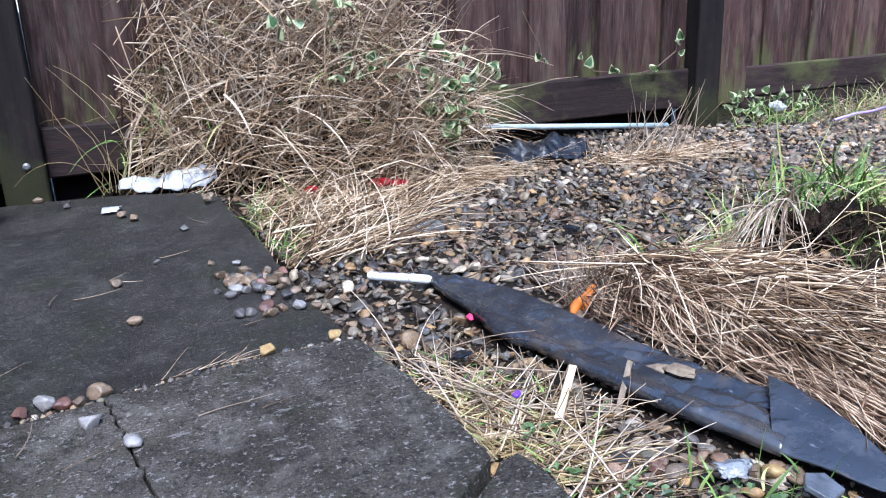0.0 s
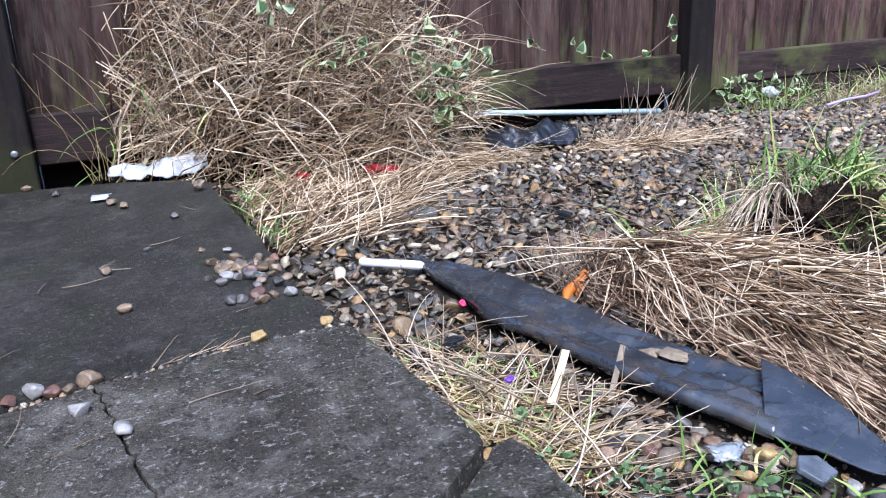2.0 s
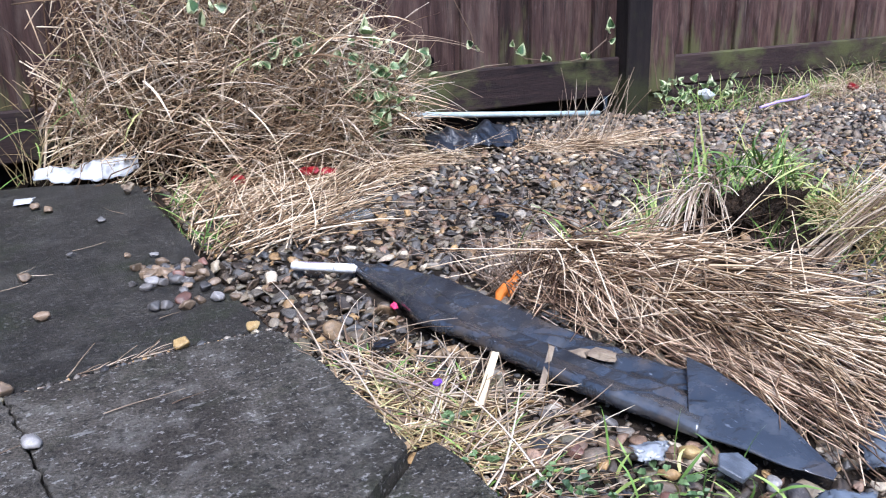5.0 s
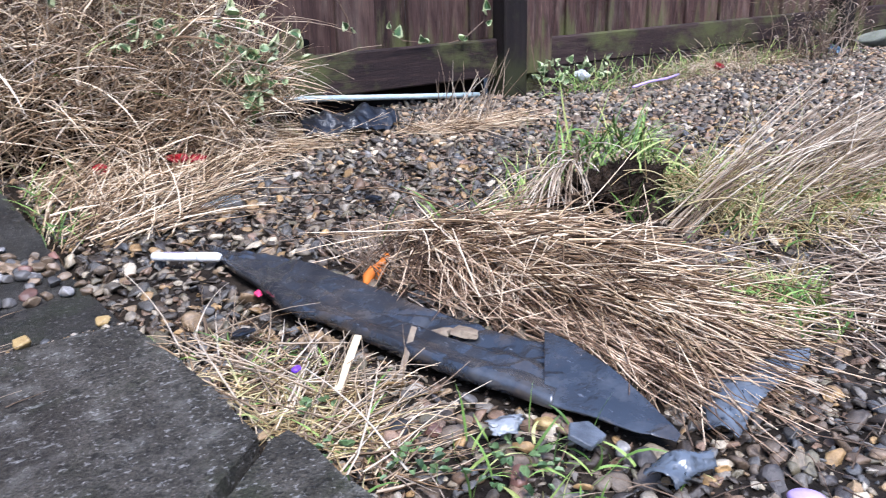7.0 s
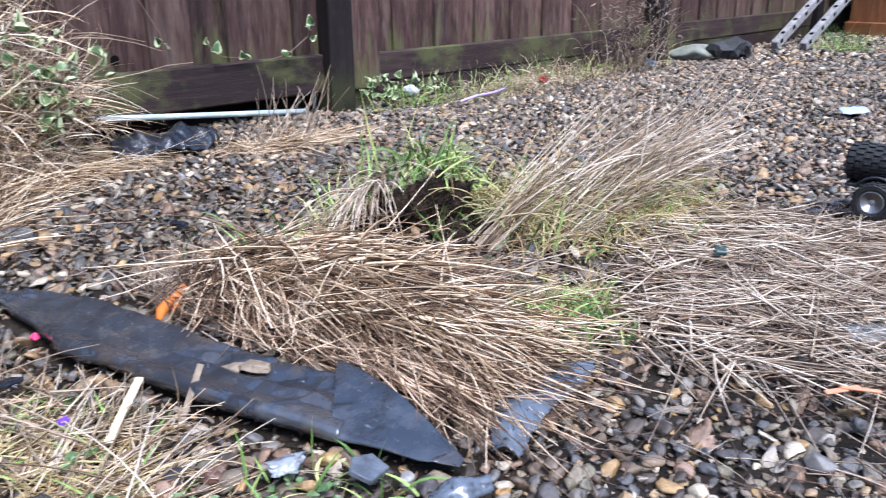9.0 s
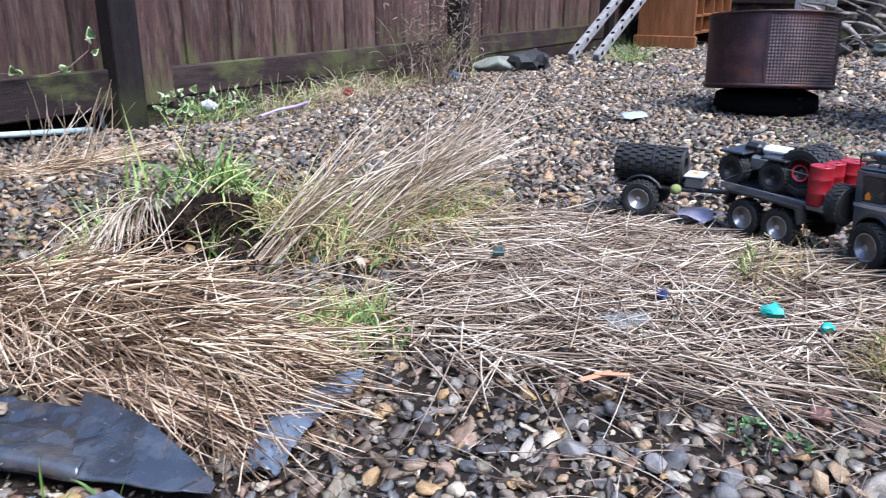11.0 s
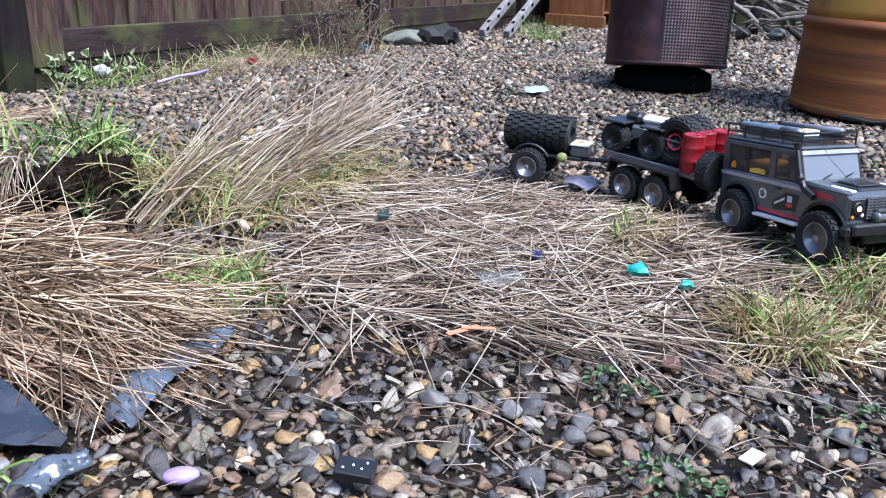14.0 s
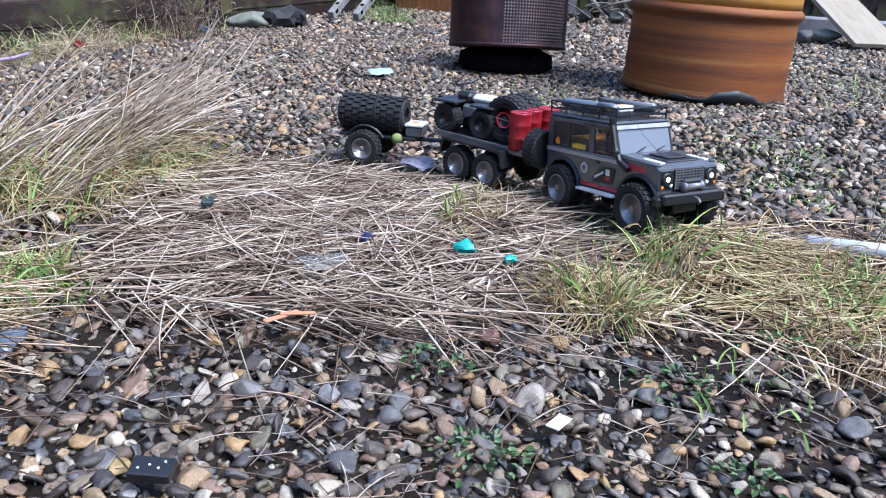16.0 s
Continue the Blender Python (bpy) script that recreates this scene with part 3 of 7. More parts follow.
pebbles("gravel", near[damp], size[damp], 2, "dark wet brown and grey river gravel", seed=2, material="stone_wet")
pebbles("gravel", near[~damp], size[~damp], 2, "damp mixed brown and grey river gravel", seed=6)
grit = jittered(0.42, 1.9, -0.3, 1.3, 0.0145, 25)
grit = grit[(grit[:, 0] > slab_edge(grit[:, 1]) + 0.01)]
pebbles("grit", grit, rs.lognormal(np.log(0.0032), 0.4, len(grit)).clip(0.0014, 0.008), 1, "fine dark grit between the gravel stones", lift=0.0008, seed=7, material="stone_wet")
top = jittered(0.4, 2.0, -0.3, 2.0, 0.055, 22)
top = top[bare(top)]
pebbles("gravel", top, rs.lognormal(np.log(0.0092), 0.25, len(top)).clip(0.006, 0.015), 2, "loose larger gravel stones lying on top", lift=0.005, seed=3, material="stone")
far = jittered(0.3, 7.2, -1.6, 2.6, 0.0182, 23)
far = far[bare(far) & ((far[:, 0] > 2.0) | (far[:, 1] > 2.0) | (far[:, 1] < -0.3))]
far = far[(far[:, 0] - 0.3) * 0.8 + 0.6 > np.abs(far[:, 1] - 0.6) - 1.6]
far = far[far[:, 0] < 4.2]
edge_rows = jittered(4.2, 7.2, -1.6, 2.6, 0.03, 27)
far = np.concatenate([far, edge_rows])
pebbles("gravel", far, rs.lognormal(np.log(0.0096), 0.3, len(far)).clip(0.007, 0.023) * np.where(far[:, 0] < 4.2, 1.0, 1.45), 1, "mixed gravel stretching back across the yard", seed=5, material="stone_far")


# ---- paving slabs ----
def ragged(points, step=0.022, jitter=0.0032, seed=0):
    r = random.Random(seed)
    out = []
    for (ax, ay), (bx, by) in zip(points, points[1:] + points[:1]):
        d = math.hypot(bx - ax, by - ay)
        k = max(1, min(60, int(d / step)))
        for i in range(k):
            j = jitter if i else 0
            out.append((ax + (bx - ax) * i / k + r.uniform(-j, j), ay + (by - ay) * i / k + r.uniform(-j, j)))
    return out


rc = random.Random(8)
CRACK = []
for (ax, ay), (bx, by) in zip([(0.073, 1.262), (0.0845, 1.21), (0.092, 1.161), (0.1, 1.109), (0.1125, 1.044), (0.1165, 1.022), (0.13, 0.9)], [(0.0845, 1.21), (0.092, 1.161), (0.1, 1.109), (0.1125, 1.044), (0.1165, 1.022), (0.13, 0.9), (0.13, 0.722)]):
    k = max(1, int((ay - by) / 0.011))
    CRACK += [(ax + (bx - ax) * q / k + (rc.uniform(-0.003, 0.003) if q or CRACK else 0), ay + (by - ay) * q / k) for q in range(k)]
pavement = thing("pavement", pose(0, 0, 0), "dark damp cracked concrete paving slabs beside the gravel", "pavement", kind="structure")
JOINT = [(-0.034, 1.249), (0.047, 1.263), (0.118, 1.273), (0.217, 1.288), (0.268, 1.297), (0.384, 1.294)]
SLABS = [
    ([(-1.6, 1.245)] + JOINT + [(0.38, 1.341), (0.369, 1.457), (0.364, 1.624), (0.363, 1.79), (0.353, 2.0), (0.346, 2.236), (0.284, 2.309), (0.146, 2.364), (-0.04, 2.4), (-1.6, 2.43)], 0.0285),
    ([(-1.6, 0.4), (0.134, 0.4), (0.124, 0.7)] + [(x - 0.0012 - 0.0012 * abs(math.sin(y * 90)), y) for x, y in CRACK[::-1]] + [(0.047, 1.2555), (-0.034, 1.2415), (-1.6, 1.2375)], 0.0295),
    ([(0.128, 0.722), (0.25, 0.812), (0.36, 0.9), (0.419, 0.951), (0.417, 1.014), (0.413, 1.093), (0.404, 1.179), (0.392, 1.262), (0.382, 1.286), (0.268, 1.289), (0.217, 1.28), (0.118, 1.265)] + [(x + 0.0008, y) for x, y in CRACK], 0.031),
    ([(-1.6, -0.9), (0.6, -0.9), (0.55, 0.1), (0.5, 0.6), (0.457, 0.857), (0.457, 0.917), (0.449, 0.951), (0.425, 0.944), (0.3695, 0.8905), (0.2565, 0.803), (0.11, 0.694), (0.138, 0.39), (-1.6, 0.388)], 0.026),
]
for i, (outline, topz) in enumerate(SLABS):
    part("paving_slab", prism(ragged(outline, seed=i), -0.05, topz, 0.0012), M["concrete_wet" if i == 0 else "concrete"], pavement)

# ---- fence ----
fence = thing("fence", pose(0, 0, 0), "tall red-brown stained vertical board fence with green algae low down", "fence", kind="structure")
FY = 2.50
POSTS = [-2.17, -0.118, 1.938, 3.985, 6.03, 8.1]


def worn_board(w, h, t, seed):
    """An upright board with slightly wavy long edges."""
    r = random.Random(seed)
    bm = bmesh.new()
    rows = []
    k = 9
    for i in range(k + 1):
        z = h * i / k
        e0, e1, tw = r.uniform(-0.0015, 0.0015), r.uniform(-0.0015, 0.0015), r.uniform(-0.0012, 0.0012)
        c = 0.003
        rows.append([bm.verts.new(p) for p in ((e0 + c, tw, z), (w + e1 - c, tw, z), (w + e1, c + tw, z), (w + e1, t, z), (e0, t, z), (e0, c + tw, z))])
    for a, b in zip(rows, rows[1:]):
        for j in range(6):
            bm.faces.new((a[j], a[(j + 1) % 6], b[(j + 1) % 6], b[j]))
    bm.faces.new(rows[0])
    bm.faces.new(rows[-1])
    return bm


def mesh_of(bm, material, name):
    me = bpy.data.meshes.new(name)
    bmesh.ops.recalc_face_normals(bm, faces=bm.faces)
    bm.to_mesh(me)
    bm.free()
    me.materials.append(material)
    return me


board_meshes = [mesh_of(worn_board(0.132, 1.72, 0.018, s), M["board"], "board") for s in range(5)]
bright_meshes = [mesh_of(worn_board(0.118, 1.72, 0.018, s + 9), M["board_bright"], "board") for s in range(5)]
post_mesh = mesh_of(box(0, 0.1, 0, 0.1, -0.3, 1.85, 0.004), M["post"], "post")
batten_mesh = mesh_of(worn_board(0.13, 1.75, 0.03, 41), M["board_bright"], "batten")


def hung(name, mesh, x, y, z, parent):
    o = new(name, mesh)
    o.location, o.parent = (x, y, z), parent
    return o


rf = random.Random(5)
for i, px in enumerate(POSTS):
    hung("post", post_mesh, px, 2.465, 0, fence)
    if i >= 2:
        hung("batten", batten_mesh, px + 0.104, 2.489, 0.062, fence)
    if i == len(POSTS) - 1:
        break
    x0, x1 = px + 0.102, POSTS[i + 1] - 0.002
    zt, zb = (0.188, 0.062) if i < 2 else (0.176, 0.072)
    rb = bmesh.new()
    box(x0, x1, FY, FY + 0.026, zb, zt, 0.005, rb)
    part("rail", rb, M["rail"], fence)
    part("rail", box(x0, x1, FY, FY + 0.026, 1.5, 1.6, 0.005), M["rail"], fence)
    # added boards close the gap below the rail; first bays near-black for its shade
    part("gravel_board", box(x0, x1, FY + 0.075, FY + 0.1, -0.1, 0.14, 0.004) if i < 2 else box(x0, x1, FY + 0.006, FY + 0.026, -0.1, 0.07, 0.004), M["gap_shade" if i < 2 else "rail"], fence)
    x = x0 + (0.13 if i >= 2 else 0.0)
    j = 0
    while x < x1 - 0.03:
        yy = FY + 0.028 + (0.0 if j % 2 else 0.016) + rf.uniform(0, 0.003)
        hung("board", (board_meshes if i < 2 else bright_meshes)[rf.randrange(5)], x, yy, 0.1 + rf.uniform(-0.01, 0.01), fence)
        x += (0.124 if i < 2 else 0.108) + rf.uniform(-0.008, 0.008)
        j += 1
bolt = part("bolt", lathe([(0.009, 0), (0.009, 0.004), (0.005, 0.007)], 10), M["steel"], fence, "weathered coach bolt head")
bolt.matrix_basis = pose(-0.058, 2.464, 0.105, 90)
# black disc on the board; the depth of the knot is colour only
knot = part("knot_hole", lathe([(0.013, 0), (0.011, 0.002), (0.0, 0.002)], 12), M["void"], fence, "black disc standing in for a knot hole")
knot.matrix_basis = pose(1.243, FY + 0.0275, 0.222, 90)

# a dark closing fence across the far end of the yard
back = thing("fence", pose(7.4, 0, 0), "dark timber fence closing the far end of the yard", "fence", kind="structure")
for k in range(44):
    o = hung("board", board_meshes[k % 5], 0, 0, 0.02, back)
    o.matrix_basis = pose(0.016 * (k % 2), 2.5 - 0.112 * k, 0.02, 0, 0, -90)
part("rail", box(-0.03, 0, -2.5, 2.5, 0.3, 0.4, 0.004), M["rail"], back)

# unseen plain walls behind and beside the camera, added to cut the fill light
block_south = part("wall_south", box(-6, 9, -4.6, -4.3, -0.2, 2.7, 0.01), surface("brown_render", [(0.3, (0.2, 0.175, 0.15)), (0.7, (0.34, 0.3, 0.26))], scale=4, rough=(0.7, 0.9), bump=0.3, bscale=60), None, "unseen plain brown wall added to cut the fill light")
tagged(block_south, category="wall", kind="structure")
sidew = part("wall_west", box(-3.3, -3.1, -4.3, 2.6, -0.2, 1.9, 0.01), M["post"], None, "unseen plain dark wall added to cut the side light")
tagged(sidew, category="wall", kind="structure")


# ---- straw and grass ----
KEEP = 0.85


def strands(name, p0, d0, L, r, material, label, category, droop=0.0, wiggle=0.3, segs=5, blade=False, rest=0.0, seed=0, tip=0.35, clear_slab=True, kink=0.0):
    """Many thin stalks or blades as one mesh: roots p0, first directions d0, lengths L, radii r; they sag by droop and lie on the ground."""
    g = np.random.default_rng(seed)
    if not blade and len(p0) > 150:
        few = slice(0, int(len(p0) * KEEP))
        p0, d0 = p0[few], d0[few]
        L, r, droop = (q[few] if np.ndim(q) else q for q in (L, r, droop))
    n = len(p0)
    d = d0 / np.linalg.norm(d0, axis=1, keepdims=True)
    L, r = np.broadcast_to(L, n).astype(float), np.broadcast_to(r, n) * (1.0 if blade else 1.32)
    droop = np.broadcast_to(droop, n).astype(float)
    pts, dirs = [p0.copy()], [d.copy()]
    sway = g.normal(0, wiggle, (n, 3))
    bend = np.where(g.uniform(0, 1, n) < kink, g.integers(1, segs, n), -1)
    for s in range(segs):
        pts.append(pts[-1] + d * (L / segs)[:, None])
        d = d + sway / segs + g.normal(0, wiggle * 0.35, (n, 3)) / segs
        d[:, 2] -= droop / segs
        d = d + g.normal(0, 0.75, (n, 3)) * (bend == s)[:, None]
        d /= np.linalg.norm(d, axis=1, keepdims=True)
        dirs.append(d.copy())
    P, D = np.stack(pts, 1), np.stack(dirs, 1)
    floor = height(P[:, :, 0], P[:, :, 1]) + 0.004 + rest * g.uniform(0, 1, (n, 1))
    floor = np.where((P[:, :, 0] < slab_edge(P[:, :, 1])) & (P[:, :, 1] < 2.4), 0.032, floor)
    P[:, :, 2] = np.maximum(P[:, :, 2], floor)
    if clear_slab:
        over = ((P[:, :, 0] < slab_edge(P[:, :, 1]) - 0.012) & (P[:, :, 1] < 2.2)).any(1) & (p0[:, 0] > slab_edge(p0[:, 1]) - 0.02)
        lies = in_poly(P.reshape(-1, 3)[:, :2], MEMBRANE).reshape(P.shape[:2]).any(1) & (g.uniform(0, 1, n) > 0.03)
        over |= lies
        if category == "dead grass" and seed != 4:
            over |= (P[:, :, 0] < 0.1 + 0.14 * g.uniform(0, 1, (n, 1)) ** 0.7).any(1)
        P, D, r, n = P[~over], D[~over], r[~over], int((~over).sum())
    ref = g.normal(0, 1, (n, 1, 3))
    if blade:
        ref = np.array([0, 0, 1.0]) + 0.4 * ref
    U = np.cross(D, np.broadcast_to(ref, D.shape))
    U /= np.linalg.norm(U, axis=2, keepdims=True) + 1e-9
    W = np.cross(D, U)
    s = np.linspace(0, 1, segs + 1)
    if blade:
        w = (r[:, None] * np.where(s < 0.3, 0.7 + s, 1.0 - (np.maximum(s - 0.3, 0) / 0.7) ** 1.6)[None].clip(0.04, 1))[:, :, None]
        V = np.stack([P - U * w, P + W * w * 0.35, P + U * w], 2)
        k = 3
        ring = [(0, 1), (1, 2)]
    else:
        w = (r[:, None] * (1 - (1 - tip) * s)[None])[:, :, None]
        V = np.stack([P + w * (math.cos(a) * U + math.sin(a) * W) for a in (0, 2.094, 4.189)], 2)
        k = 3
        ring = [(0, 1), (1, 2), (2, 0)]
    base = (np.arange(n) * (segs + 1) * k)[:, None] + (np.arange(segs) * k)[None]
    F = np.concatenate([np.stack([base + a, base + b, base + k + b, base + k + a], -1).reshape(-1, 4) for a, b in ring])
    return raw(name, V.reshape(-1, 3), F, material, label, category, "stuff", True)


def flat_dirs(angle_deg, spread_deg, n, up, g):
    a = np.radians(angle_deg + g.normal(0, 1, n) * spread_deg)
    return np.stack([np.cos(a), np.sin(a), up * np.ones(n) if np.isscalar(up) else up], -1)


def scatter(poly, n, g):
    q = np.array(poly)
    out = np.zeros((0, 2))
    while len(out) < n:
        p = g.uniform(q.min(0), q.max(0), (n * 2, 2))
        out = np.concatenate([out, p[in_poly(p, poly)]])
    return out[:n]


def at_ground(p, lift=0.004):
    return np.column_stack([p, height(p[:, 0], p[:, 1]) + lift])


# the big heap of dead grass against the fence
BX = [0.1, 0.14, 0.18, 0.24, 0.32, 0.5, 0.75, 0.86, 0.93, 1.02, 1.16]
BH = [0.02, 0.1, 0.17, 0.33, 0.5, 0.64, 0.6, 0.44, 0.25, 0.12, 0.03]
BF = [2.47, 2.455, 2.445, 2.43, 2.41, 2.24, 2.18, 2.22, 2.28, 2.36, 2.44]


def heap(x, s):
    """A point of the heap's skin: s runs from its top at the fence down to its foot."""
    h, f = np.interp(x, BX, BH), np.interp(x, BX, BF)
    a = s * math.pi / 2
    return np.stack([x, 2.49 - (2.49 - f) * np.sin(a), h * np.cos(a) ** 0.8], -1)


g = np.random.default_rng(31)
# hidden core added inside the heap, dark as the shade behind the stalks
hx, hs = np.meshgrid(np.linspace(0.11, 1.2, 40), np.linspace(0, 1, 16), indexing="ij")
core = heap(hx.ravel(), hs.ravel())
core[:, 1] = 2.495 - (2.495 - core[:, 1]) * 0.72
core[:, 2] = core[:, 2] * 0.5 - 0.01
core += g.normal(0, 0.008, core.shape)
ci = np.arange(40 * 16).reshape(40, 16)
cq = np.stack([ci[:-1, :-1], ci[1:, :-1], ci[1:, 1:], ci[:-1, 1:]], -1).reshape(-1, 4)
raw("dead_grass", core, cq, M["heap_core"], "near-black core standing in for shade inside the grass heap", "dead grass", "stuff", True)
# clumps of bent stalks, each leaning its own way
roots, dirs, longs, sags = [], [], [], []
for c in range(112):
    cx, cs = g.uniform(0.17, 1.04), g.uniform(0.05, 1.0) ** 0.7
    base = heap(np.array([cx]), np.array([cs]))[0]
    k = int(g.integers(16, 38) * (1 - 0.6 * np.clip((base[2] - 0.2) / 0.3, 0, 1)))
    u = g.uniform()
    ang = g.normal(35, 16) if u < 0.42 else g.normal(145, 16) if u < 0.58 else g.normal(88, 18) if u < 0.76 else g.normal(-12, 18) if u < 0.9 else g.normal(190, 16)
    if cx < 0.3 and math.cos(math.radians(ang)) < 0:
        ang = 180 - ang
    a = np.radians(ang + g.normal(0, 26, k))
    d = np.stack([np.cos(a), np.full(k, g.normal(-0.22, 0.2)) + g.normal(0, 0.16, k), np.sin(a)], -1)
    L = g.uniform(0.1, 0.3, k) + 0.16 * g.uniform(0, 1) * g.uniform(0, 1, k)
    p = base[None] + g.normal(0, 1, (k, 3)) * np.array([0.055, 0.03, 0.04]) - d * (L * 0.4)[:, None]
    roots.append(p)
    dirs.append(d)
    longs.append(L)
    sags.append(g.uniform(0.2, 1.2) + g.uniform(0, 1.1, k))
p, d, L, sag = (np.concatenate(q) for q in (roots, dirs, longs, sags))
order = g.permutation(len(p))
p, d, L, sag = p[order], d[order], L[order], sag[order]
p[:, 1] = np.minimum(p[:, 1], 2.46)
p[:, 2] = np.maximum(p[:, 2], 0.012)
p[:, 0] = np.maximum(p[:, 0], 0.135 + 0.05 * g.uniform(0, 1, len(p)))
end = p[:, 0] + d[:, 0] * L * 0.85
keep = (end > 0.14) & (end < 1.16 - 0.5 * p[:, 2]) & (p[:, 0] < 1.16 - 0.5 * p[:, 2])
p, d, L, sag = p[keep], d[keep], L[keep], sag[keep]
n = len(p)
strands("dead_grass", p, d, L, g.uniform(0.0007, 0.0017, n), M["straw_gold"], "tangled heap of tall dead grass against the fence", "dead grass", droop=sag * 0.6, wiggle=0.2, segs=7, seed=1, kink=0.85)
n = 300
x, s = g.uniform(0.2, 0.9, n), g.uniform(0.2, 1.0, n)
p = heap(x, s) + g.normal(0, 0.02, (n, 3))
p[:, 1] = np.minimum(p[:, 1] - 0.015, 2.45)
p[:, 2] = np.maximum(p[:, 2] * 0.6, 0.02)
strands("dead_grass", p, np.column_stack([g.normal(0.25, 0.7, n), g.normal(-0.15, 0.2, n), g.uniform(0.1, 1.0, n)]), g.uniform(0.2, 0.45, n), g.uniform(0.0010, 0.0017, n), M["straw_pale"], "long thick pale stalks crossing the heap", "dead grass", droop=g.uniform(0.3, 1.6, n), wiggle=0.3, segs=7, seed=52, kink=0.7)
n = 1500
x, s = g.uniform(0.17, 1.04, n), g.uniform(0.0, 1.0, n) ** 0.7
p = heap(x, s) + g.normal(0, 0.02, (n, 3))
keep = g.uniform(0, 1, n) > 0.6 * np.clip((p[:, 2] - 0.2) / 0.3, 0, 1)
p = p[keep]
n = len(p)
p[:, 1] = np.minimum(p[:, 1], 2.45)
p[:, 2] = np.maximum(p[:, 2], 0.02)
a = np.radians(np.where(g.uniform(0, 1, n) < 0.55, g.normal(38, 32, n), g.uniform(-40, 220, n)))
d = np.column_stack([np.cos(a), g.normal(-0.25, 0.25, n), np.sin(a)])
d[:, 0] = np.where(p[:, 0] < 0.3, np.abs(d[:, 0]), d[:, 0])
half = n // 2
strands("dead_grass", p[:half], d[:half], g.uniform(0.08, 0.3, half), g.uniform(0.0017, 0.0034, half), M["straw_gold"], "bent dry grass blades in the heap", "dead grass", droop=g.uniform(0.3, 1.8, half), wiggle=0.3, segs=8, blade=True, seed=2, kink=0.8)
strands("dead_grass", p[half:], d[half:], g.uniform(0.06, 0.24, n - half), g.uniform(0.0015, 0.0032, n - half), M["straw_pale"], "bleached curled grass blades in the heap", "dead grass", droop=g.uniform(0.5, 2.4, n - half), wiggle=0.45, segs=8, blade=True, seed=54, kink=0.6)
n = 70
p = np.column_stack([g.uniform(0.22, 1.0, n), g.uniform(2.3, 2.46, n), np.zeros(n)])
p[:, 2] = np.interp(p[:, 0], BX, BH) * 0.5
strands("dead_grass", p, np.column_stack([g.normal(0, 0.25, n), g.normal(-0.1, 0.1, n), np.ones(n)]), g.uniform(0.25, 0.6, n), g.uniform(0.0008, 0.0014, n), M["straw_pale"], "thin dead stalks standing above the heap", "dead grass", droop=g.uniform(0, 1.3, n), wiggle=0.45, segs=8, seed=3, kink=0.8)
n = 18
p = np.column_stack([g.uniform(0.1, 0.18, n), g.uniform(2.36, 2.44, n), np.full(n, 0.03)])
strands("dead_grass", p, np.column_stack([g.normal(-0.15, 0.35, n), g.normal(-0.1, 0.15, n), np.ones(n)]), g.uniform(0.1, 0.42, n), g.uniform(0.0006, 0.001, n), M["straw_yellow"], "loose pale stalks at the edge of the heap", "dead grass", droop=g.uniform(0.2, 1.8, n), wiggle=0.7, segs=8, seed=4, kink=0.9)
n = 90
p = heap(g.uniform(0.1, 1.1, n), g.uniform(0.2, 1.0, n))
strands("grass", p, np.column_stack([g.normal(0, 0.6, n), g.normal(-0.6, 0.3, n), g.uniform(-0.2, 0.7, n)]), g.uniform(0.06, 0.2, n), g.uniform(0.001, 0.002, n), M["grass"], "few green blades in the dead grass heap", "grass", droop=1.0, wiggle=0.5, blade=True, seed=5)

# fallen straw between the heap and the slabs
poly = [(0.38, 1.66), (0.52, 1.62), (0.66, 1.78), (0.9, 2.1), (0.85, 2.25), (0.4, 2.24), (0.37, 1.95)]
n = 980
p = scatter(poly, n, g)
strands("straw", at_ground(p, 0.012), flat_dirs(48, 26, n, g.uniform(0.05, 0.42, n), g), g.uniform(0.08, 0.3, n), g.uniform(0.0008, 0.0016, n), M["straw_gold"], "fallen dry straw spilling over the gravel", "straw", droop=0.5, wiggle=0.4, rest=0.035, seed=6)
poly = [(0.7, 2.1), (0.95, 2.14), (1.1, 2.27), (1.3, 2.36), (1.2, 2.46), (0.9, 2.4)]
p = scatter(poly, 900, g)
strands("straw", at_ground(p, 0.01), flat_dirs(-15, 45, 900, 0.1, g), g.uniform(0.08, 0.24, 900), g.uniform(0.0006, 0.0012, 900), M["straw_gold"], "flattened straw along the foot of the heap", "straw", droop=0.5, wiggle=0.4, rest=0.03, seed=7)
# sparse pale clump in the gravel
p = g.normal(0, 1, (520, 2)) * np.array([0.1, 0.04]) + np.array([1.52, 2.15])
strands("straw", at_ground(p), flat_dirs(-10, 45, 520, 0.25, g), g.uniform(0.06, 0.2, 520), g.uniform(0.0006, 0.0011, 520), M["straw_gold"], "pale dry clump lying on the gravel", "straw", droop=0.7, wiggle=0.4, rest=0.02, seed=8)
p = g.normal(0, 1, (30, 2)) * np.array([0.06, 0.02]) + np.array([1.55, 2.16])
strands("straw", at_ground(p), np.column_stack([g.normal(0.4, 0.35, 30), g.normal(0, 0.2, 30), np.ones(30)]), g.uniform(0.1, 0.24, 30), g.uniform(0.0011, 0.0017, 30), M["straw_pale"], "upright bleached stalks in the gravel", "straw", droop=0.1, wiggle=0.2, seed=9)

# the thick swathe beside the black membrane: stalks rooted in a stubble ridge, fanned out and crossing
n = 1250
p = scatter([(0.79, 1.22), (0.8, 1.36), (0.87, 1.37), (0.9, 1.25), (0.92, 1.08), (0.86, 1.04)], n, g)
u = g.uniform(0, 1, n)
ang = np.where(u < 0.84, g.normal(-96, 26, n), np.where(u < 0.92, g.normal(-30, 30, n), g.uniform(-180, 180, n)))
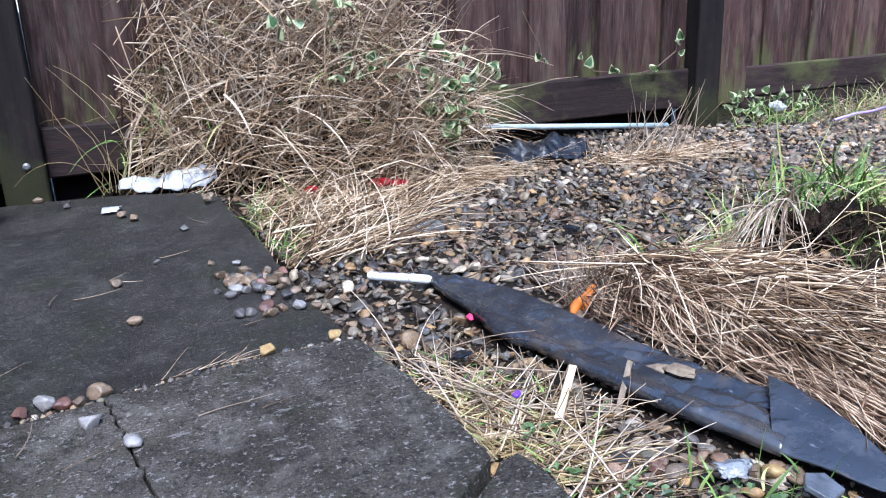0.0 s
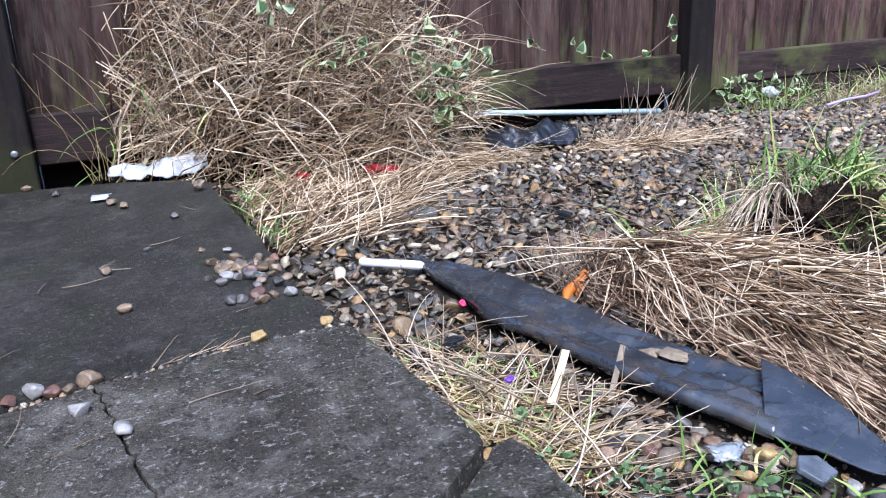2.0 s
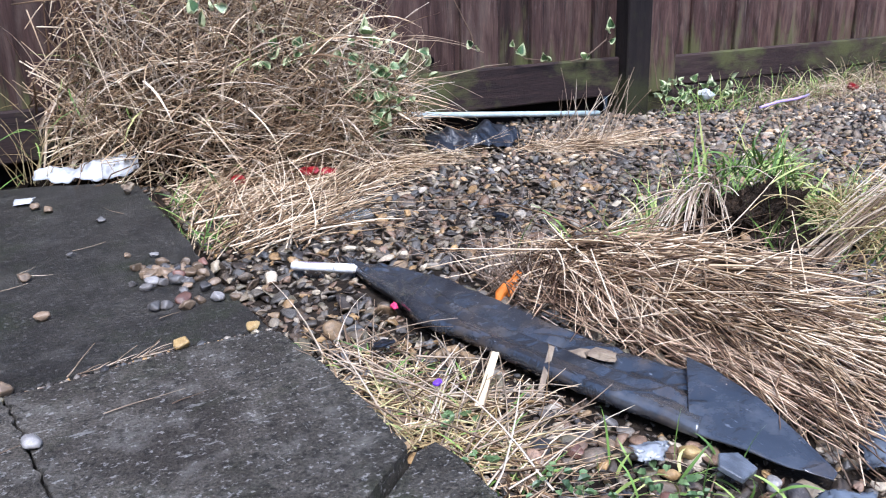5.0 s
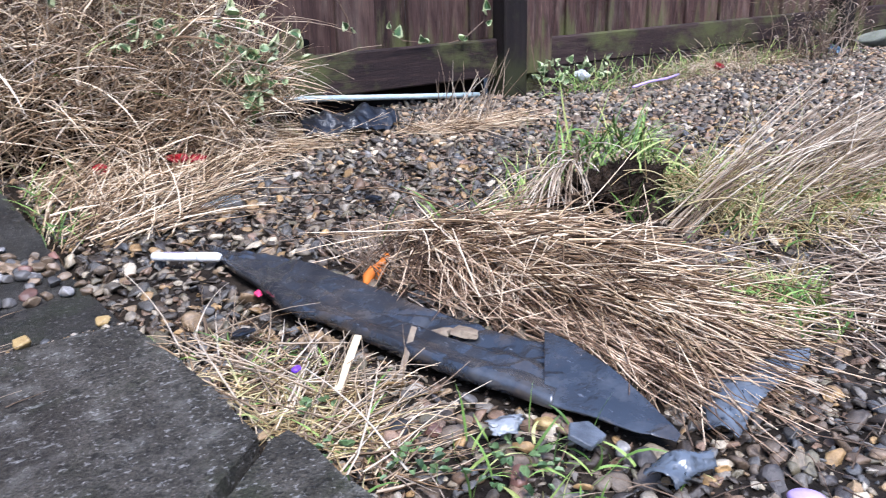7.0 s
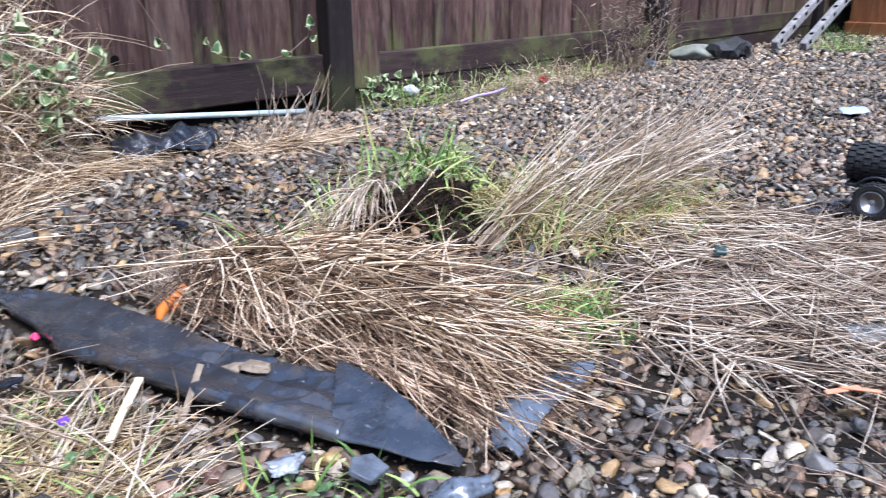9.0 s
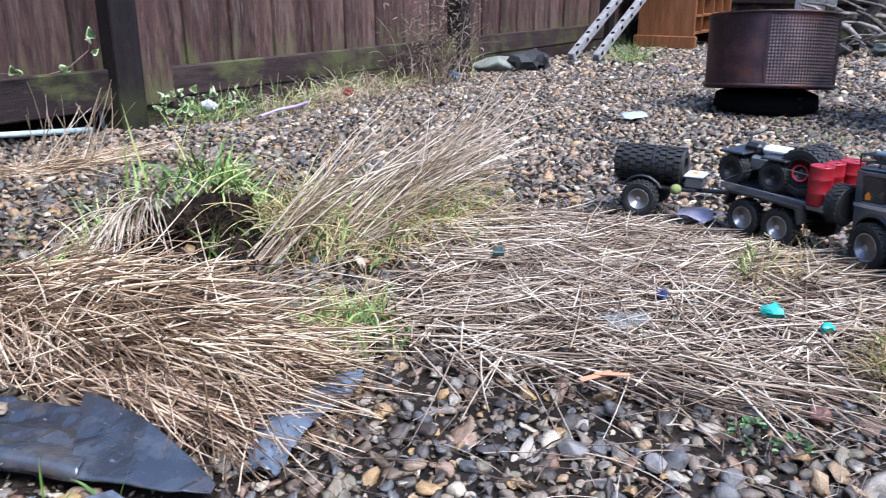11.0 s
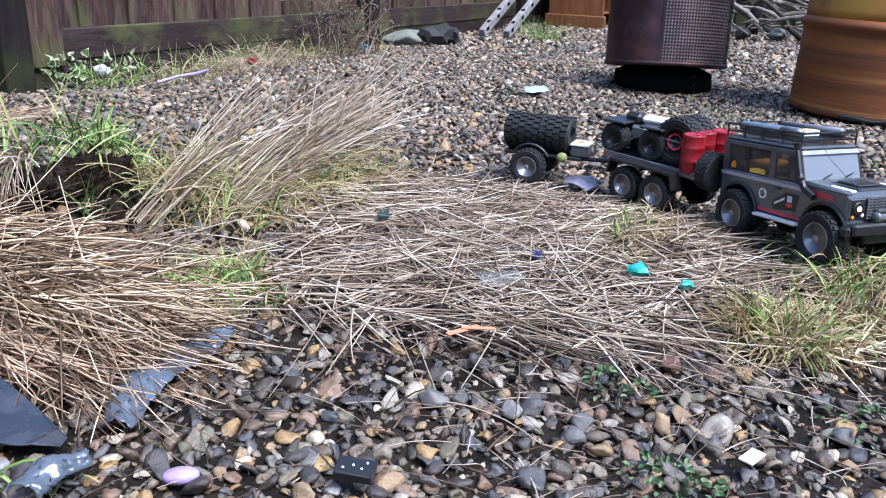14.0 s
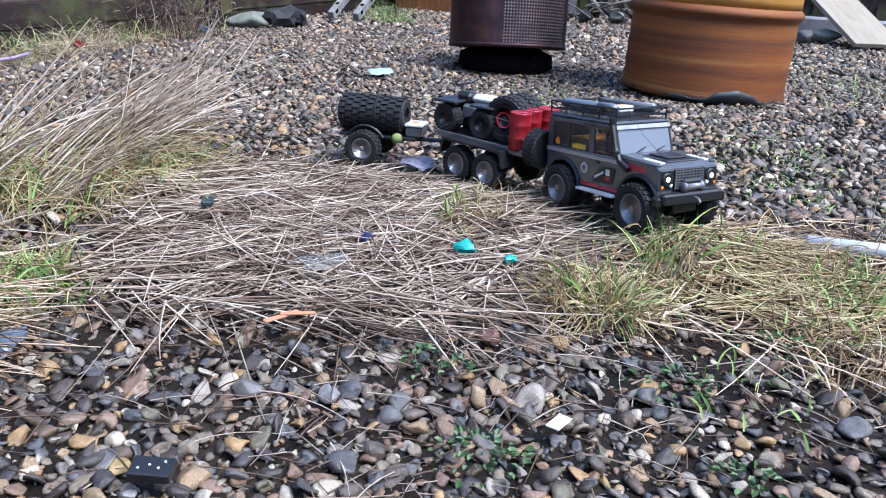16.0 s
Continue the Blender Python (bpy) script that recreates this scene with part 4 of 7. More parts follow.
d = np.stack([np.cos(np.radians(ang)), np.sin(np.radians(ang)), g.uniform(-0.05, 0.4, n)], -1)
top = 0.04 * np.exp(-(((p[:, 0] - 0.87) / 0.1) ** 2 + ((p[:, 1] - 1.25) / 0.13) ** 2))
strands("straw", at_ground(p, 0.01) + np.column_stack([np.zeros((n, 2)), top * g.uniform(0.3, 1.15, n)]), d, g.uniform(0.1, 0.32, n), g.uniform(0.0007, 0.0014, n), M["straw"], "thick swathe of tangled brown straw beside the membrane", "straw", droop=g.uniform(0.4, 1.5, n), wiggle=0.3, rest=0.045, seed=10, kink=0.25)
n = 620
p = scatter([(0.83, 1.04), (0.97, 1.06), (1.0, 0.9), (0.9, 0.8), (0.8, 0.84), (0.79, 0.93)], n, g)
u = g.uniform(0, 1, n)
ang = np.where(u < 0.62, g.normal(-93, 26, n), np.where(u < 0.86, g.normal(10, 28, n), g.uniform(-180, 180, n)))
strands("straw", at_ground(p, 0.012), np.stack([np.cos(np.radians(ang)), np.sin(np.radians(ang)), g.uniform(0, 0.2, n)], -1), g.uniform(0.07, 0.22, n), g.uniform(0.0007, 0.0013, n), M["straw"], "spread ends of the straw swathe", "straw", droop=0.5, wiggle=0.22, rest=0.03, seed=11)
n = 420
p = g.normal(0, 1, (n, 2)) * np.array([0.035, 0.055]) + np.array([0.795, 1.3])
strands("straw", at_ground(p, 0.004), np.column_stack([g.normal(-0.1, 0.45, n), g.normal(0.1, 0.45, n), g.uniform(0.3, 1.1, n)]), g.uniform(0.03, 0.085, n), g.uniform(0.0007, 0.0013, n), M["straw_brown"], "brown broken stubble ends of the swathe", "straw", droop=0.3, wiggle=0.25, seed=12)
n = 520
p = scatter([(0.8, 1.34), (0.9, 1.32), (0.95, 1.1), (0.95, 0.9), (0.86, 0.86), (0.8, 1.0)], n, g)
strands("straw", at_ground(p, 0.03) + np.column_stack([np.zeros((n, 2)), g.uniform(0, 0.04, n)]), flat_dirs(-75, 62, n, g.uniform(-0.1, 0.3, n), g), g.uniform(0.1, 0.28, n), g.uniform(0.0009, 0.0016, n), M["straw_gold"], "thick pale straws crossing over the swathe", "straw", droop=0.4, wiggle=0.2, rest=0.06, seed=29, kink=0.2)
n = 340
p = scatter([(0.72, 1.28), (0.8, 1.3), (0.87, 1.0), (0.86, 0.88), (0.79, 0.88), (0.755, 1.05)], n, g)
strands("straw", at_ground(p, 0.012), flat_dirs(-80, 16, n, g.uniform(-0.02, 0.14, n), g), g.uniform(0.08, 0.22, n), g.uniform(0.0008, 0.0014, n), M["straw"], "straw lying along the edge of the membrane", "straw", droop=0.25, wiggle=0.12, rest=0.03, seed=59, kink=0.1)
n = 150
p = g.normal(0, 1, (n, 2)) * np.array([0.05, 0.03]) + np.array([1.03, 1.02])
strands("straw", at_ground(p, 0.006), flat_dirs(-10, 80, n, g.uniform(0, 0.6, n), g), g.uniform(0.05, 0.18, n), g.uniform(0.0008, 0.0013, n), M["straw_brown"], "loose brown straws in the muddy hollow", "straw", droop=0.5, wiggle=0.3, rest=0.02, seed=53)

n = 150
p = g.normal(0, 1, (n, 2)) * np.array([0.05, 0.02]) + np.array([0.93, 0.84])
strands("straw", at_ground(p, 0.02), flat_dirs(-100, 45, n, 0.05, g), g.uniform(0.05, 0.13, n), g.uniform(0.0007, 0.0012, n), M["straw_gold"], "straw ends lying over the grey film", "straw", droop=0.3, wiggle=0.25, rest=0.03, seed=57)

# the wide flattened mat
poly = [(1.06, 0.78), (1.12, 0.52), (1.2, 0.34), (1.5, 0.24), (1.7, 0.36), (1.76, 0.62), (1.74, 0.98), (1.5, 1.04), (1.3, 0.96), (1.14, 0.88)]
p = scatter(poly, 2100, g)
strands("straw", at_ground(p, 0.004), flat_dirs(-50, 55, 2100, 0.05, g), g.uniform(0.05, 0.26, 2100), g.uniform(0.0006, 0.0013, 2100), M["straw_brown"], "wide mat of flattened dead straw over the ground", "straw", droop=0.2, wiggle=0.13, rest=0.026, seed=13)
p = scatter(poly, 1250, g)
strands("straw", at_ground(p, 0.02), flat_dirs(-45, 65, 1250, 0.1, g), g.uniform(0.06, 0.24, 1250), g.uniform(0.0009, 0.0015, 1250), M["straw_pale"], "bleached loose straws on top of the mat", "straw", droop=0.3, wiggle=0.15, rest=0.03, seed=14)

# leaning tuft of long dead grass
n = 560
lock = g.integers(0, 34, n)
lock_root = g.normal(0, 1, (34, 2)) * np.array([0.08, 0.04]) + np.array([1.47, 1.15])
lock_dir = np.column_stack([g.normal(0.66, 0.09, 34), g.normal(-0.36, 0.1, 34), g.normal(0.52, 0.12, 34)])
p = lock_root[lock] + g.normal(0, 0.012, (n, 2))
d = lock_dir[lock] + g.normal(0, 0.035, (n, 3))
strands("straw", at_ground(p), d, 0.09 + 0.3 * g.uniform(0, 1, n) ** 1.25, g.uniform(0.0009, 0.0019, n), M["straw_pale"], "leaning tuft of long bleached dead grass", "straw", droop=g.uniform(0.1, 0.7, n), wiggle=0.16, segs=7, seed=15, kink=0.25)
n = 620
p = g.normal(0, 1, (n, 2)) * np.array([0.12, 0.06]) + np.array([1.48, 1.12])
strands("straw", at_ground(p), np.column_stack([g.normal(0.45, 0.5, n), g.normal(-0.4, 0.4, n), g.uniform(0.2, 1.1, n)]), g.uniform(0.08, 0.26, n), g.uniform(0.0008, 0.0014, n), M["straw_yellow"], "yellowed drooping foot of the leaning tuft", "straw", droop=2.0, wiggle=0.4, segs=7, seed=16)
n = 170
p = g.normal(0, 1, (n, 2)) * np.array([0.14, 0.06]) + np.array([1.52, 1.07])
strands("grass", at_ground(p), np.column_stack([g.normal(0.3, 0.5, n), g.normal(-0.2, 0.4, n), np.ones(n)]), g.uniform(0.05, 0.13, n), g.uniform(0.0012, 0.0022, n), M["grass"], "green blades in the leaning tuft", "grass", droop=0.9, wiggle=0.3, blade=True, seed=17)

# earth mound with its green grass
bm = bmesh.new()
bmesh.ops.create_icosphere(bm, subdivisions=6, radius=1)
for v in bm.verts:
    c = v.co.copy()
    k = 1 + 0.32 * noise.noise(c * 1.7 + Vector((3, 1, 7))) + 0.2 * noise.noise(c * 4.5) + 0.13 * noise.noise(c * 11) + 0.16 * noise.noise(c * 22) + 0.1 * noise.noise(c * 48)
    v.co = Vector((c.x * 0.13, c.y * 0.075, c.z * (0.078 + 0.02 * noise.noise(c * 2)))) * k
mound = part("earth_mound", bm, M["earth"], None, "dug lump of dark crumbly earth under green grass", False)
tagged(mound, category="earth")
mound.location = (1.185, 1.25, 0.026)
# crumbs fallen from it
p = np.concatenate([g.normal(0, 1, (420, 2)) * np.array([0.09, 0.03]) + np.array([1.19, 1.19]), g.normal(0, 1, (260, 2)) * np.array([0.06, 0.06]) + np.array([1.07, 1.12])])
v, f = icosphere(1)
sz = g.lognormal(np.log(0.004), 0.5, len(p)).clip(0.0015, 0.013)
P = v[None] * (1 + g.normal(0, 0.25, (len(p), len(v), 1))) * sz[:, None, None]
P = P + at_ground(p, 0.004)[:, None]
raw("earth_crumbs", P.reshape(-1, 3), (f[None] + (np.arange(len(p)) * len(v))[:, None, None]).reshape(-1, 3), M["earth"], "dark crumbs of earth fallen from the mound", "earth", "stuff", False)


def on_mound(p):
    """Roots on the mound's back and top."""
    k = np.clip(1 - ((p[:, 0] - 1.19) / 0.14) ** 2 - ((p[:, 1] - 1.275) / 0.085) ** 2, 0, 1)
    return at_ground(p, 0.004) + np.column_stack([np.zeros((len(p), 2)), 0.088 * np.sqrt(k)])


n = 300
p = g.normal(0, 1, (n, 2)) * np.array([0.15, 0.04]) + np.array([1.22, 1.34])
strands("grass", on_mound(p), np.column_stack([g.normal(0.1, 0.6, n), g.normal(0.08, 0.35, n), np.ones(n)]), 0.04 + 0.12 * g.uniform(0, 1, n) ** 1.7, g.uniform(0.0013, 0.0027, n), M["grass"], "fresh green grass on the earth mound", "grass", droop=1.1, wiggle=0.35, segs=6, blade=True, seed=18)
n = 420
p = g.normal(0, 1, (n, 2)) * np.array([0.09, 0.045]) + np.array([1.36, 1.26])
strands("grass", on_mound(p), np.column_stack([g.normal(0.0, 0.5, n), g.normal(-0.3, 0.4, n), g.uniform(0.4, 1, n)]), g.uniform(0.04, 0.13, n), g.uniform(0.001, 0.002, n), M["grass"], "yellow-green grass spilling beside the mound", "grass", droop=1.3, wiggle=0.4, segs=6, blade=True, seed=55)
n = 32
p = np.concatenate([g.normal(0, 1, (12, 2)) * np.array([0.022, 0.012]) + np.array([1.14, 1.16]), g.normal(0, 1, (20, 2)) * np.array([0.03, 0.02]) + np.array([1.03, 1.28])])
strands("grass", at_ground(p, 0.004), np.column_stack([g.normal(-0.1, 0.3, n), g.normal(-0.1, 0.25, n), np.ones(n)]), g.uniform(0.05, 0.12, n), g.uniform(0.0012, 0.0022, n), M["grass"], "green grass in front of the earth mound", "grass", droop=0.6, wiggle=0.25, segs=6, blade=True, seed=19)
n = 260
p = g.normal(0, 1, (n, 2)) * np.array([0.07, 0.04]) + np.array([1.37, 1.22])
strands("straw", at_ground(p, 0.03), np.column_stack([g.normal(0.1, 0.6, n), g.normal(-0.45, 0.4, n), g.uniform(0, 0.7, n)]), g.uniform(0.06, 0.2, n), g.uniform(0.0007, 0.0012, n), M["straw_yellow"], "yellow grass hanging over the earth mound", "straw", droop=1.4, wiggle=0.4, segs=6, seed=20)
n = 140
p = g.normal(0, 1, (n, 2)) * np.array([0.03, 0.02]) + np.array([1.1, 1.3])
strands("straw", on_mound(p), np.column_stack([g.normal(-0.7, 0.25, n), g.normal(-0.45, 0.25, n), g.uniform(0.1, 0.5, n)]), g.uniform(0.09, 0.2, n), g.uniform(0.0009, 0.0016, n), M["straw_pale"], "dry grass draped down the mound", "straw", droop=1.5, wiggle=0.2, segs=6, seed=21)

# tufts: centre, spread, blades, height, material, lean
TUFTS_NEAR = [((1.08, 0.85), (0.04, 0.03), 120, 0.07, "grass"), ((0.4, 2.06), (0.02, 0.05), 46, 0.08, "grass"), ((0.4, 1.79), (0.018, 0.03), 40, 0.08, "grass"), ((1.09, 0.86), (0.05, 0.035), 160, 0.05, "straw_yellow"),
         ((1.5, 0.13), (0.025, 0.02), 60, 0.085, "grass"), ((1.45, 0.14), (0.02, 0.02), 16, 0.07, "straw_pale"),
         ((1.47, 0.12), (0.05, 0.03), 220, 0.06, "straw_yellow"), ((1.5, -0.13), (0.06, 0.04), 220, 0.06, "grass"), ((1.36, -0.1), (0.03, 0.05), 80, 0.045, "grass"), ((1.58, 0.02), (0.05, 0.035), 60, 0.05, "grass"),
         ((1.5, -0.08), (0.11, 0.06), 420, 0.06, "straw_yellow"), ((1.62, 0.46), (0.06, 0.03), 130, 0.05, "grass"), ((1.58, 0.42), (0.06, 0.03), 240, 0.06, "straw_yellow"), ((1.35, -0.1), (0.05, 0.05), 260, 0.06, "straw_gold")]
TUFTS_SIDE = [((1.7, 0.16), (0.1, 0.04), 200, 0.05, "grass"), ((2.6, 2.36), (0.22, 0.04), 210, 0.12, "grass"), ((3.3, 2.38), (0.3, 0.03), 120, 0.12, "grass"),
         ((2.75, 2.36), (0.2, 0.04), 300, 0.11, "straw_gold"), ((2.8, 2.34), (0.2, 0.04), 240, 0.12, "straw_pale"), ((3.2, 2.37), (0.22, 0.04), 260, 0.12, "straw_gold"),
         ((5.15, 1.96), (0.06, 0.06), 160, 0.16, "grass"), ((3, 0.55), (0.2, 0.1), 120, 0.018, "grass"), ((2.5, -0.1), (0.15, 0.1), 240, 0.018, "grass"),
         ((3.8, -0.5), (0.3, 0.15), 200, 0.05, "grass"), ((1.25, 0.02), (0.08, 0.06), 34, 0.03, "grass"), ((0.62, 0.78), (0.06, 0.05), 70, 0.05, "grass")]
TUFTS_FAR = [((2.2, 2.38), (0.08, 0.03), 60, 0.12, "grass"), ((1.14, 0.87), (0.03, 0.025), 70, 0.05, "grass"), ((1.13, 0.9), (0.04, 0.03), 200, 0.06, "straw_yellow"),
         ((2.15, -0.1), (0.12, 0.08), 200, 0.018, "grass"), ((1.75, 0.46), (0.08, 0.04), 260, 0.05, "straw_yellow")]
for i, ((cx, cy), (sx, sy), k, hh, mt) in enumerate(TUFTS_NEAR + TUFTS_SIDE + TUFTS_FAR):
    p = g.normal(0, 1, (k, 2)) * np.array([sx, sy]) + np.array([cx, cy])
    p[:, 1] = np.minimum(p[:, 1], 2.46)
    green = mt == "grass"
    strands("grass" if green else "straw", at_ground(p), np.column_stack([g.normal(0, 0.5, k), g.normal(-0.05, 0.5, k), g.uniform(0.5, 1.1, k)]), g.uniform(0.5, 1.35, k) * hh, g.uniform(0.001, 0.0021, k) if green else g.uniform(0.0007, 0.0013, k),
            M[mt], "small tuft of green grass in the gravel" if green else "tuft of dry yellow grass in the gravel", "grass" if green else "straw", droop=1.2 if green else 1.9, wiggle=0.4, blade=green, seed=60 + i)



def tussock(cx, cy, rad, tall, n, material, label, category, seed, blade, up):
    """A dense round cushion of grass: roots close together, tips arching outwards all round."""
    g = np.random.default_rng(seed)
    a, q = g.uniform(0, 6.283, n), np.sqrt(g.uniform(0, 1, n))
    out = np.stack([np.cos(a), np.sin(a)], -1) * q[:, None]
    p = np.array([cx, cy]) + out * rad * np.array([0.75, 1.0])
    d = np.column_stack([out * 0.55 + g.normal(0, 0.5, (n, 2)), up + g.uniform(-0.2, 0.7, n)])
    strands(category, at_ground(p, 0.002), d, tall * g.uniform(0.35, 1.25, n), g.uniform(0.0012, 0.0024, n) if blade else g.uniform(0.0008, 0.0014, n), M[material], label, category, droop=g.uniform(0.6, 2.6, n), wiggle=0.45, segs=6, blade=blade, seed=seed, kink=0.3)


tussock(1.345, 0.2, 0.066, 0.078, 480, "straw_yellow", "dense cushion of yellowing grass by the gravel", "straw", 91, False, 0.55)
tussock(1.35, 0.195, 0.05, 0.08, 150, "grass", "green blades in the grass cushion", "grass", 92, True, 0.75)
tussock(1.345, 0.2, 0.07, 0.07, 260, "straw_gold", "pale dead skirt of the grass cushion", "straw", 93, False, 0.25)
# trampled straw between the cushion and the pole
p = scatter([(1.36, 0.08), (1.62, 0.14), (1.66, -0.04), (1.5, -0.16), (1.34, -0.12)], 330, g)
strands("straw", at_ground(p, 0.012), flat_dirs(-75, 50, 330, g.uniform(0, 0.3, 330), g), g.uniform(0.06, 0.2, 330), g.uniform(0.0008, 0.0014, 330), M["straw_yellow"], "trampled pale straw among the grass", "straw", droop=0.5, wiggle=0.25, rest=0.03, seed=94, kink=0.2)
# tall pale stalks at the edge of the grass
n = 9
p = np.column_stack([g.normal(1.74, 0.02, n), g.normal(-0.19, 0.025, n)])
strands("dead_weed", at_ground(p), np.column_stack([g.normal(0, 0.14, n), g.normal(0, 0.14, n), np.ones(n)]), g.uniform(0.12, 0.24, n), g.uniform(0.0007, 0.0011, n), M["straw_pale"], "thin pale standing weed stalks", "dead weed", droop=0.15, wiggle=0.2, segs=7, seed=94)
k = 5
p = np.column_stack([g.normal(1.45, 0.03, k), g.normal(0.13, 0.02, k)])
strands("straw", at_ground(p), np.column_stack([g.normal(0.1, 0.3, k), g.normal(-0.2, 0.3, k), np.ones(k)]), g.uniform(0.08, 0.14, k), g.uniform(0.0012, 0.002, k), M["straw_pale"], "upright pale stalks among the green grass", "straw", droop=0.2, wiggle=0.15, segs=6, seed=95)

# mixed dry and green growth along the slab edge
poly = [(0.46, 0.93), (0.42, 1.24), (0.46, 1.26), (0.54, 1.2), (0.575, 1.1), (0.55, 0.97), (0.52, 0.85), (0.475, 0.84)]
n = 400
p = scatter(poly, n, g)
strands("straw", at_ground(p), flat_dirs(20, 70, n, g.uniform(0.0, 0.45, n), g), g.uniform(0.05, 0.19, n), g.uniform(0.0006, 0.0012, n), M["straw_gold"], "dry grass along the slab edge", "straw", droop=1.3, wiggle=0.55, rest=0.012, seed=22, kink=0.5)
n = 240
p = scatter([(0.45, 0.95), (0.44, 1.1), (0.5, 1.12), (0.54, 0.98), (0.5, 0.88)], n, g)
strands("straw", at_ground(p), flat_dirs(40, 80, n, g.uniform(0.1, 0.8, n), g), g.uniform(0.04, 0.12, n), g.uniform(0.0006, 0.0011, n), M["straw_yellow"], "yellowish tuft at the slab corner", "straw", droop=1.2, wiggle=0.4, rest=0.012, seed=56)
n = 110
p = scatter(poly, n, g)
strands("straw", at_ground(p, 0.01), flat_dirs(35, 50, n, g.uniform(0.0, 0.5, n), g), g.uniform(0.08, 0.2, n), g.uniform(0.0009, 0.0015, n), M["straw_pale"], "pale stalks along the slab edge", "straw", droop=0.5, wiggle=0.25, rest=0.02, seed=23)
n = 90
p = scatter(poly, n, g)
strands("grass", at_ground(p), flat_dirs(30, 90, n, g.uniform(0.1, 0.9, n), g), g.uniform(0.03, 0.07, n), g.uniform(0.0012, 0.0022, n), M["grass"], "green shoots along the slab edge", "grass", droop=0.8, wiggle=0.3, blade=True, seed=24)
# flattened pale grass round the green tufts
n = 620
p = scatter([(1.28, 0.24), (1.3, 0.02), (1.32, -0.22), (1.6, -0.3), (1.85, -0.15), (1.7, 0.2)], n, g)
strands("straw", at_ground(p, 0.008), flat_dirs(-60, 55, n, g.uniform(0, 0.3, n), g), g.uniform(0.05, 0.2, n), g.uniform(0.0008, 0.0014, n), M["straw_gold"], "flattened pale grass round the green tufts", "straw", droop=0.6, wiggle=0.25, rest=0.02, seed=58)
# single straws lying about
p = np.concatenate([scatter([(0.45, 0.6), (2.1, -0.2), (2.2, 1.9), (0.5, 1.9)], 560, g), scatter([(0.5, 0.95), (0.5, 0.55), (1.2, -0.1), (1.4, 0.25), (0.9, 0.8)], 150, g), scatter([(2.0, 0.0), (4.0, -0.5), (4.2, 2.3), (2.0, 2.2)], 700, g)])
k = len(p)
strands("straw", at_ground(p, 0.014), flat_dirs(-40, 60, k, 0.05, g), g.uniform(0.03, 0.12, k), g.uniform(0.0005, 0.001, k), M["straw_brown"], "single dry straws strewn over the gravel", "straw", droop=0.3, wiggle=0.3, rest=0.006, seed=25)
k = 12
p = np.column_stack([g.uniform(-0.1, 0.33, k), g.uniform(1.1, 2.1, k), np.full(k, 0.034)])
strands("straw", p, flat_dirs(30, 50, k, 0.0, g), g.uniform(0.03, 0.09, k), 0.0007, M["straw_pale"], "few straws lying on the slabs", "straw", wiggle=0.2, seed=26)

# crumbs and straws caught in the joint between the slabs
k = 190
q = g.uniform(0, 1, k)
p = np.column_stack([np.interp(q, np.linspace(0, 1, 6), [a for a, b in JOINT]), np.interp(q, np.linspace(0, 1, 6), [b for a, b in JOINT]) - 0.0035]) + g.normal(0, 0.003, (k, 2))
v, f = icosphere(1)
sz = g.lognormal(np.log(0.0024), 0.4, k).clip(0.001, 0.006)
P = v[None] * (1 + g.normal(0, 0.2, (k, len(v), 1))) * sz[:, None, None] + np.column_stack([p, np.full(k, 0.0275)])[:, None]
raw("grit", P.reshape(-1, 3), (f[None] + (np.arange(k) * len(v))[:, None, None]).reshape(-1, 3), M["stone"], "pale grit caught in the joint of the slabs", "gravel", "stuff", False)
k = 16
q = np.concatenate([g.normal(0.62, 0.03, 9), g.normal(0.5, 0.03, 7)])
p = np.column_stack([np.interp(q, np.linspace(0, 1, 6), [a for a, b in JOINT]), np.interp(q, np.linspace(0, 1, 6), [b for a, b in JOINT]), np.full(k, 0.03)])
strands("straw", p, np.column_stack([g.normal(0.8, 0.3, k), g.normal(0.2, 0.3, k), g.uniform(0.1, 0.7, k)]), g.uniform(0.02, 0.055, k), 0.0008, M["straw_pale"], "few straws standing in the slab joint", "straw", wiggle=0.2, droop=0.3, seed=96)
p = scatter([(0.75, 0.66), (0.7, 0.3), (1.2, -0.15), (1.45, 0.0), (1.25, 0.3)], 260, g)
strands("straw", at_ground(p, 0.008), flat_dirs(-40, 80, 260, 0.03, g), g.uniform(0.015, 0.07, 260), g.uniform(0.0004, 0.0009, 260), M["straw_brown"], "short bits of straw among the foreground gravel", "straw", droop=0.2, wiggle=0.25, rest=0.004, seed=97, kink=0.3)

# brown seeded weed by the fence
k = 70
p = np.column_stack([g.normal(3.55, 0.16, k), g.normal(2.33, 0.03, k), np.zeros(k)])
strands("dead_weed", p, np.column_stack([g.normal(0, 0.35, k), g.normal(-0.1, 0.2, k), np.ones(k)]), g.uniform(0.12, 0.38, k), g.uniform(0.0012, 0.002, k), M["straw_brown"], "tall brown dead weed with seed heads by the fence", "dead weed", droop=0.9, wiggle=0.9, segs=7, seed=27)
k = 700
p = np.column_stack([g.normal(3.56, 0.17, k), g.normal(2.31, 0.04, k), g.uniform(0.08, 0.4, k)])
strands("dead_weed", p, g.normal(0, 1, (k, 3)), g.uniform(0.01, 0.035, k), 0.0016, M["straw_brown"], "seed heads of the dead weed", "dead weed", droop=0.5, wiggle=0.5, segs=3, seed=28)


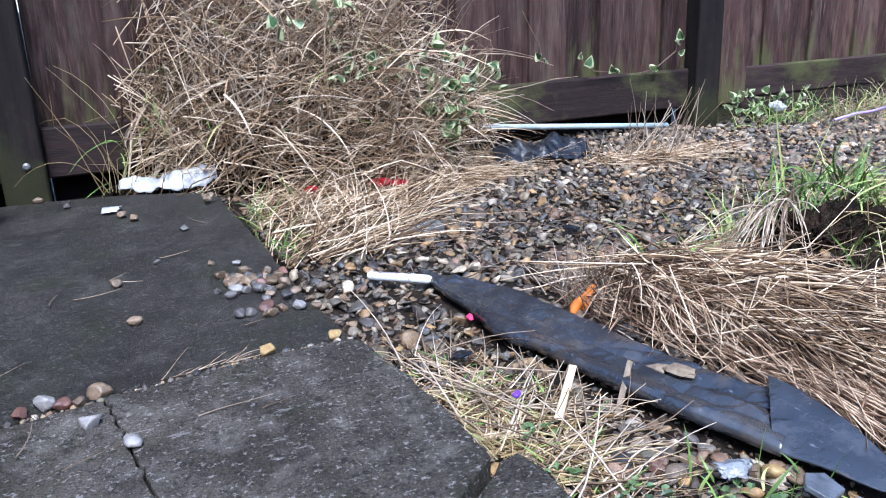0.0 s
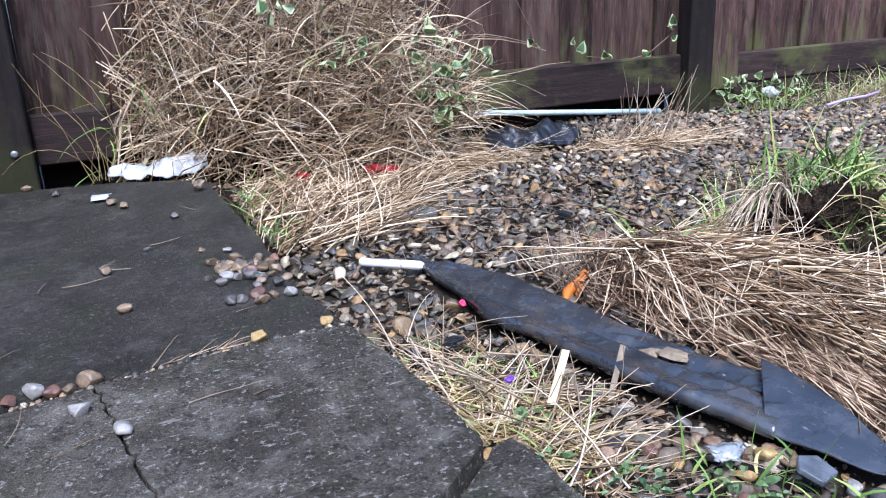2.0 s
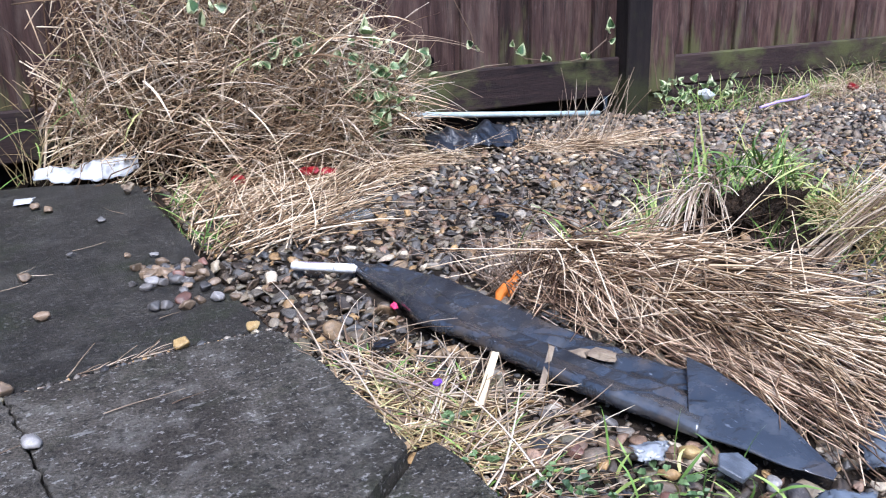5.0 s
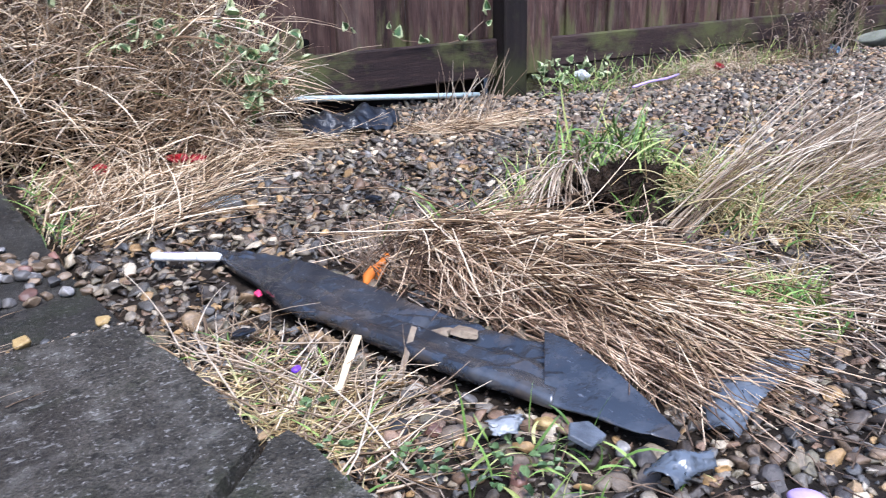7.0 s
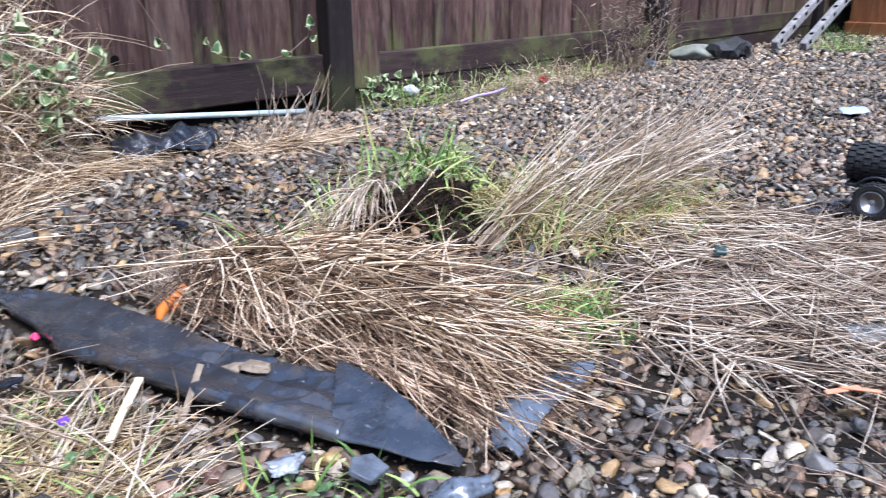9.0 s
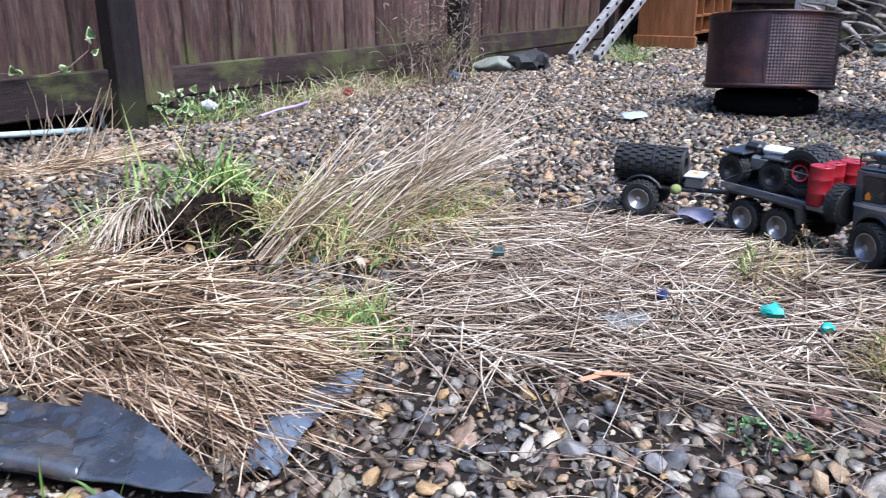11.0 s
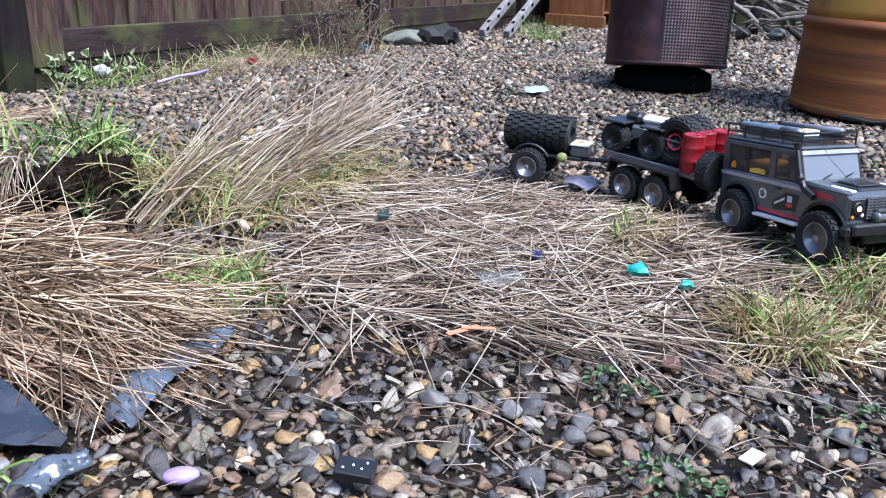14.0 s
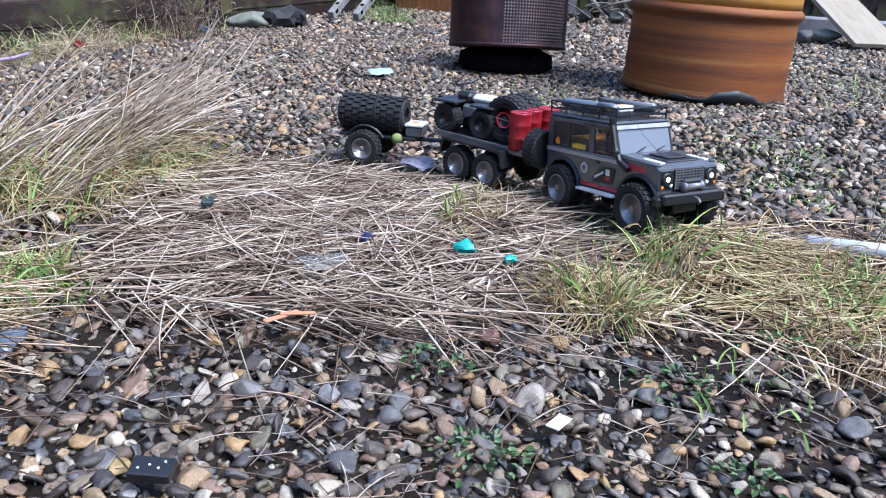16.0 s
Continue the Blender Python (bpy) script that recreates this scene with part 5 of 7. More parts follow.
# ---- broad-leaved weeds and ivy ----
def leaf_mesh(w, l, name):
    """A lobed leaf with a pale rim and a folded rib."""
    bm = bmesh.new()
    outline = [(0, 0), (0.32, -0.06), (0.52, 0.16), (0.42, 0.42), (0.3, 0.62), (0.12, 0.86), (0, 1.0), (-0.12, 0.86), (-0.3, 0.62), (-0.42, 0.42), (-0.52, 0.16), (-0.32, -0.06)]
    rim = [bm.verts.new((x * w, y * l, 0.45 * abs(x) * w + 0.12 * l * math.sin(4 * y))) for x, y in outline]
    inn = [bm.verts.new((x * 0.72 * w, (0.42 + (y - 0.42) * 0.76) * l, 0.06 * abs(x) * w + 0.004 * l)) for x, y in outline]
    mid = bm.verts.new((0, 0.42 * l, -0.02 * l))
    k = len(rim)
    for i in range(k):
        f = bm.faces.new((rim[i], rim[(i + 1) % k], inn[(i + 1) % k], inn[i]))
        f.material_index = 1
        bm.faces.new((inn[i], inn[(i + 1) % k], mid))
    me = bpy.data.meshes.new(name)
    bm.to_mesh(me)
    bm.free()
    me.materials.append(M["ivy"])
    me.materials.append(M["ivy_edge"])
    return me


leafs = [leaf_mesh(0.032, 0.036, "leaf"), leaf_mesh(0.026, 0.03, "leaf"), leaf_mesh(0.02, 0.026, "leaf")]
ri = random.Random(9)


def ivy(name, stems, spots, label, k=1.0):
    vine = thing(name, pose(*spots[0]), label, "ivy")
    inv = vine.matrix_world.inverted()
    for pts in stems:
        part("stem", tube([inv @ Vector(q) for q in pts], 0.0016, 5), M["stem"], vine)
    for q in spots:
        o = new("leaf", leafs[ri.randrange(3)])
        o.parent = vine
        o.matrix_basis = inv @ pose(*q, ri.uniform(20, 120), ri.uniform(-60, 60), ri.uniform(-160, 160)) @ Matrix.Diagonal((k * ri.uniform(0.65, 1.2), k * ri.uniform(0.8, 1.25), 1, 1))


spots = []
for cx, cz, k, sx, sz in [(0.95, 0.19, 26, 0.04, 0.05), (0.94, 0.26, 8, 0.03, 0.03), (0.87, 0.2, 9, 0.03, 0.03), (1.0, 0.165, 6, 0.025, 0.02), (0.93, 0.12, 6, 0.012, 0.02), (0.67, 0.29, 7, 0.035, 0.02), (0.79, 0.27, 6, 0.04, 0.03), (0.64, 0.43, 6, 0.02, 0.025), (0.55, 0.4, 4, 0.03, 0.02), (0.87, 0.32, 5, 0.03, 0.04), (1.055, 0.255, 2, 0.01, 0.008)]:
    for _ in range(k):
        x, z = ri.gauss(cx, sx), max(0.03, ri.gauss(cz, sz))
        spots.append((x, 2.2 + ri.gauss(0, 0.014), z))
ivy("ivy_vine", [[(0.96, 2.27, 0.02), (0.935, 2.235, 0.12), (0.95, 2.23, 0.2), (0.94, 2.235, 0.27), (0.87, 2.25, 0.33), (0.8, 2.27, 0.4)], [(0.95, 2.23, 0.18), (1.0, 2.235, 0.165), (1.055, 2.24, 0.26)], [(0.93, 2.235, 0.14), (0.87, 2.23, 0.2), (0.79, 2.23, 0.27), (0.67, 2.225, 0.29), (0.55, 2.22, 0.4)]], spots, "variegated green and cream ivy climbing through dead grass", 1.05)
ivy("ivy_vine", [[(1.1, 2.47, 0.16), (1.19, 2.48, 0.235), (1.2, 2.482, 0.3)], [(1.3, 2.482, 0.4), (1.36, 2.482, 0.29), (1.37, 2.482, 0.24)]], [(1.195, 2.478, 0.228), (1.2, 2.478, 0.245), (1.36, 2.478, 0.262), (1.372, 2.478, 0.246)], "thin ivy stems with few variegated leaves on the fence", 0.85)
ivy("ivy_vine", [[(1.5, 2.48, 0.25), (1.55, 2.484, 0.21), (1.63, 2.484, 0.2)], [(1.72, 2.484, 0.19), (1.78, 2.48, 0.2), (1.86, 2.48, 0.25), (1.87, 2.48, 0.29)]], [(1.5, 2.475, 0.25), (1.52, 2.475, 0.226), (1.62, 2.478, 0.2), (1.64, 2.478, 0.196), (1.76, 2.475, 0.2), (1.79, 2.475, 0.196), (1.865, 2.472, 0.27), (1.872, 2.472, 0.285), (1.868, 2.472, 0.24)], "ivy runner with variegated leaves along the fence rail", 0.9)
spots = [(ri.uniform(2.06, 2.2), 2.44 + ri.uniform(-0.03, 0.02), ri.uniform(0.02, 0.1)) for _ in range(34)] + [(ri.uniform(2.27, 2.42), 2.44 + ri.uniform(-0.03, 0.02), ri.uniform(0.02, 0.08)) for _ in range(26)]
ivy("ivy_vine", [[(2.05, 2.46, 0.16), (2.06, 2.45, 0.08), (2.14, 2.44, 0.02), (2.4, 2.43, 0.03)]], spots, "small pale variegated ivy at the foot of the post", 0.8)


def weed(x, y, size, k, seed, big=1.0):
    r = random.Random(seed)
    bm = bmesh.new()
    for i in range(k):
        a, rr = r.uniform(0, 6.28), r.uniform(0.1, 1) * size
        m = Matrix.Translation((rr * math.cos(a), rr * math.sin(a), 0.008 + 0.02 * (1 - rr / size))) @ Euler((r.uniform(-0.5, 0.5), r.uniform(-0.5, 0.5), a - 1.57)).to_matrix().to_4x4() @ Matrix.Scale(big * r.uniform(0.6, 1.2), 4)
        w, l = 0.0046, 0.0085
        vs = [bm.verts.new(m @ Vector(q)) for q in ((0, 0, 0), (w * 0.6, l * 0.3, 0.002), (w * 0.5, l * 0.75, 0.002), (0, l, 0), (-w * 0.5, l * 0.75, 0.002), (-w * 0.6, l * 0.3, 0.002), (0, l * 0.5, -0.002))]
        for q in range(6):
            bm.faces.new((vs[q], vs[(q + 1) % 6], vs[6]))
    o = part("weed", bm, M["weed"], None, "low green broad-leaved weed growing through the gravel")
    tagged(o, category="weed", kind="stuff")
    o.location = (x, y, float(height(x, y)) + 0.006)


for i, (x, y, s, k) in enumerate([(0.975, 0.25, 0.045, 60), (1.12, 0.35, 0.03, 34), (1.11, 0.31, 0.02, 20), (1.175, 0.09, 0.05, 50), (0.6, 0.8, 0.04, 30), (0.53, 0.86, 0.03, 20), (0.48, 0.92, 0.018, 9), (1.3, -0.02, 0.05, 40), (1.02, 0.02, 0.04, 40), (1.12, 0.86, 0.03, 26), (0.5, 1.0, 0.02, 12), (1.6, 0.08, 0.05, 36)]):
    weed(x, y, s, k, 70 + i, 1.35 if x < 0.7 else 1.0)


# ---- black membrane, films and litter ----
def sheet(name, rows, thick, material, label, category, crease=0.004, seed=0, across=14, smooth=True):
    """A crumpled sheet spanned between pairs of edge points (near edge, far edge), with a rounded section and creases."""
    r = np.random.default_rng(seed)
    A = np.array([a for a, b in rows], float)
    B = np.array([b for a, b in rows], float)
    k = len(rows)
    m = (k - 1) * 10 + 1
    t = np.linspace(0, k - 1, m)
    EA = np.stack([np.interp(t, range(k), A[:, i]) for i in range(3)], -1)
    EB = np.stack([np.interp(t, range(k), B[:, i]) for i in range(3)], -1)
    v = np.linspace(0, 1, across)
    P = EA[:, None] * (1 - v)[None, :, None] + EB[:, None] * v[None, :, None]
    P[:, :, 2] += crease * 2.2 * np.sin(np.pi * v)[None] + crease * soft_noise(P[:, :, 0], P[:, :, 1], 45, seed + 1) + crease * 0.5 * soft_noise(P[:, :, 0], P[:, :, 1], 120, seed + 2)
    P[:, :, :2] += r.normal(0, 0.0012, P[:, :, :2].shape)
    P[:, :, 2] = np.maximum(P[:, :, 2], height(P[:, :, 0], P[:, :, 1]) + 0.006)
    bm = bmesh.new()
    vs = [[bm.verts.new(q) for q in row] for row in P]
    for i in range(m - 1):
        for j in range(across - 1):
            bm.faces.new((vs[i][j], vs[i + 1][j], vs[i + 1][j + 1], vs[i][j + 1]))
    o = part(name, bm, material, None, label, smooth)
    tagged(o, category=category)
    sol = o.modifiers.new("thickness", "SOLIDIFY")
    sol.thickness, sol.offset = thick, 1
    return o


def creases(X, Y, count, seed, x0, x1, y0, y1, amp, width):
    """Short straight ridges and valleys of a folded plastic sheet."""
    r = np.random.default_rng(seed)
    out = np.zeros_like(X)
    for _ in range(count):
        cx, cy, a, l = r.uniform(x0, x1), r.uniform(y0, y1), r.normal(-1.15, 0.7), r.uniform(0.02, 0.09)
        along = (X - cx) * math.cos(a) + (Y - cy) * math.sin(a)
        across = -(X - cx) * math.sin(a) + (Y - cy) * math.cos(a)
        out += r.choice([-1, 1]) * amp * r.uniform(0.4, 1) * np.exp(-(along / l) ** 2 - np.abs(across) / (width * r.uniform(0.6, 1.6)))
    return out


def membrane_part(name, near, far, lift, parent, seed, fold=None, wrinkle=26, label="", ragged_edge=0.0012, ridged=True):
    """A strip between two edge lines, its near edge rolled under, with creases and a sunken fold."""
    m, across = 220, 56
    t = np.linspace(0, 1, m)
    line = lambda e: np.stack([np.interp(t, np.linspace(0, 1, len(e)), [q[i] for q in e]) for i in (0, 1)], -1)
    r = np.random.default_rng(seed)
    A, B = line(near), line(far)
    wob = ragged_edge * soft_noise(t * 60, 0 * t, 1.0, seed + 5)
    A[:, 0] += wob
    B[:, 0] += 0.8 * wob[::-1]
    v = np.linspace(0, 1, across)
    P = A[:, None] * (1 - v)[None, :, None] + B[:, None] * v[None, :, None]
    X, Y = P[:, :, 0], P[:, :, 1]
    lip = np.interp(v, [0, 0.02, 0.06, 0.15, 0.35, 0.52, 0.6, 0.68, 0.82, 1], [0.003, 0.0125, 0.0175, 0.0175, 0.0125, 0.0165, 0.0125, 0.009, 0.013, 0.0165] if ridged else [0.006, 0.0085, 0.0095, 0.0105, 0.0135, 0.0165, 0.0185, 0.02, 0.0235, 0.027])
    Z = 0.004 + lift + lip[None] * (np.interp(t, [0, 0.08, 0.3, 0.9, 1], [0.5, 0.6, 1, 1, 0.8]) if ridged else np.interp(t, [0, 0.5, 0.8, 1], [1, 0.85, 0.5, 0.1]))[:, None]
    if fold:
        for c, w, depth, t0, t1 in fold:
            Z -= depth * np.exp(-((v[None] - c - 0.05 * np.sin(9 * t[:, None])) / w) ** 2) * np.clip(np.minimum(t - t0, t1 - t) / 0.06, 0, 1)[:, None]
    Z += 0.0014 * soft_noise(X, Y, 42, seed) + 0.0004 * soft_noise(X, Y, 120, seed + 1) * np.sin(np.pi * v)[None]
    Z += creases(X, Y, wrinkle, seed, X.min(), X.max(), Y.min(), Y.max(), 0.0034, 0.0035)
    bm = bmesh.new()
    vs = [[bm.verts.new((X[i, j], Y[i, j], Z[i, j])) for j in range(across)] for i in range(m)]
    for i in range(m - 1):
        for j in range(across - 1):
            bm.faces.new((vs[i][j], vs[i + 1][j], vs[i + 1][j + 1], vs[i][j + 1]))
    o = part(name, bm, M["dpm"], parent, label, True)
    sol = o.modifiers.new("thickness", "SOLIDIFY")
    sol.thickness, sol.offset = 0.002, 1
    return o


membrane = thing("plastic_membrane", pose(0, 0, 0), "long creased strip of black plastic membrane on the gravel", "plastic sheet")
membrane_part("strip", [(0.583, 1.566), (0.576, 1.495), (0.577, 1.42), (0.581, 1.359), (0.579, 1.305), (0.575, 1.255), (0.582, 1.215), (0.598, 1.183), (0.609, 1.147), (0.618, 1.091), (0.633, 1.028), (0.652, 0.966), (0.672, 0.912), (0.693, 0.85)],
              [(0.588, 1.562), (0.594, 1.521), (0.621, 1.471), (0.65, 1.413), (0.674, 1.348), (0.69, 1.272), (0.703, 1.201), (0.71, 1.14), (0.724, 1.093), (0.738, 1.046), (0.746, 1.004), (0.757, 0.966), (0.773, 0.945), (0.776, 0.91)], 0.0, membrane, 3,
              fold=[(0.66, 0.06, 0.007, 0.34, 0.62), (0.72, 0.1, 0.004, 0.55, 0.9), (0.5, 0.05, 0.005, 0.2, 0.42)], wrinkle=60)
membrane_part("folded_end", [(0.69, 0.858), (0.698, 0.838), (0.708, 0.812), (0.718, 0.787), (0.728, 0.764), (0.746, 0.734)],
              [(0.774, 0.953), (0.779, 0.91), (0.777, 0.87), (0.773, 0.83), (0.768, 0.79), (0.757, 0.738)], 0.002, membrane, 8, wrinkle=3, label="smooth pointed end folded over the strip", ragged_edge=0.0, ridged=False)
sheet("plastic_film", [((0.79, 0.731, 0.006), (0.798, 0.704, 0.006)), ((0.819, 0.759, 0.008), (0.836, 0.718, 0.008)), ((0.869, 0.79, 0.01), (0.87, 0.725, 0.012)), ((0.893, 0.784, 0.008), (0.905, 0.738, 0.012)), ((0.938, 0.8, 0.01), (0.945, 0.741, 0.012)), ((0.97, 0.788, 0.012), (0.96, 0.744, 0.012)), ((0.997, 0.759, 0.01), (0.99, 0.752, 0.01))], 0.001, M["film_grey"], "torn shiny grey plastic film on the gravel", "plastic film", 0.0035, 12, 20)
sheet("plastic_film", [((0.677, 0.714, 0.008), (0.688, 0.684, 0.012)), ((0.709, 0.72, 0.012), (0.712, 0.686, 0.018)), ((0.745, 0.7, 0.01), (0.738, 0.684, 0.014))], 0.001, M["film_grey"], "small shiny dark plastic scrap on the gravel", "plastic film", 0.005, 13)
sheet("bin_bag", [((1.08, 2.23, 0.01), (1.12, 2.36, 0.035)), ((1.14, 2.22, 0.012), (1.16, 2.35, 0.05)), ((1.2, 2.215, 0.012), (1.2, 2.34, 0.03)), ((1.26, 2.22, 0.012), (1.27, 2.34, 0.045)), ((1.33, 2.225, 0.01), (1.33, 2.33, 0.034)), ((1.39, 2.26, 0.01), (1.39, 2.3, 0.02))], 0.0015, M["bag_black"], "crumpled shiny black bin bag lying on straw", "bin bag", 0.011, 15, 24)
sheet("plastic_bag", [((0.135, 2.37, 0.04), (0.15, 2.41, 0.05)), ((0.2, 2.345, 0.036), (0.21, 2.4, 0.05)), ((0.26, 2.33, 0.036), (0.27, 2.395, 0.062)), ((0.32, 2.33, 0.036), (0.33, 2.385, 0.072)), ((0.365, 2.345, 0.04), (0.37, 2.375, 0.06))], 0.001, M["white_film"], "crumpled white plastic bag at the edge of the slab", "plastic bag", 0.008, 17)
sheet("plastic_scrap", [((0.09, 2.18, 0.034), (0.095, 2.225, 0.035)), ((0.125, 2.175, 0.035), (0.135, 2.22, 0.036))], 0.001, M["white_film"], "flat white plastic scrap on the slab", "litter", 0.001, 18)
sheet("plastic_wrapper", [((0.64, 1.76, 0.012), (0.65, 1.79, 0.016)), ((0.68, 1.75, 0.014), (0.7, 1.785, 0.018)), ((0.72, 1.755, 0.012), (0.725, 1.78, 0.014))], 0.0008, M["clear_film"], "clear plastic wrapper on the gravel", "litter", 0.004, 19)
sheet("plastic_scrap", [((0.61, 0.842, 0.012), (0.618, 0.864, 0.014)), ((0.63, 0.832, 0.013), (0.642, 0.853, 0.016)), ((0.648, 0.845, 0.012), (0.653, 0.851, 0.012))], 0.0008, M["film_pale"], "torn white plastic scrap on the gravel", "litter", 0.0025, 20)
sheet("plastic_rag", [((1.83, 0.6, 0.012), (1.85, 0.66, 0.014)), ((1.88, 0.595, 0.013), (1.9, 0.665, 0.016)), ((1.93, 0.61, 0.012), (1.94, 0.65, 0.013))], 0.001, M["film_lilac"], "torn grey-lilac plastic film on the gravel", "litter", 0.0025, 21)
sheet("plastic_film", [((1.25, 0.56, 0.02), (1.28, 0.59, 0.024)), ((1.28, 0.53, 0.022), (1.31, 0.56, 0.024)), ((1.3, 0.52, 0.02), (1.32, 0.535, 0.022))], 0.0008, M["clear_film"], "clear plastic film lying in the straw mat", "litter", 0.004, 22)
sheet("plastic_scrap", [((2.95, 1.18, 0.012), (3.0, 1.22, 0.016)), ((3.02, 1.12, 0.014), (3.06, 1.17, 0.016))], 0.001, plain("pale_blue_plastic", (0.35, 0.45, 0.6), 0.4), "pale blue plastic scrap on the far gravel", "litter", 0.005, 23)


def rock(name, x, y, z, size, material, label, category, seed, flat=0.65, long=1.15, group=""):
    bm = bmesh.new()
    bmesh.ops.create_icosphere(bm, subdivisions=3, radius=1)
    off = Vector((seed * 3.7, seed * 1.3, seed * 0.7))
    rr = random.Random(seed)
    planes = [Vector((rr.gauss(0, 1), rr.gauss(0, 1), rr.gauss(0, 1))).normalized() for _ in range(6)]
    for v in bm.verts:
        k = 1 + 0.36 * noise.noise(v.co * 0.9 + off) + 0.16 * noise.noise(v.co * 2.2 + off) + 0.06 * noise.noise(v.co * 6 + off)
        q = v.co * k
        for n in planes:
            q = q - n * max(0.0, q.dot(n) - 0.6) * 0.92
        v.co = Vector((q.x * long, q.y * 0.9, q.z * flat)) * size
    low = min(v.co.z for v in bm.verts)
    o = part(name, bm, material, None, label, True)
    tagged(o, category=category, group=group)
    o.matrix_world = pose(x, y, z - low - 0.0015, 0, 0, seed * 67 % 360)
    return o


# pebbles kicked onto the slabs: x, y, radius, kind
PILE = [(0.262, 1.635, .011, 0), (0.283, 1.61, .010, 1), (0.3, 1.63, .011, 0), (0.27, 1.585, .012, 2), (0.295, 1.575, .013, 0), (0.32, 1.59, .012, 1), (0.335, 1.615, .010, 0), (0.312, 1.55, .011, 3), (0.29, 1.54, .010, 1), (0.33, 1.56, .012, 0), (0.345, 1.58, .011, 2)]
PILE += [(0.275, 1.555, .009, 1), (0.35, 1.545, .010, 0), (0.316, 1.5, .010, 2), (0.338, 1.48, .011, 1), (0.355, 1.5, .009, 0), (0.302, 1.455, .012, 3), (0.322, 1.435, .009, 2), (0.3, 1.42, .010, 0), (0.345, 1.43, .012, 4), (0.367, 1.455, .008, 0), (0.368, 1.42, .009, 0), (0.262, 1.44, .011, 1), (0.276, 1.44, .010, 1), (0.3, 1.59, .012, 1), (0.36, 1.6, .009, 3)]
LONE = [(0.257, 1.71, .009, 2), (0.297, 1.686, .011, 4), (0.24, 1.961, .013, 1), (0.128, 2.143, .015, 0), (0.152, 2.097, .013, 2), (0.175, 1.767, .010, 1), (0.101, 1.675, .015, 2), (0.119, 1.487, .013, 0), (0.364, 1.303, .012, 5), (0.271, 1.294, .016, 5), (-0.043, 2.39, .016, 2),
        (-0.013, 1.259, .012, 3), (0.01, 1.271, .017, 4), (0.03, 1.262, .012, 3), (0.047, 1.258, .011, 2), (0.069, 1.274, .017, 2), (0.058, 1.201, .015, 4), (0.1, 1.137, .014, 4), (-0.06, 1.262, .01, 3), (0.02, 2.3, .012, 1), (0.18, 1.275, .008, 1), (0.2, 1.29, .007, 2)]
rp = random.Random(15)
PILE += [(rp.gauss(0.305, 0.024), rp.gauss(1.555, 0.035), rp.uniform(0.007, 0.012), rp.choice([0, 1, 2, 2, 1, 4])) for _ in range(22)]
KINDS = [("peb_tan", "tan pebble lying on the slab"), ("peb_grey", "dark grey pebble lying on the slab"), ("peb_tan", "brown pebble lying on the slab"), ("peb_red", "brick-red pebble lying on the slab"), ("peb_white", "pale grey-white pebble lying on the slab"), ("peb_ochre", "yellow ochre stone lying on the slab")]
for i, (x, y, r, k) in enumerate(PILE):
    rock("pebble", x, y, 0.0285, r, M[KINDS[k][0]], KINDS[k][1], "pebble", i + 1, 0.75, group="pebbles piled on the slab")
for i, (x, y, r, k) in enumerate(LONE):
    rock("pebble", x, y, 0.0285 if y > 1.25 else 0.0305, r * 0.8, M[KINDS[k][0]], KINDS[k][1], "pebble", i + 41, 0.75, group="loose pebbles on the slabs")
# larger single stones in the gravel
STONES = [(0.677, 0.845, .015, 5, "yellow"), (0.712, 0.77, .011, 4, "white"), (0.62, 0.9, .014, 0, "brown"), (0.585, 0.905, .013, 3, "red-brown"), (0.6, 0.79, .018, 3, "red-brown"), (0.645, 0.93, .014, 1, "grey"), (0.55, 0.925, .02, 1, "grey"), (1.03, 0.42, .017, 4, "white"), (0.828, 0.503, .009, 4, "white"), (0.855, 0.53, .013, 5, "yellow")]
STONES += [(0.46, 1.24, .012, 4, "pale"), (0.5, 1.33, .016, 1, "grey"), (0.93, 0.36, .02, 1, "grey"), (1.01, 0.5, .02, 1, "grey"), (1.2, 0.3, .018, 3, "red-brown"), (0.78, 0.6, .012, 3, "orange-brown"), (0.9, 0.62, .014, 0, "tan"), (1.07, 0.19, .012, 0, "orange-tan"), (1.13, 1.99, .016, 4, "white"), (5.4, 1.6, .03, 4, "white")]
for i, (x, y, r, k, w) in enumerate(STONES):
    rock("stone", x, y, float(height(x, y)) + 0.004, r * 0.75, M[KINDS[k][0]], w + " rounded stone in the gravel", "stone", i + 80)


def bit(name, x, y, z, lx, ly, lz, rz, material, label, bev=0.0015, tilt=0.0):
    """A small block-like scrap with rounded edges."""
    o = part(name, box(-lx / 2, lx / 2, -ly / 2, ly / 2, 0, lz, min(bev, lz * 0.4)), material, None, label)
    tagged(o, category="litter")
    o.matrix_world = pose(x, y, z, tilt, 0, rz)
    return o


def crumple(name, x, y, z, size, material, label, seed, flat=0.5):
    bm = bmesh.new()
    bmesh.ops.create_icosphere(bm, subdivisions=2, radius=1)
    off = Vector((seed * 2.1, seed * 5.3, 0))
    for v in bm.verts:
        k = 1 + 0.6 * noise.noise(v.co * 1.6 + off) + 0.35 * noise.noise(v.co * 4 + off)
        v.co = Vector((v.co.x * 1.3, v.co.y * 0.8, v.co.z * flat)) * k * size
    low = min(v.co.z for v in bm.verts)
    o = part(name, bm, material, None, label)
    tagged(o, category="litter")
    o.matrix_world = pose(x, y, z - low - 0.002, 0, 0, seed * 50)
    return o


M["pale_orange"] = plain("pale_orange_cloth", (0.6, 0.25, 0.13), 0.7)
H0 = lambda x, y: float(height(x, y))
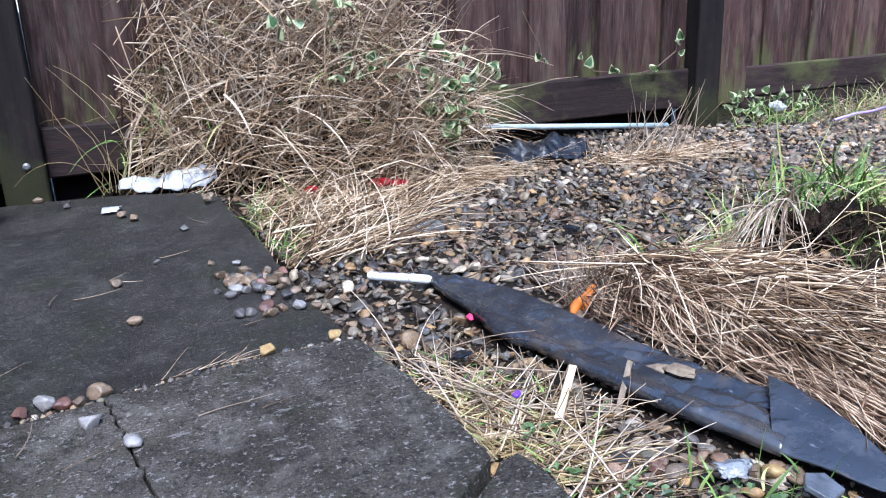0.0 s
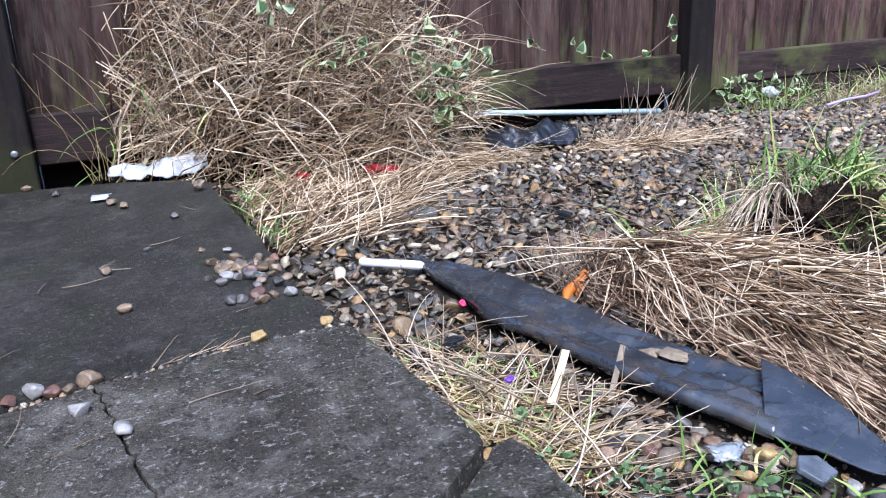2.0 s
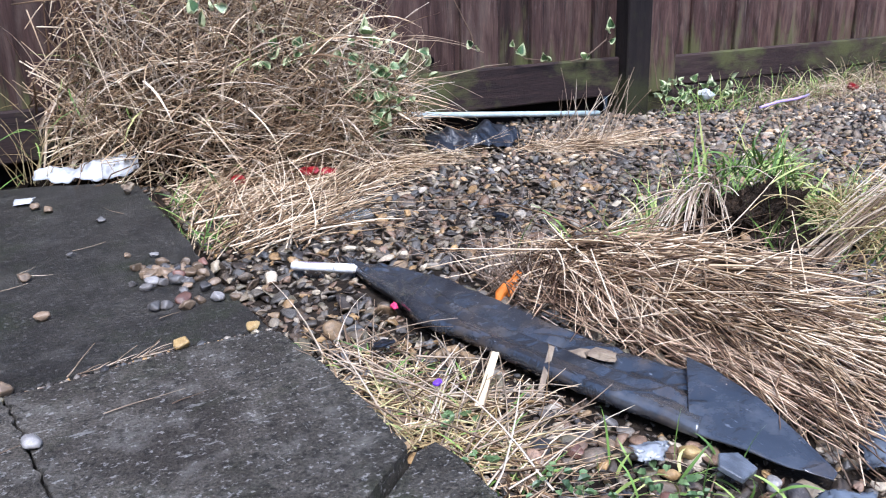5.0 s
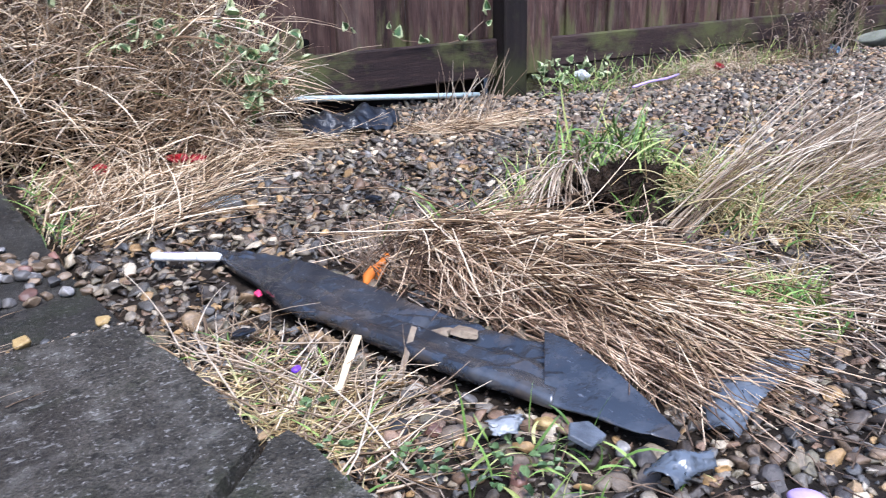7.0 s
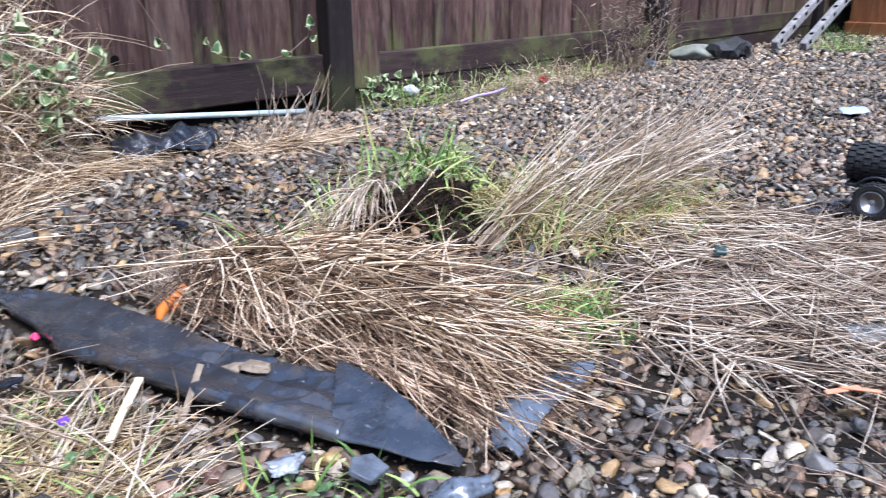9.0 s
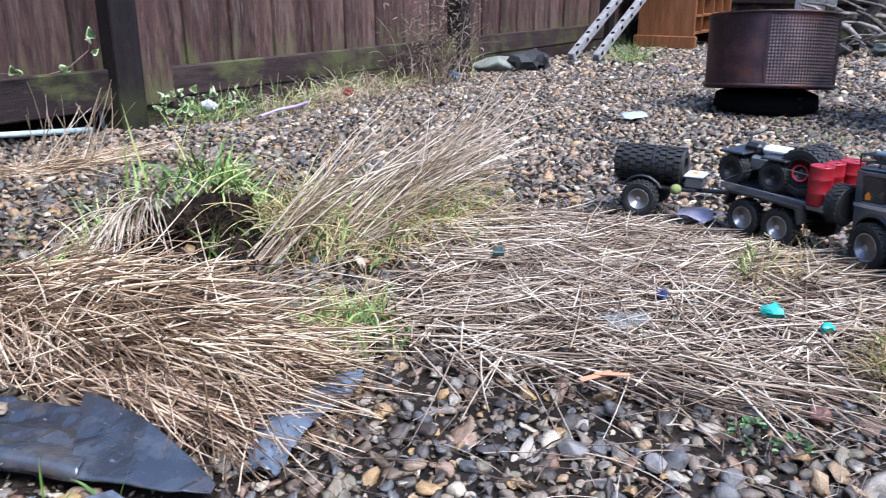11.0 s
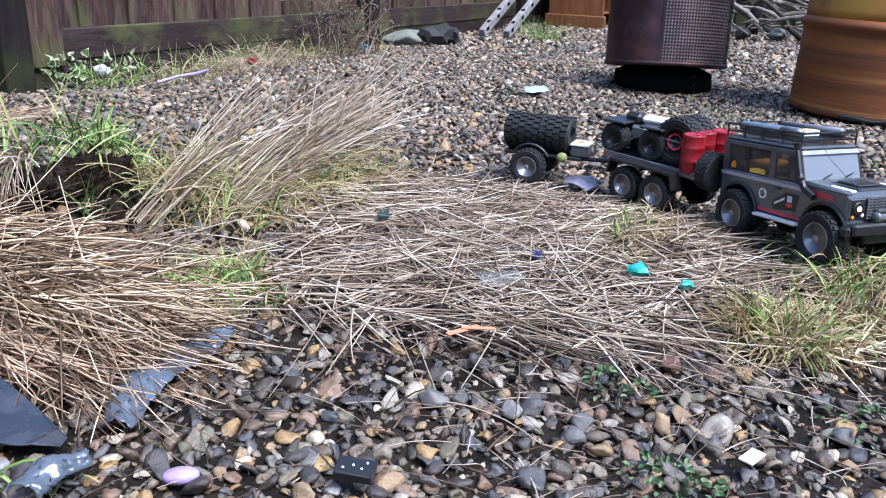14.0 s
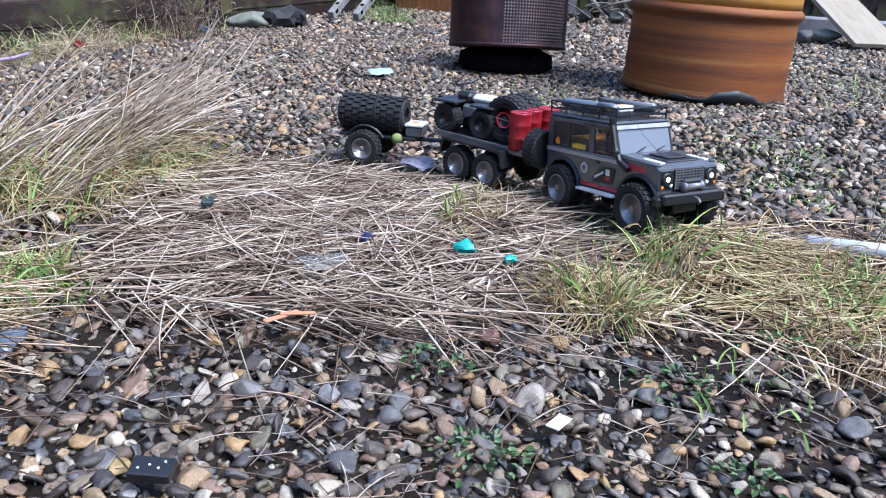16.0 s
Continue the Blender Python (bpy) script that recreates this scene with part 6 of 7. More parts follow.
# marker pen
pen = thing("marker_pen", pose(0.535, 1.526, 0.013, 0, 90, -40), "white marker pen with grey print on the gravel", "pen")
part("barrel", lathe([(0.0, -0.055), (0.006, -0.054), (0.0075, -0.05), (0.0075, 0.02), (0.007, 0.022)], 14), M["white"], pen, smooth=True)
part("cap", lathe([(0.0078, 0.02), (0.0082, 0.024), (0.0078, 0.052), (0.005, 0.058), (0.0, 0.059)], 14), M["white"], pen, smooth=True)
part("print", box(-0.0079, -0.0074, -0.002, 0.002, -0.035, 0.0), M["ink"], pen, "grey bar of print")
bm = tube([(0.708, 1.292, 0.014), (0.718, 1.302, 0.02), (0.733, 1.31, 0.026), (0.748, 1.314, 0.03), (0.756, 1.322, 0.024)], [0.004, 0.0085, 0.0075, 0.006, 0.003], 8)
tube([(0.733, 1.3, 0.014), (0.743, 1.304, 0.024), (0.752, 1.316, 0.032), (0.764, 1.326, 0.034), (0.772, 1.33, 0.028)], [0.003, 0.0065, 0.006, 0.0075, 0.004], 8, bm)
for v in bm.verts:
    v.co += Vector((0.005, -0.022, -0.011)) + 0.0016 * noise.noise_vector(v.co * 140)
tagged(part("cloth_scrap", bm, M["orange_cloth"], None, "twisted orange cloth scrap beside the straw", True), category="litter")
bit("cloth_strip", 1.125, 0.525, 0.018, 0.045, 0.007, 0.003, -30, M["pale_orange"], "pale orange fabric strip in the straw", 0.001, 6)
bit("cloth_strip", 1.135, 0.51, 0.02, 0.04, 0.006, 0.003, -62, M["pale_orange"], "second pale orange fabric strip in straw", 0.001, -5)
crumple("plastic_scrap", 0.571, 1.322, 0.004, 0.007, M["pink"], "bright pink plastic scrap under the membrane", 5, 0.7)
bit("plastic_scrap", 0.511, 1.068, 0.016, 0.012, 0.008, 0.006, 30, M["purple"], "small purple plastic piece in dry grass", 0.002)
o = part("plastic_scrap", lathe([(0, 0), (0.016, 0.0), (0.0185, 0.003), (0.0185, 0.006), (0.015, 0.009), (0, 0.0105)], 20), M["lilac"], None, "oval lilac plastic cap on gravel", True)
tagged(o, category="litter")
o.matrix_world = pose(0.771, 0.616, 0.001, 6, -5, -60) @ Matrix.Diagonal((0.85, 0.48, 0.9, 1))
stick = part("wooden_stick", box(-0.06, 0.06, -0.0048, 0.0048, 0, 0.002, 0.0008), M["pale_stick"], None, "pale flat wooden stick in dry grass")
tagged(stick, category="stick")
stick.matrix_world = pose(0.569, 1.055, 0.014, 6, -4, 50)
reed = part("reed_stem", box(-0.045, 0.045, -0.0035, 0.0035, 0, 0.0012, 0.0004), M["dead_leaf"], None, "dry tan reed stem propped against the membrane")
tagged(reed, category="reed")
reed.matrix_world = pose(0.632, 1.03, 0.016, 20, -18, 45)
o = part("slate_chip", prism([(-0.02, -0.012), (0.012, -0.018), (0.024, 0.004), (0.006, 0.018), (-0.016, 0.012)], 0, 0.006, 0.001), M["slate"], None, "blue-grey slate chip on the gravel")
tagged(o, category="stone")
o.matrix_world = pose(0.675, 0.785, 0.014, 12, 6, 30)
o = part("slate_tile", prism([(-0.05, -0.03), (0.03, -0.035), (0.055, 0.01), (0.02, 0.035), (-0.045, 0.025)], 0, 0.006, 0.001), M["slate"], None, "flat dark slate piece lying on gravel")
tagged(o, category="stone")
o.matrix_world = pose(1.87, 0.3, 0.012, 4, 3, 20)
crumple("dead_leaf", 0.716, 1.03, 0.015, 0.015, M["dead_leaf"], "curled brown dead leaf on the membrane", 6, 0.32)
crumple("dead_leaf", 0.7, 1.055, 0.012, 0.013, M["dead_leaf"], "pale brown dead leaf on the membrane", 7, 0.3)
crumple("dead_leaf", 0.317, 2.161, 0.031, 0.013, M["dead_leaf"], "dark curled dead leaf on the slab", 8, 0.9)
crumple("plastic_scrap", 0.555, 2.16, 0.02, 0.019, M["red_plastic"], "red plastic scrap under straw", 9, 0.6)
crumple("plastic_scrap", 0.72, 2.13, 0.02, 0.021, M["red_plastic"], "red plastic scrap in the straw", 10, 0.6)
crumple("plastic_scrap", 0.76, 2.13, 0.02, 0.019, M["red_plastic"], "second red plastic scrap in the straw", 11, 0.5)
crumple("plastic_scrap", 2.9, 2.33, 0.012, 0.022, M["red_plastic"], "faded red scrap by the fence grass", 12, 0.6)
crumple("plastic_scrap", 1.415, 0.395, 0.02, 0.012, M["teal"], "bright teal plastic scrap on straw", 13, 0.7)
crumple("plastic_scrap", 1.4, 0.325, 0.02, 0.010, M["teal"], "second bright teal plastic scrap on straw", 14, 0.6)
crumple("plastic_scrap", 1.405, 0.54, 0.018, 0.012, M["navy"], "small navy blue plastic scrap on straw", 15, 0.4)
bit("plastic_scrap", 1.43, 0.82, 0.026, 0.03, 0.018, 0.008, 30, plain("dark_green_plastic", (0.02, 0.05, 0.045), 0.3), "dark green plastic piece in the straw", 0.002)
bit("card_scrap", 1.037, 0.192, 0.012, 0.026, 0.014, 0.002, -20, M["white"], "small white card scrap on the gravel", 0.0006)
crumple("plastic_scrap", 2.25, 2.42, 0.02, 0.026, M["white_film"], "white plastic scrap in the ivy", 16, 0.8)
crumple("plastic_scrap", 0.93, 1.62, 0.012, 0.014, M["bag_black"], "small black plastic scrap on gravel", 17, 0.4)
crumple("plastic_scrap", 0.5, 1.2, 0.012, 0.012, M["bag_black"], "shiny black scrap at the slab edge", 18, 0.4)
block = thing("battery_holder", pose(0.842, 0.488, 0.008, 5, 3, -72) @ Matrix.Scale(0.8, 4), "small black plastic block with pale contacts on gravel", "litter")
part("case", box(-0.021, 0.021, -0.014, 0.014, 0, 0.012, 0.0015), M["blackp"], block)
for q in ((-0.012, -0.006), (-0.002, 0.0), (0.008, -0.004), (0.012, 0.006)):
    c = part("contact", lathe([(0.0014, 0), (0.0014, 0.001), (0, 0.0012)], 8), M["white"], block)
    c.matrix_basis = pose(q[0], q[1], 0.0121)
tape = part("plastic_strip", tube([(2.3, 2.22, 0.018), (2.42, 2.25, 0.022), (2.52, 2.265, 0.02), (2.61, 2.285, 0.024)], 0.005, 8), M["lilac"], None, "lilac plastic strip lying on the gravel", True)
tagged(tape, category="litter")
pipe = part("pipe", tube([(1.08, 2.45, 0.086), (1.3, 2.448, 0.066), (1.55, 2.446, 0.043), (1.81, 2.444, 0.02)], 0.0085, 12), M["pale_blue"], None, "pale blue plastic pipe lying along the fence", True)
tagged(pipe, category="pipe")
pole = thing("white_pole", pose(1.688, -0.15, 0.02, 0, 0, -86), "white plastic pole end lying in grass", "pole")
part("tube", lathe([(0.0, -0.07), (0.012, -0.07), (0.012, 0.045), (0.0135, 0.047), (0.0135, 0.062), (0.01, 0.066), (0, 0.066)], 18, axis="X"), M["white"], pole, smooth=True)

bag = thing("blue_bag", pose(-0.2, 2.2, 0.03), "dark blue bag with a pale flap beside the post", "bag")
bm = bmesh.new()
bmesh.ops.create_icosphere(bm, subdivisions=3, radius=1)
for v in bm.verts:
    k = 1 + 0.25 * noise.noise(v.co * 1.7) + 0.1 * noise.noise(v.co * 5)
    v.co = Vector((v.co.x * 0.09, v.co.y * 0.06, max(v.co.z, -0.8) * 0.14 + 0.112)) * 1.0 * k
part("sack", bm, M["blue_bag"], bag, smooth=True)
part("flap", prism([(0, 0), (0.035, 0.02), (0.03, 0.06), (0.0, 0.075)], 0, 0.003, 0.001, m=pose(0.068, -0.05, 0.13, 75, 0, 20)), plain("pale_blue_flap", (0.25, 0.35, 0.6), 0.5), bag)

# ---- far end of the yard ----
barrel = thing("oil_barrel", pose(3.395, 0.105, 0.0, 1.5, 0, 30), "rust-orange steel oil barrel standing on gravel", "barrel")
prof = [(0.0, 0.004), (0.262, 0.004), (0.274, 0.0), (0.279, 0.008), (0.274, 0.02)]
for z in np.linspace(0.03, 0.24, 8):
    prof.append((0.2735 + 0.0018 * math.sin(z * 95), float(z)))
prof += [(0.274, 0.256), (0.284, 0.268), (0.287, 0.276), (0.284, 0.284), (0.274, 0.296)]
part("lower_shell", lathe(prof, 64), M["rust"], barrel, smooth=True)
# thin dark plate in place of the corroded hole at the foot
bm = bmesh.new()
rows = []
for k in range(41):
    a = -22 + 2 * k
    top = max(0.012 + 0.003 * math.sin(k * 0.5), 0.042 * math.sqrt(max(0, 1 - ((a - 22) / 18) ** 2)) + 0.002 * math.sin(k * 0.9))
    c, q = math.cos(math.radians(150 + a)), math.sin(math.radians(150 + a))
    rows.append([bm.verts.new((0.2805 * c, 0.2805 * q, z)) for z in (0.0, top * 0.6, top)])
for u, v in zip(rows, rows[1:]):
    for k in range(2):
        bm.faces.new((u[k], v[k], v[k + 1], u[k + 1]))
hole_plate = part("tar_patch", bm, surface("hole_black", [(0.3, (0.007, 0.009, 0.01)), (0.7, (0.018, 0.025, 0.028))], scale=22, rough=(0.4, 0.7), bump=0.2, bscale=120), barrel, "blue-black plate standing in for a corroded hole", True)
hole_plate.modifiers.new("thickness", "SOLIDIFY").thickness = 0.004
prof = [(0.274, 0.296)] + [(0.2735 + 0.001 * math.sin(z * 60), float(z)) for z in np.linspace(0.32, 0.55, 6)] + [(0.284, 0.572), (0.287, 0.58), (0.284, 0.588), (0.274, 0.6), (0.273, 0.85), (0.279, 0.862), (0.279, 0.875), (0.268, 0.875), (0.266, 0.82), (0, 0.82)]
part("upper_shell", lathe(prof, 64), M["rust_yellow"], barrel, "yellow-orange rusted upper half", smooth=True)

# perforated drum of a washing machine
drum = thing("washing_machine_drum", pose(3.52, 0.845, 0.075, 0, 7, 22), "burnt perforated steel drum raised on a dark base", "fire drum")
R, HH, N, K = 0.224, 0.262, 132, 21
bm = bmesh.new()
prof = [(0.0, 0.01), (0.19, 0.006), (0.216, 0.0), (0.227, 0.004), (0.228, 0.012), (0.2225, 0.018)]
lathe(prof, 64, bm=bm)
lathe([(R - 0.002, HH - 0.012), (0.229, HH - 0.006), (0.229, HH), (R - 0.012, HH), (R - 0.012, HH - 0.01)], 64, bm=bm)
part("rim", bm, M["drum"], drum, smooth=True)
bm = bmesh.new()
z0, z1 = 0.016, HH - 0.01
for i in range(N):
    a0, a1 = 2 * math.pi * i / N, 2 * math.pi * (i + 1) / N
    panel = ((360.0 * i / N - 164) % 180) >= 96
    if panel:
        vs = [bm.verts.new((R * math.cos(a), R * math.sin(a), z)) for a, z in ((a0, z0), (a1, z0), (a1, z1), (a0, z1))]
        bm.faces.new(vs)
        continue
    for k in range(K):
        za, zb = z0 + (z1 - z0) * k / K, z0 + (z1 - z0) * (k + 1) / K
        out = [bm.verts.new((R * math.cos(a), R * math.sin(a), z)) for a, z in ((a0, za), (a1, za), (a1, zb), (a0, zb))]
        am, zm, da, dz = (a0 + a1) / 2, (za + zb) / 2, (a1 - a0) * 0.4, (zb - za) * 0.4
        inn = [bm.verts.new((R * math.cos(a), R * math.sin(a), z)) for a, z in ((am, zm - dz), (am + da, zm), (am, zm + dz), (am - da, zm))]
        order = [(out[0], out[1], inn[1], inn[0]), (out[1], out[2], inn[2], inn[1]), (out[2], out[3], inn[3], inn[2]), (out[3], out[0], inn[0], inn[3])]
        for q in order:
            bm.faces.new(q)
bmesh.ops.remove_doubles(bm, verts=bm.verts, dist=1e-5)
shell = part("perforated_shell", bm, M["drum"], drum, "burnt steel wall with rows of holes")
# pale lining: the glints in the holes come from its colour
part("lining", lathe([(R - 0.012, 0.02), (R - 0.012, HH - 0.015)], 48), surface("inner_glint", [(0.3, (0.3, 0.26, 0.24)), (0.7, (0.7, 0.64, 0.6))], scale=20, rough=(0.4, 0.7)), drum, "pale lining standing in for light seen through the holes")
seam = bmesh.new()
for k in range(22):
    z = 0.03 + k * 0.0105
    cyl((R - 0.001, 0, z), (R + 0.003, 0, z), 0.0032, 8, seam)
sm = part("rivet_seam", seam, M["drum"], drum, "seam of small rivets")
sm.matrix_basis = pose(0, 0, 0, 0, 0, 165)
tagged(sm, kind="stuff")
# base made wide and black so that it also gives the drum's shadow
base = thing("drum_base", pose(3.53, 0.85, 0.0, 0, 0, 20), "black round base filling the shaded gap under the drum", "base")
part("pulley", lathe([(0.0, 0.0), (0.17, 0.0), (0.185, 0.01), (0.18, 0.055), (0.14, 0.072), (0, 0.072)], 28), M["void"], base, smooth=True)
part("foot", lathe([(0.0, 0.0), (0.028, 0.0), (0.03, 0.03), (0.022, 0.06), (0, 0.062)], 14, m=pose(-0.13, -0.08, 0)), M["drum"], base, smooth=True)

# old ladder stiles
def stile(dx, dy, label):
    st = thing("ladder_stile", pose(4.98 + dx, 2.28 + dy, 0.0, 0, -27.5, -3), label, "ladder")
    bm = box(0, 1.5, -0.02, 0.02, -0.001, 0.05, 0.004)
    part("rail", bm, M["grey_wood"], st)
    for k in range(9):
        # sockets and notches are black plates in place of shaded hollows
        s = part("socket", lathe([(0.0135, 0), (0.0135, 0.0015), (0, 0.0015)], 10), M["void"], st, "black disc for the shade in a rung socket")
        s.matrix_basis = pose(0.1 + 0.15 * k, -0.004, 0.0502, 0, 0, 0)
        c = part("notch", box(-0.015, 0.015, -0.0212, -0.0195, 0.018, 0.04, 0.0004), M["void"], st, "black plate for the shade in an edge notch")
        c.matrix_basis = pose(0.05 + 0.15 * k, 0, 0)


stile(0.0, 0.0, "weathered grey wooden ladder stile leaning on a cabinet")
stile(0.03, -0.15, "second weathered grey ladder stile leaning on a cabinet")

cab = thing("wooden_cabinet", pose(6.3, 1.93, 0.0), "old orange-brown pine cabinet with open shelves outdoors", "cabinet")
part("end_panel", box(0, 0.03, 0.0, 0.42, 0.06, 0.95, 0.004), M["orange_wood"], cab)
part("plinth", box(-0.02, 0.03, -0.02, 0.44, 0, 0.09, 0.006), M["orange_wood"], cab)
part("far_panel", box(0.95, 0.98, 0.0, 0.42, 0, 0.95, 0.004), M["orange_wood"], cab)
# near-black back panel carries the shade inside the shelves
part("back_panel", box(0.03, 0.95, 0.4, 0.42, 0, 0.95, 0.002), M["void"], cab)
part("top", box(-0.02, 1.0, -0.02, 0.43, 0.95, 0.975, 0.004), M["orange_wood"], cab)
for z in (0.1, 0.22, 0.36, 0.6):
    part("shelf", box(0.03, 0.95, 0.01, 0.4, z, z + 0.018, 0.002), M["orange_wood"], cab)
for x in (0.2, 0.48, 0.72):
    part("divider", box(x, x + 0.02, 0.005, 0.4, 0.12, 0.36, 0.002), M["orange_wood"], cab)

lump = crumple("coal_lump", 4.3, 2.24, 0.0, 0.075, M["coal"], "broken black lump beside the fence foot", 21, 0.75)
lump2 = crumple("coal_lump", 4.4, 2.2, 0.0, 0.055, M["coal"], "smaller broken black lump on gravel", 22, 0.8)
o = rock("stone_block", 4.2, 2.38, -0.005, 0.085, M["mossy_stone"], "pale mossy stone block against the post", "stone", 7, 0.5, 1.5)
crumple("plastic_scrap", 3.75, 2.36, 0.005, 0.03, plain("blue_scrap", (0.08, 0.14, 0.2), 0.4), "faded blue scrap by the fence", 23, 0.6)

# branch and rubble pile
rb = random.Random(77)
for i in range(34):
    x, y = rb.uniform(6.25, 6.9), rb.uniform(0.35, 1.25)
    a, L = rb.uniform(-1.2, 1.2) + 1.57, rb.uniform(0.3, 0.8)
    z0, z1 = rb.uniform(0.01, 0.22), rb.uniform(0.02, 0.4)
    pts = []
    for k in range(6):
        t = k / 5
        pts.append((x + math.cos(a) * L * (t - 0.5) + rb.uniform(-.02, .02), y + math.sin(a) * L * (t - 0.5) + rb.uniform(-.02, .02), z0 + (z1 - z0) * t + 0.04 * math.sin(3 * t)))
    r0 = rb.uniform(0.006, 0.022)
    o = part("branch", tube(pts, [r0 * (1 - 0.1 * k) for k in range(6)], 7), M["bark"], None, "bare grey-brown cut branch on the brush pile", True)
    tagged(o, category="branch", group="brush pile branches")
for i, (x, y, s) in enumerate([(6.3, 0.95, .06), (6.4, 0.75, .07), (6.5, 1.1, .05), (6.35, 0.5, .05), (5.9, -0.45, .06), (6.0, -0.6, .07), (6.05, -0.3, .05), (5.85, -0.3, .04), (6.1, 0.0, .06)]):
    rock("rubble", x, y, 0.0, s, M["mossy_stone"] if i % 2 else M["peb_grey"], "rough rubble stone by the brush pile", "stone", 120 + i, 0.7)
tw = part("tree_limb", tube([(6.75, 0.95, 0.0), (6.65, 0.92, 0.18), (6.6, 0.8, 0.33), (6.62, 0.95, 0.55), (6.7, 1.1, 0.9)], [0.05, 0.045, 0.04, 0.035, 0.03], 9), M["bark"], None, "thick bent grey limb standing in the brush pile", True)
tagged(tw, category="branch")
bd = thing("grey_boards", pose(6.85, 1.3, 0.0, 0, 0, 96), "weathered grey boards standing upright by the cabinet", "boards")
for k in range(4):
    part("board", box(-0.2 + k * 0.07, -0.135 + k * 0.07, 0, 0.02, 0, 1.0, 0.003), M["grey_wood"], bd)
plank = part("plank", box(0, 1.35, 0, 0.31, -0.026, 0, 0.002), M["pale_plank"], None, "pale new timber plank leaning on dark crates")
tagged(plank, category="plank")
wide = Vector((0.453, -0.891, 0.0)).normalized()
up = Vector((0.813, 0.413, 0.411)).normalized()
plank.matrix_world = Matrix.Translation((5.699, -0.715, 0.012)) @ Matrix((up, wide, up.cross(wide))).transposed().to_4x4()
crate = thing("dark_crate", pose(6.74, 0.03, 0.0, 0, 0, 4), "black slatted crate propping the plank", "crate")
for k in range(5):
    part("slat", box(-0.02, 0.0, -0.3, 0.3, 0.02 + 0.1 * k, 0.1 + 0.1 * k, 0.004), M["post"], crate)
    part("slat", box(0.4, 0.42, -0.3, 0.3, 0.02 + 0.1 * k, 0.1 + 0.1 * k, 0.004), M["post"], crate)
for y in (-0.3, 0.28):
    part("corner_post", box(0.0, 0.4, y, y + 0.02, 0.0, 0.5, 0.003), M["post"], crate)
kerb = part("concrete_kerb", box(6.6, 6.75, -2.4, -0.3, -0.05, 0.12, 0.012), surface("pale_concrete", [(0.3, (0.2, 0.2, 0.21)), (0.7, (0.36, 0.36, 0.38))], scale=8, rough=(0.6, 0.9), bump=0.2, bscale=120), None, "pale concrete kerb at the far edge of the gravel")
tagged(kerb, category="kerb", kind="structure")


# ---- the model convoy ----
def wheel_meshes(R, W, rim_mat, name):
    """Tyre with lugs, and a dished rim with a ring of black discs for the shade in its holes; the axle lies along Y."""
    bm = lathe([(R * 0.6, -W * 0.42), (R * 0.72, -W * 0.5), (R * 0.9, -W * 0.5), (R * 0.96, -W * 0.4), (R * 0.965, W * 0.4), (R * 0.9, W * 0.5), (R * 0.72, W * 0.5), (R * 0.6, W * 0.42)], 28, axis="Y")
    for k in range(24):
        for s in (-1, 1):
            a = 2 * math.pi * (k + (0.5 if s > 0 else 0)) / 24
            box(-R * 0.075, R * 0.075, s * W * 0.06, s * W * 0.46, R * 0.93, R * 1.0, 0, bm, Euler((0, a, 0)).to_matrix().to_4x4() @ Euler((0, 0, s * 0.3)).to_matrix().to_4x4())
    tyre = mesh_of(bm, M["tyre"], "wheel")
    bm = lathe([(R * 0.61, -W * 0.44), (R * 0.56, -W * 0.46), (R * 0.52, -W * 0.4), (R * 0.48, -W * 0.2), (R * 0.3, -W * 0.28), (R * 0.2, -W * 0.3), (R * 0.18, -W * 0.42), (R * 0.1, -W * 0.46), (0, -W * 0.46)], 28, axis="Y")
    rim = mesh_of(bm, rim_mat, "rim")
    rim.polygons.foreach_set("use_smooth", [True] * len(rim.polygons))
    bm = bmesh.new()
    for k in range(10):
        a = 2 * math.pi * k / 10
        c = Vector((R * 0.39 * math.cos(a), -W * 0.235, R * 0.39 * math.sin(a)))
        cyl(c, c + Vector((0, -W * 0.04, 0)), R * 0.075, 8, bm)
    holes = mesh_of(bm, M["void"], "rim_holes")
    return tyre, rim, holes


def put_wheel(meshes, parent, m):
    o = new("wheel", meshes[0])
    o.parent, o.matrix_basis = parent, m
    for nm, me in (("rim", meshes[1]), ("rim_holes", meshes[2])):
        c = new(nm, me)
        c.parent = o
    return o


FLIP = pose(0, 0, 0, 0, 0, 180)
truck_wheel = wheel_meshes(0.0415, 0.031, M["rim_dark"], "wheel")
small_wheel = wheel_meshes(0.035, 0.026, M["rim_dark"], "wheel")
trail_wheel = wheel_meshes(0.034, 0.025, M["rim_dark"], "wheel")
red_wheel = wheel_meshes(0.043, 0.034, M["blackp"], "wheel")
XZ = pose(0, 0, 0, 90)


def arc(cx, cz, r, a0, a1, k):
    return [(cx + r * math.cos(radians(a0 + (a1 - a0) * i / k)), cz + r * math.sin(radians(a0 + (a1 - a0) * i / k))) for i in range(k + 1)]


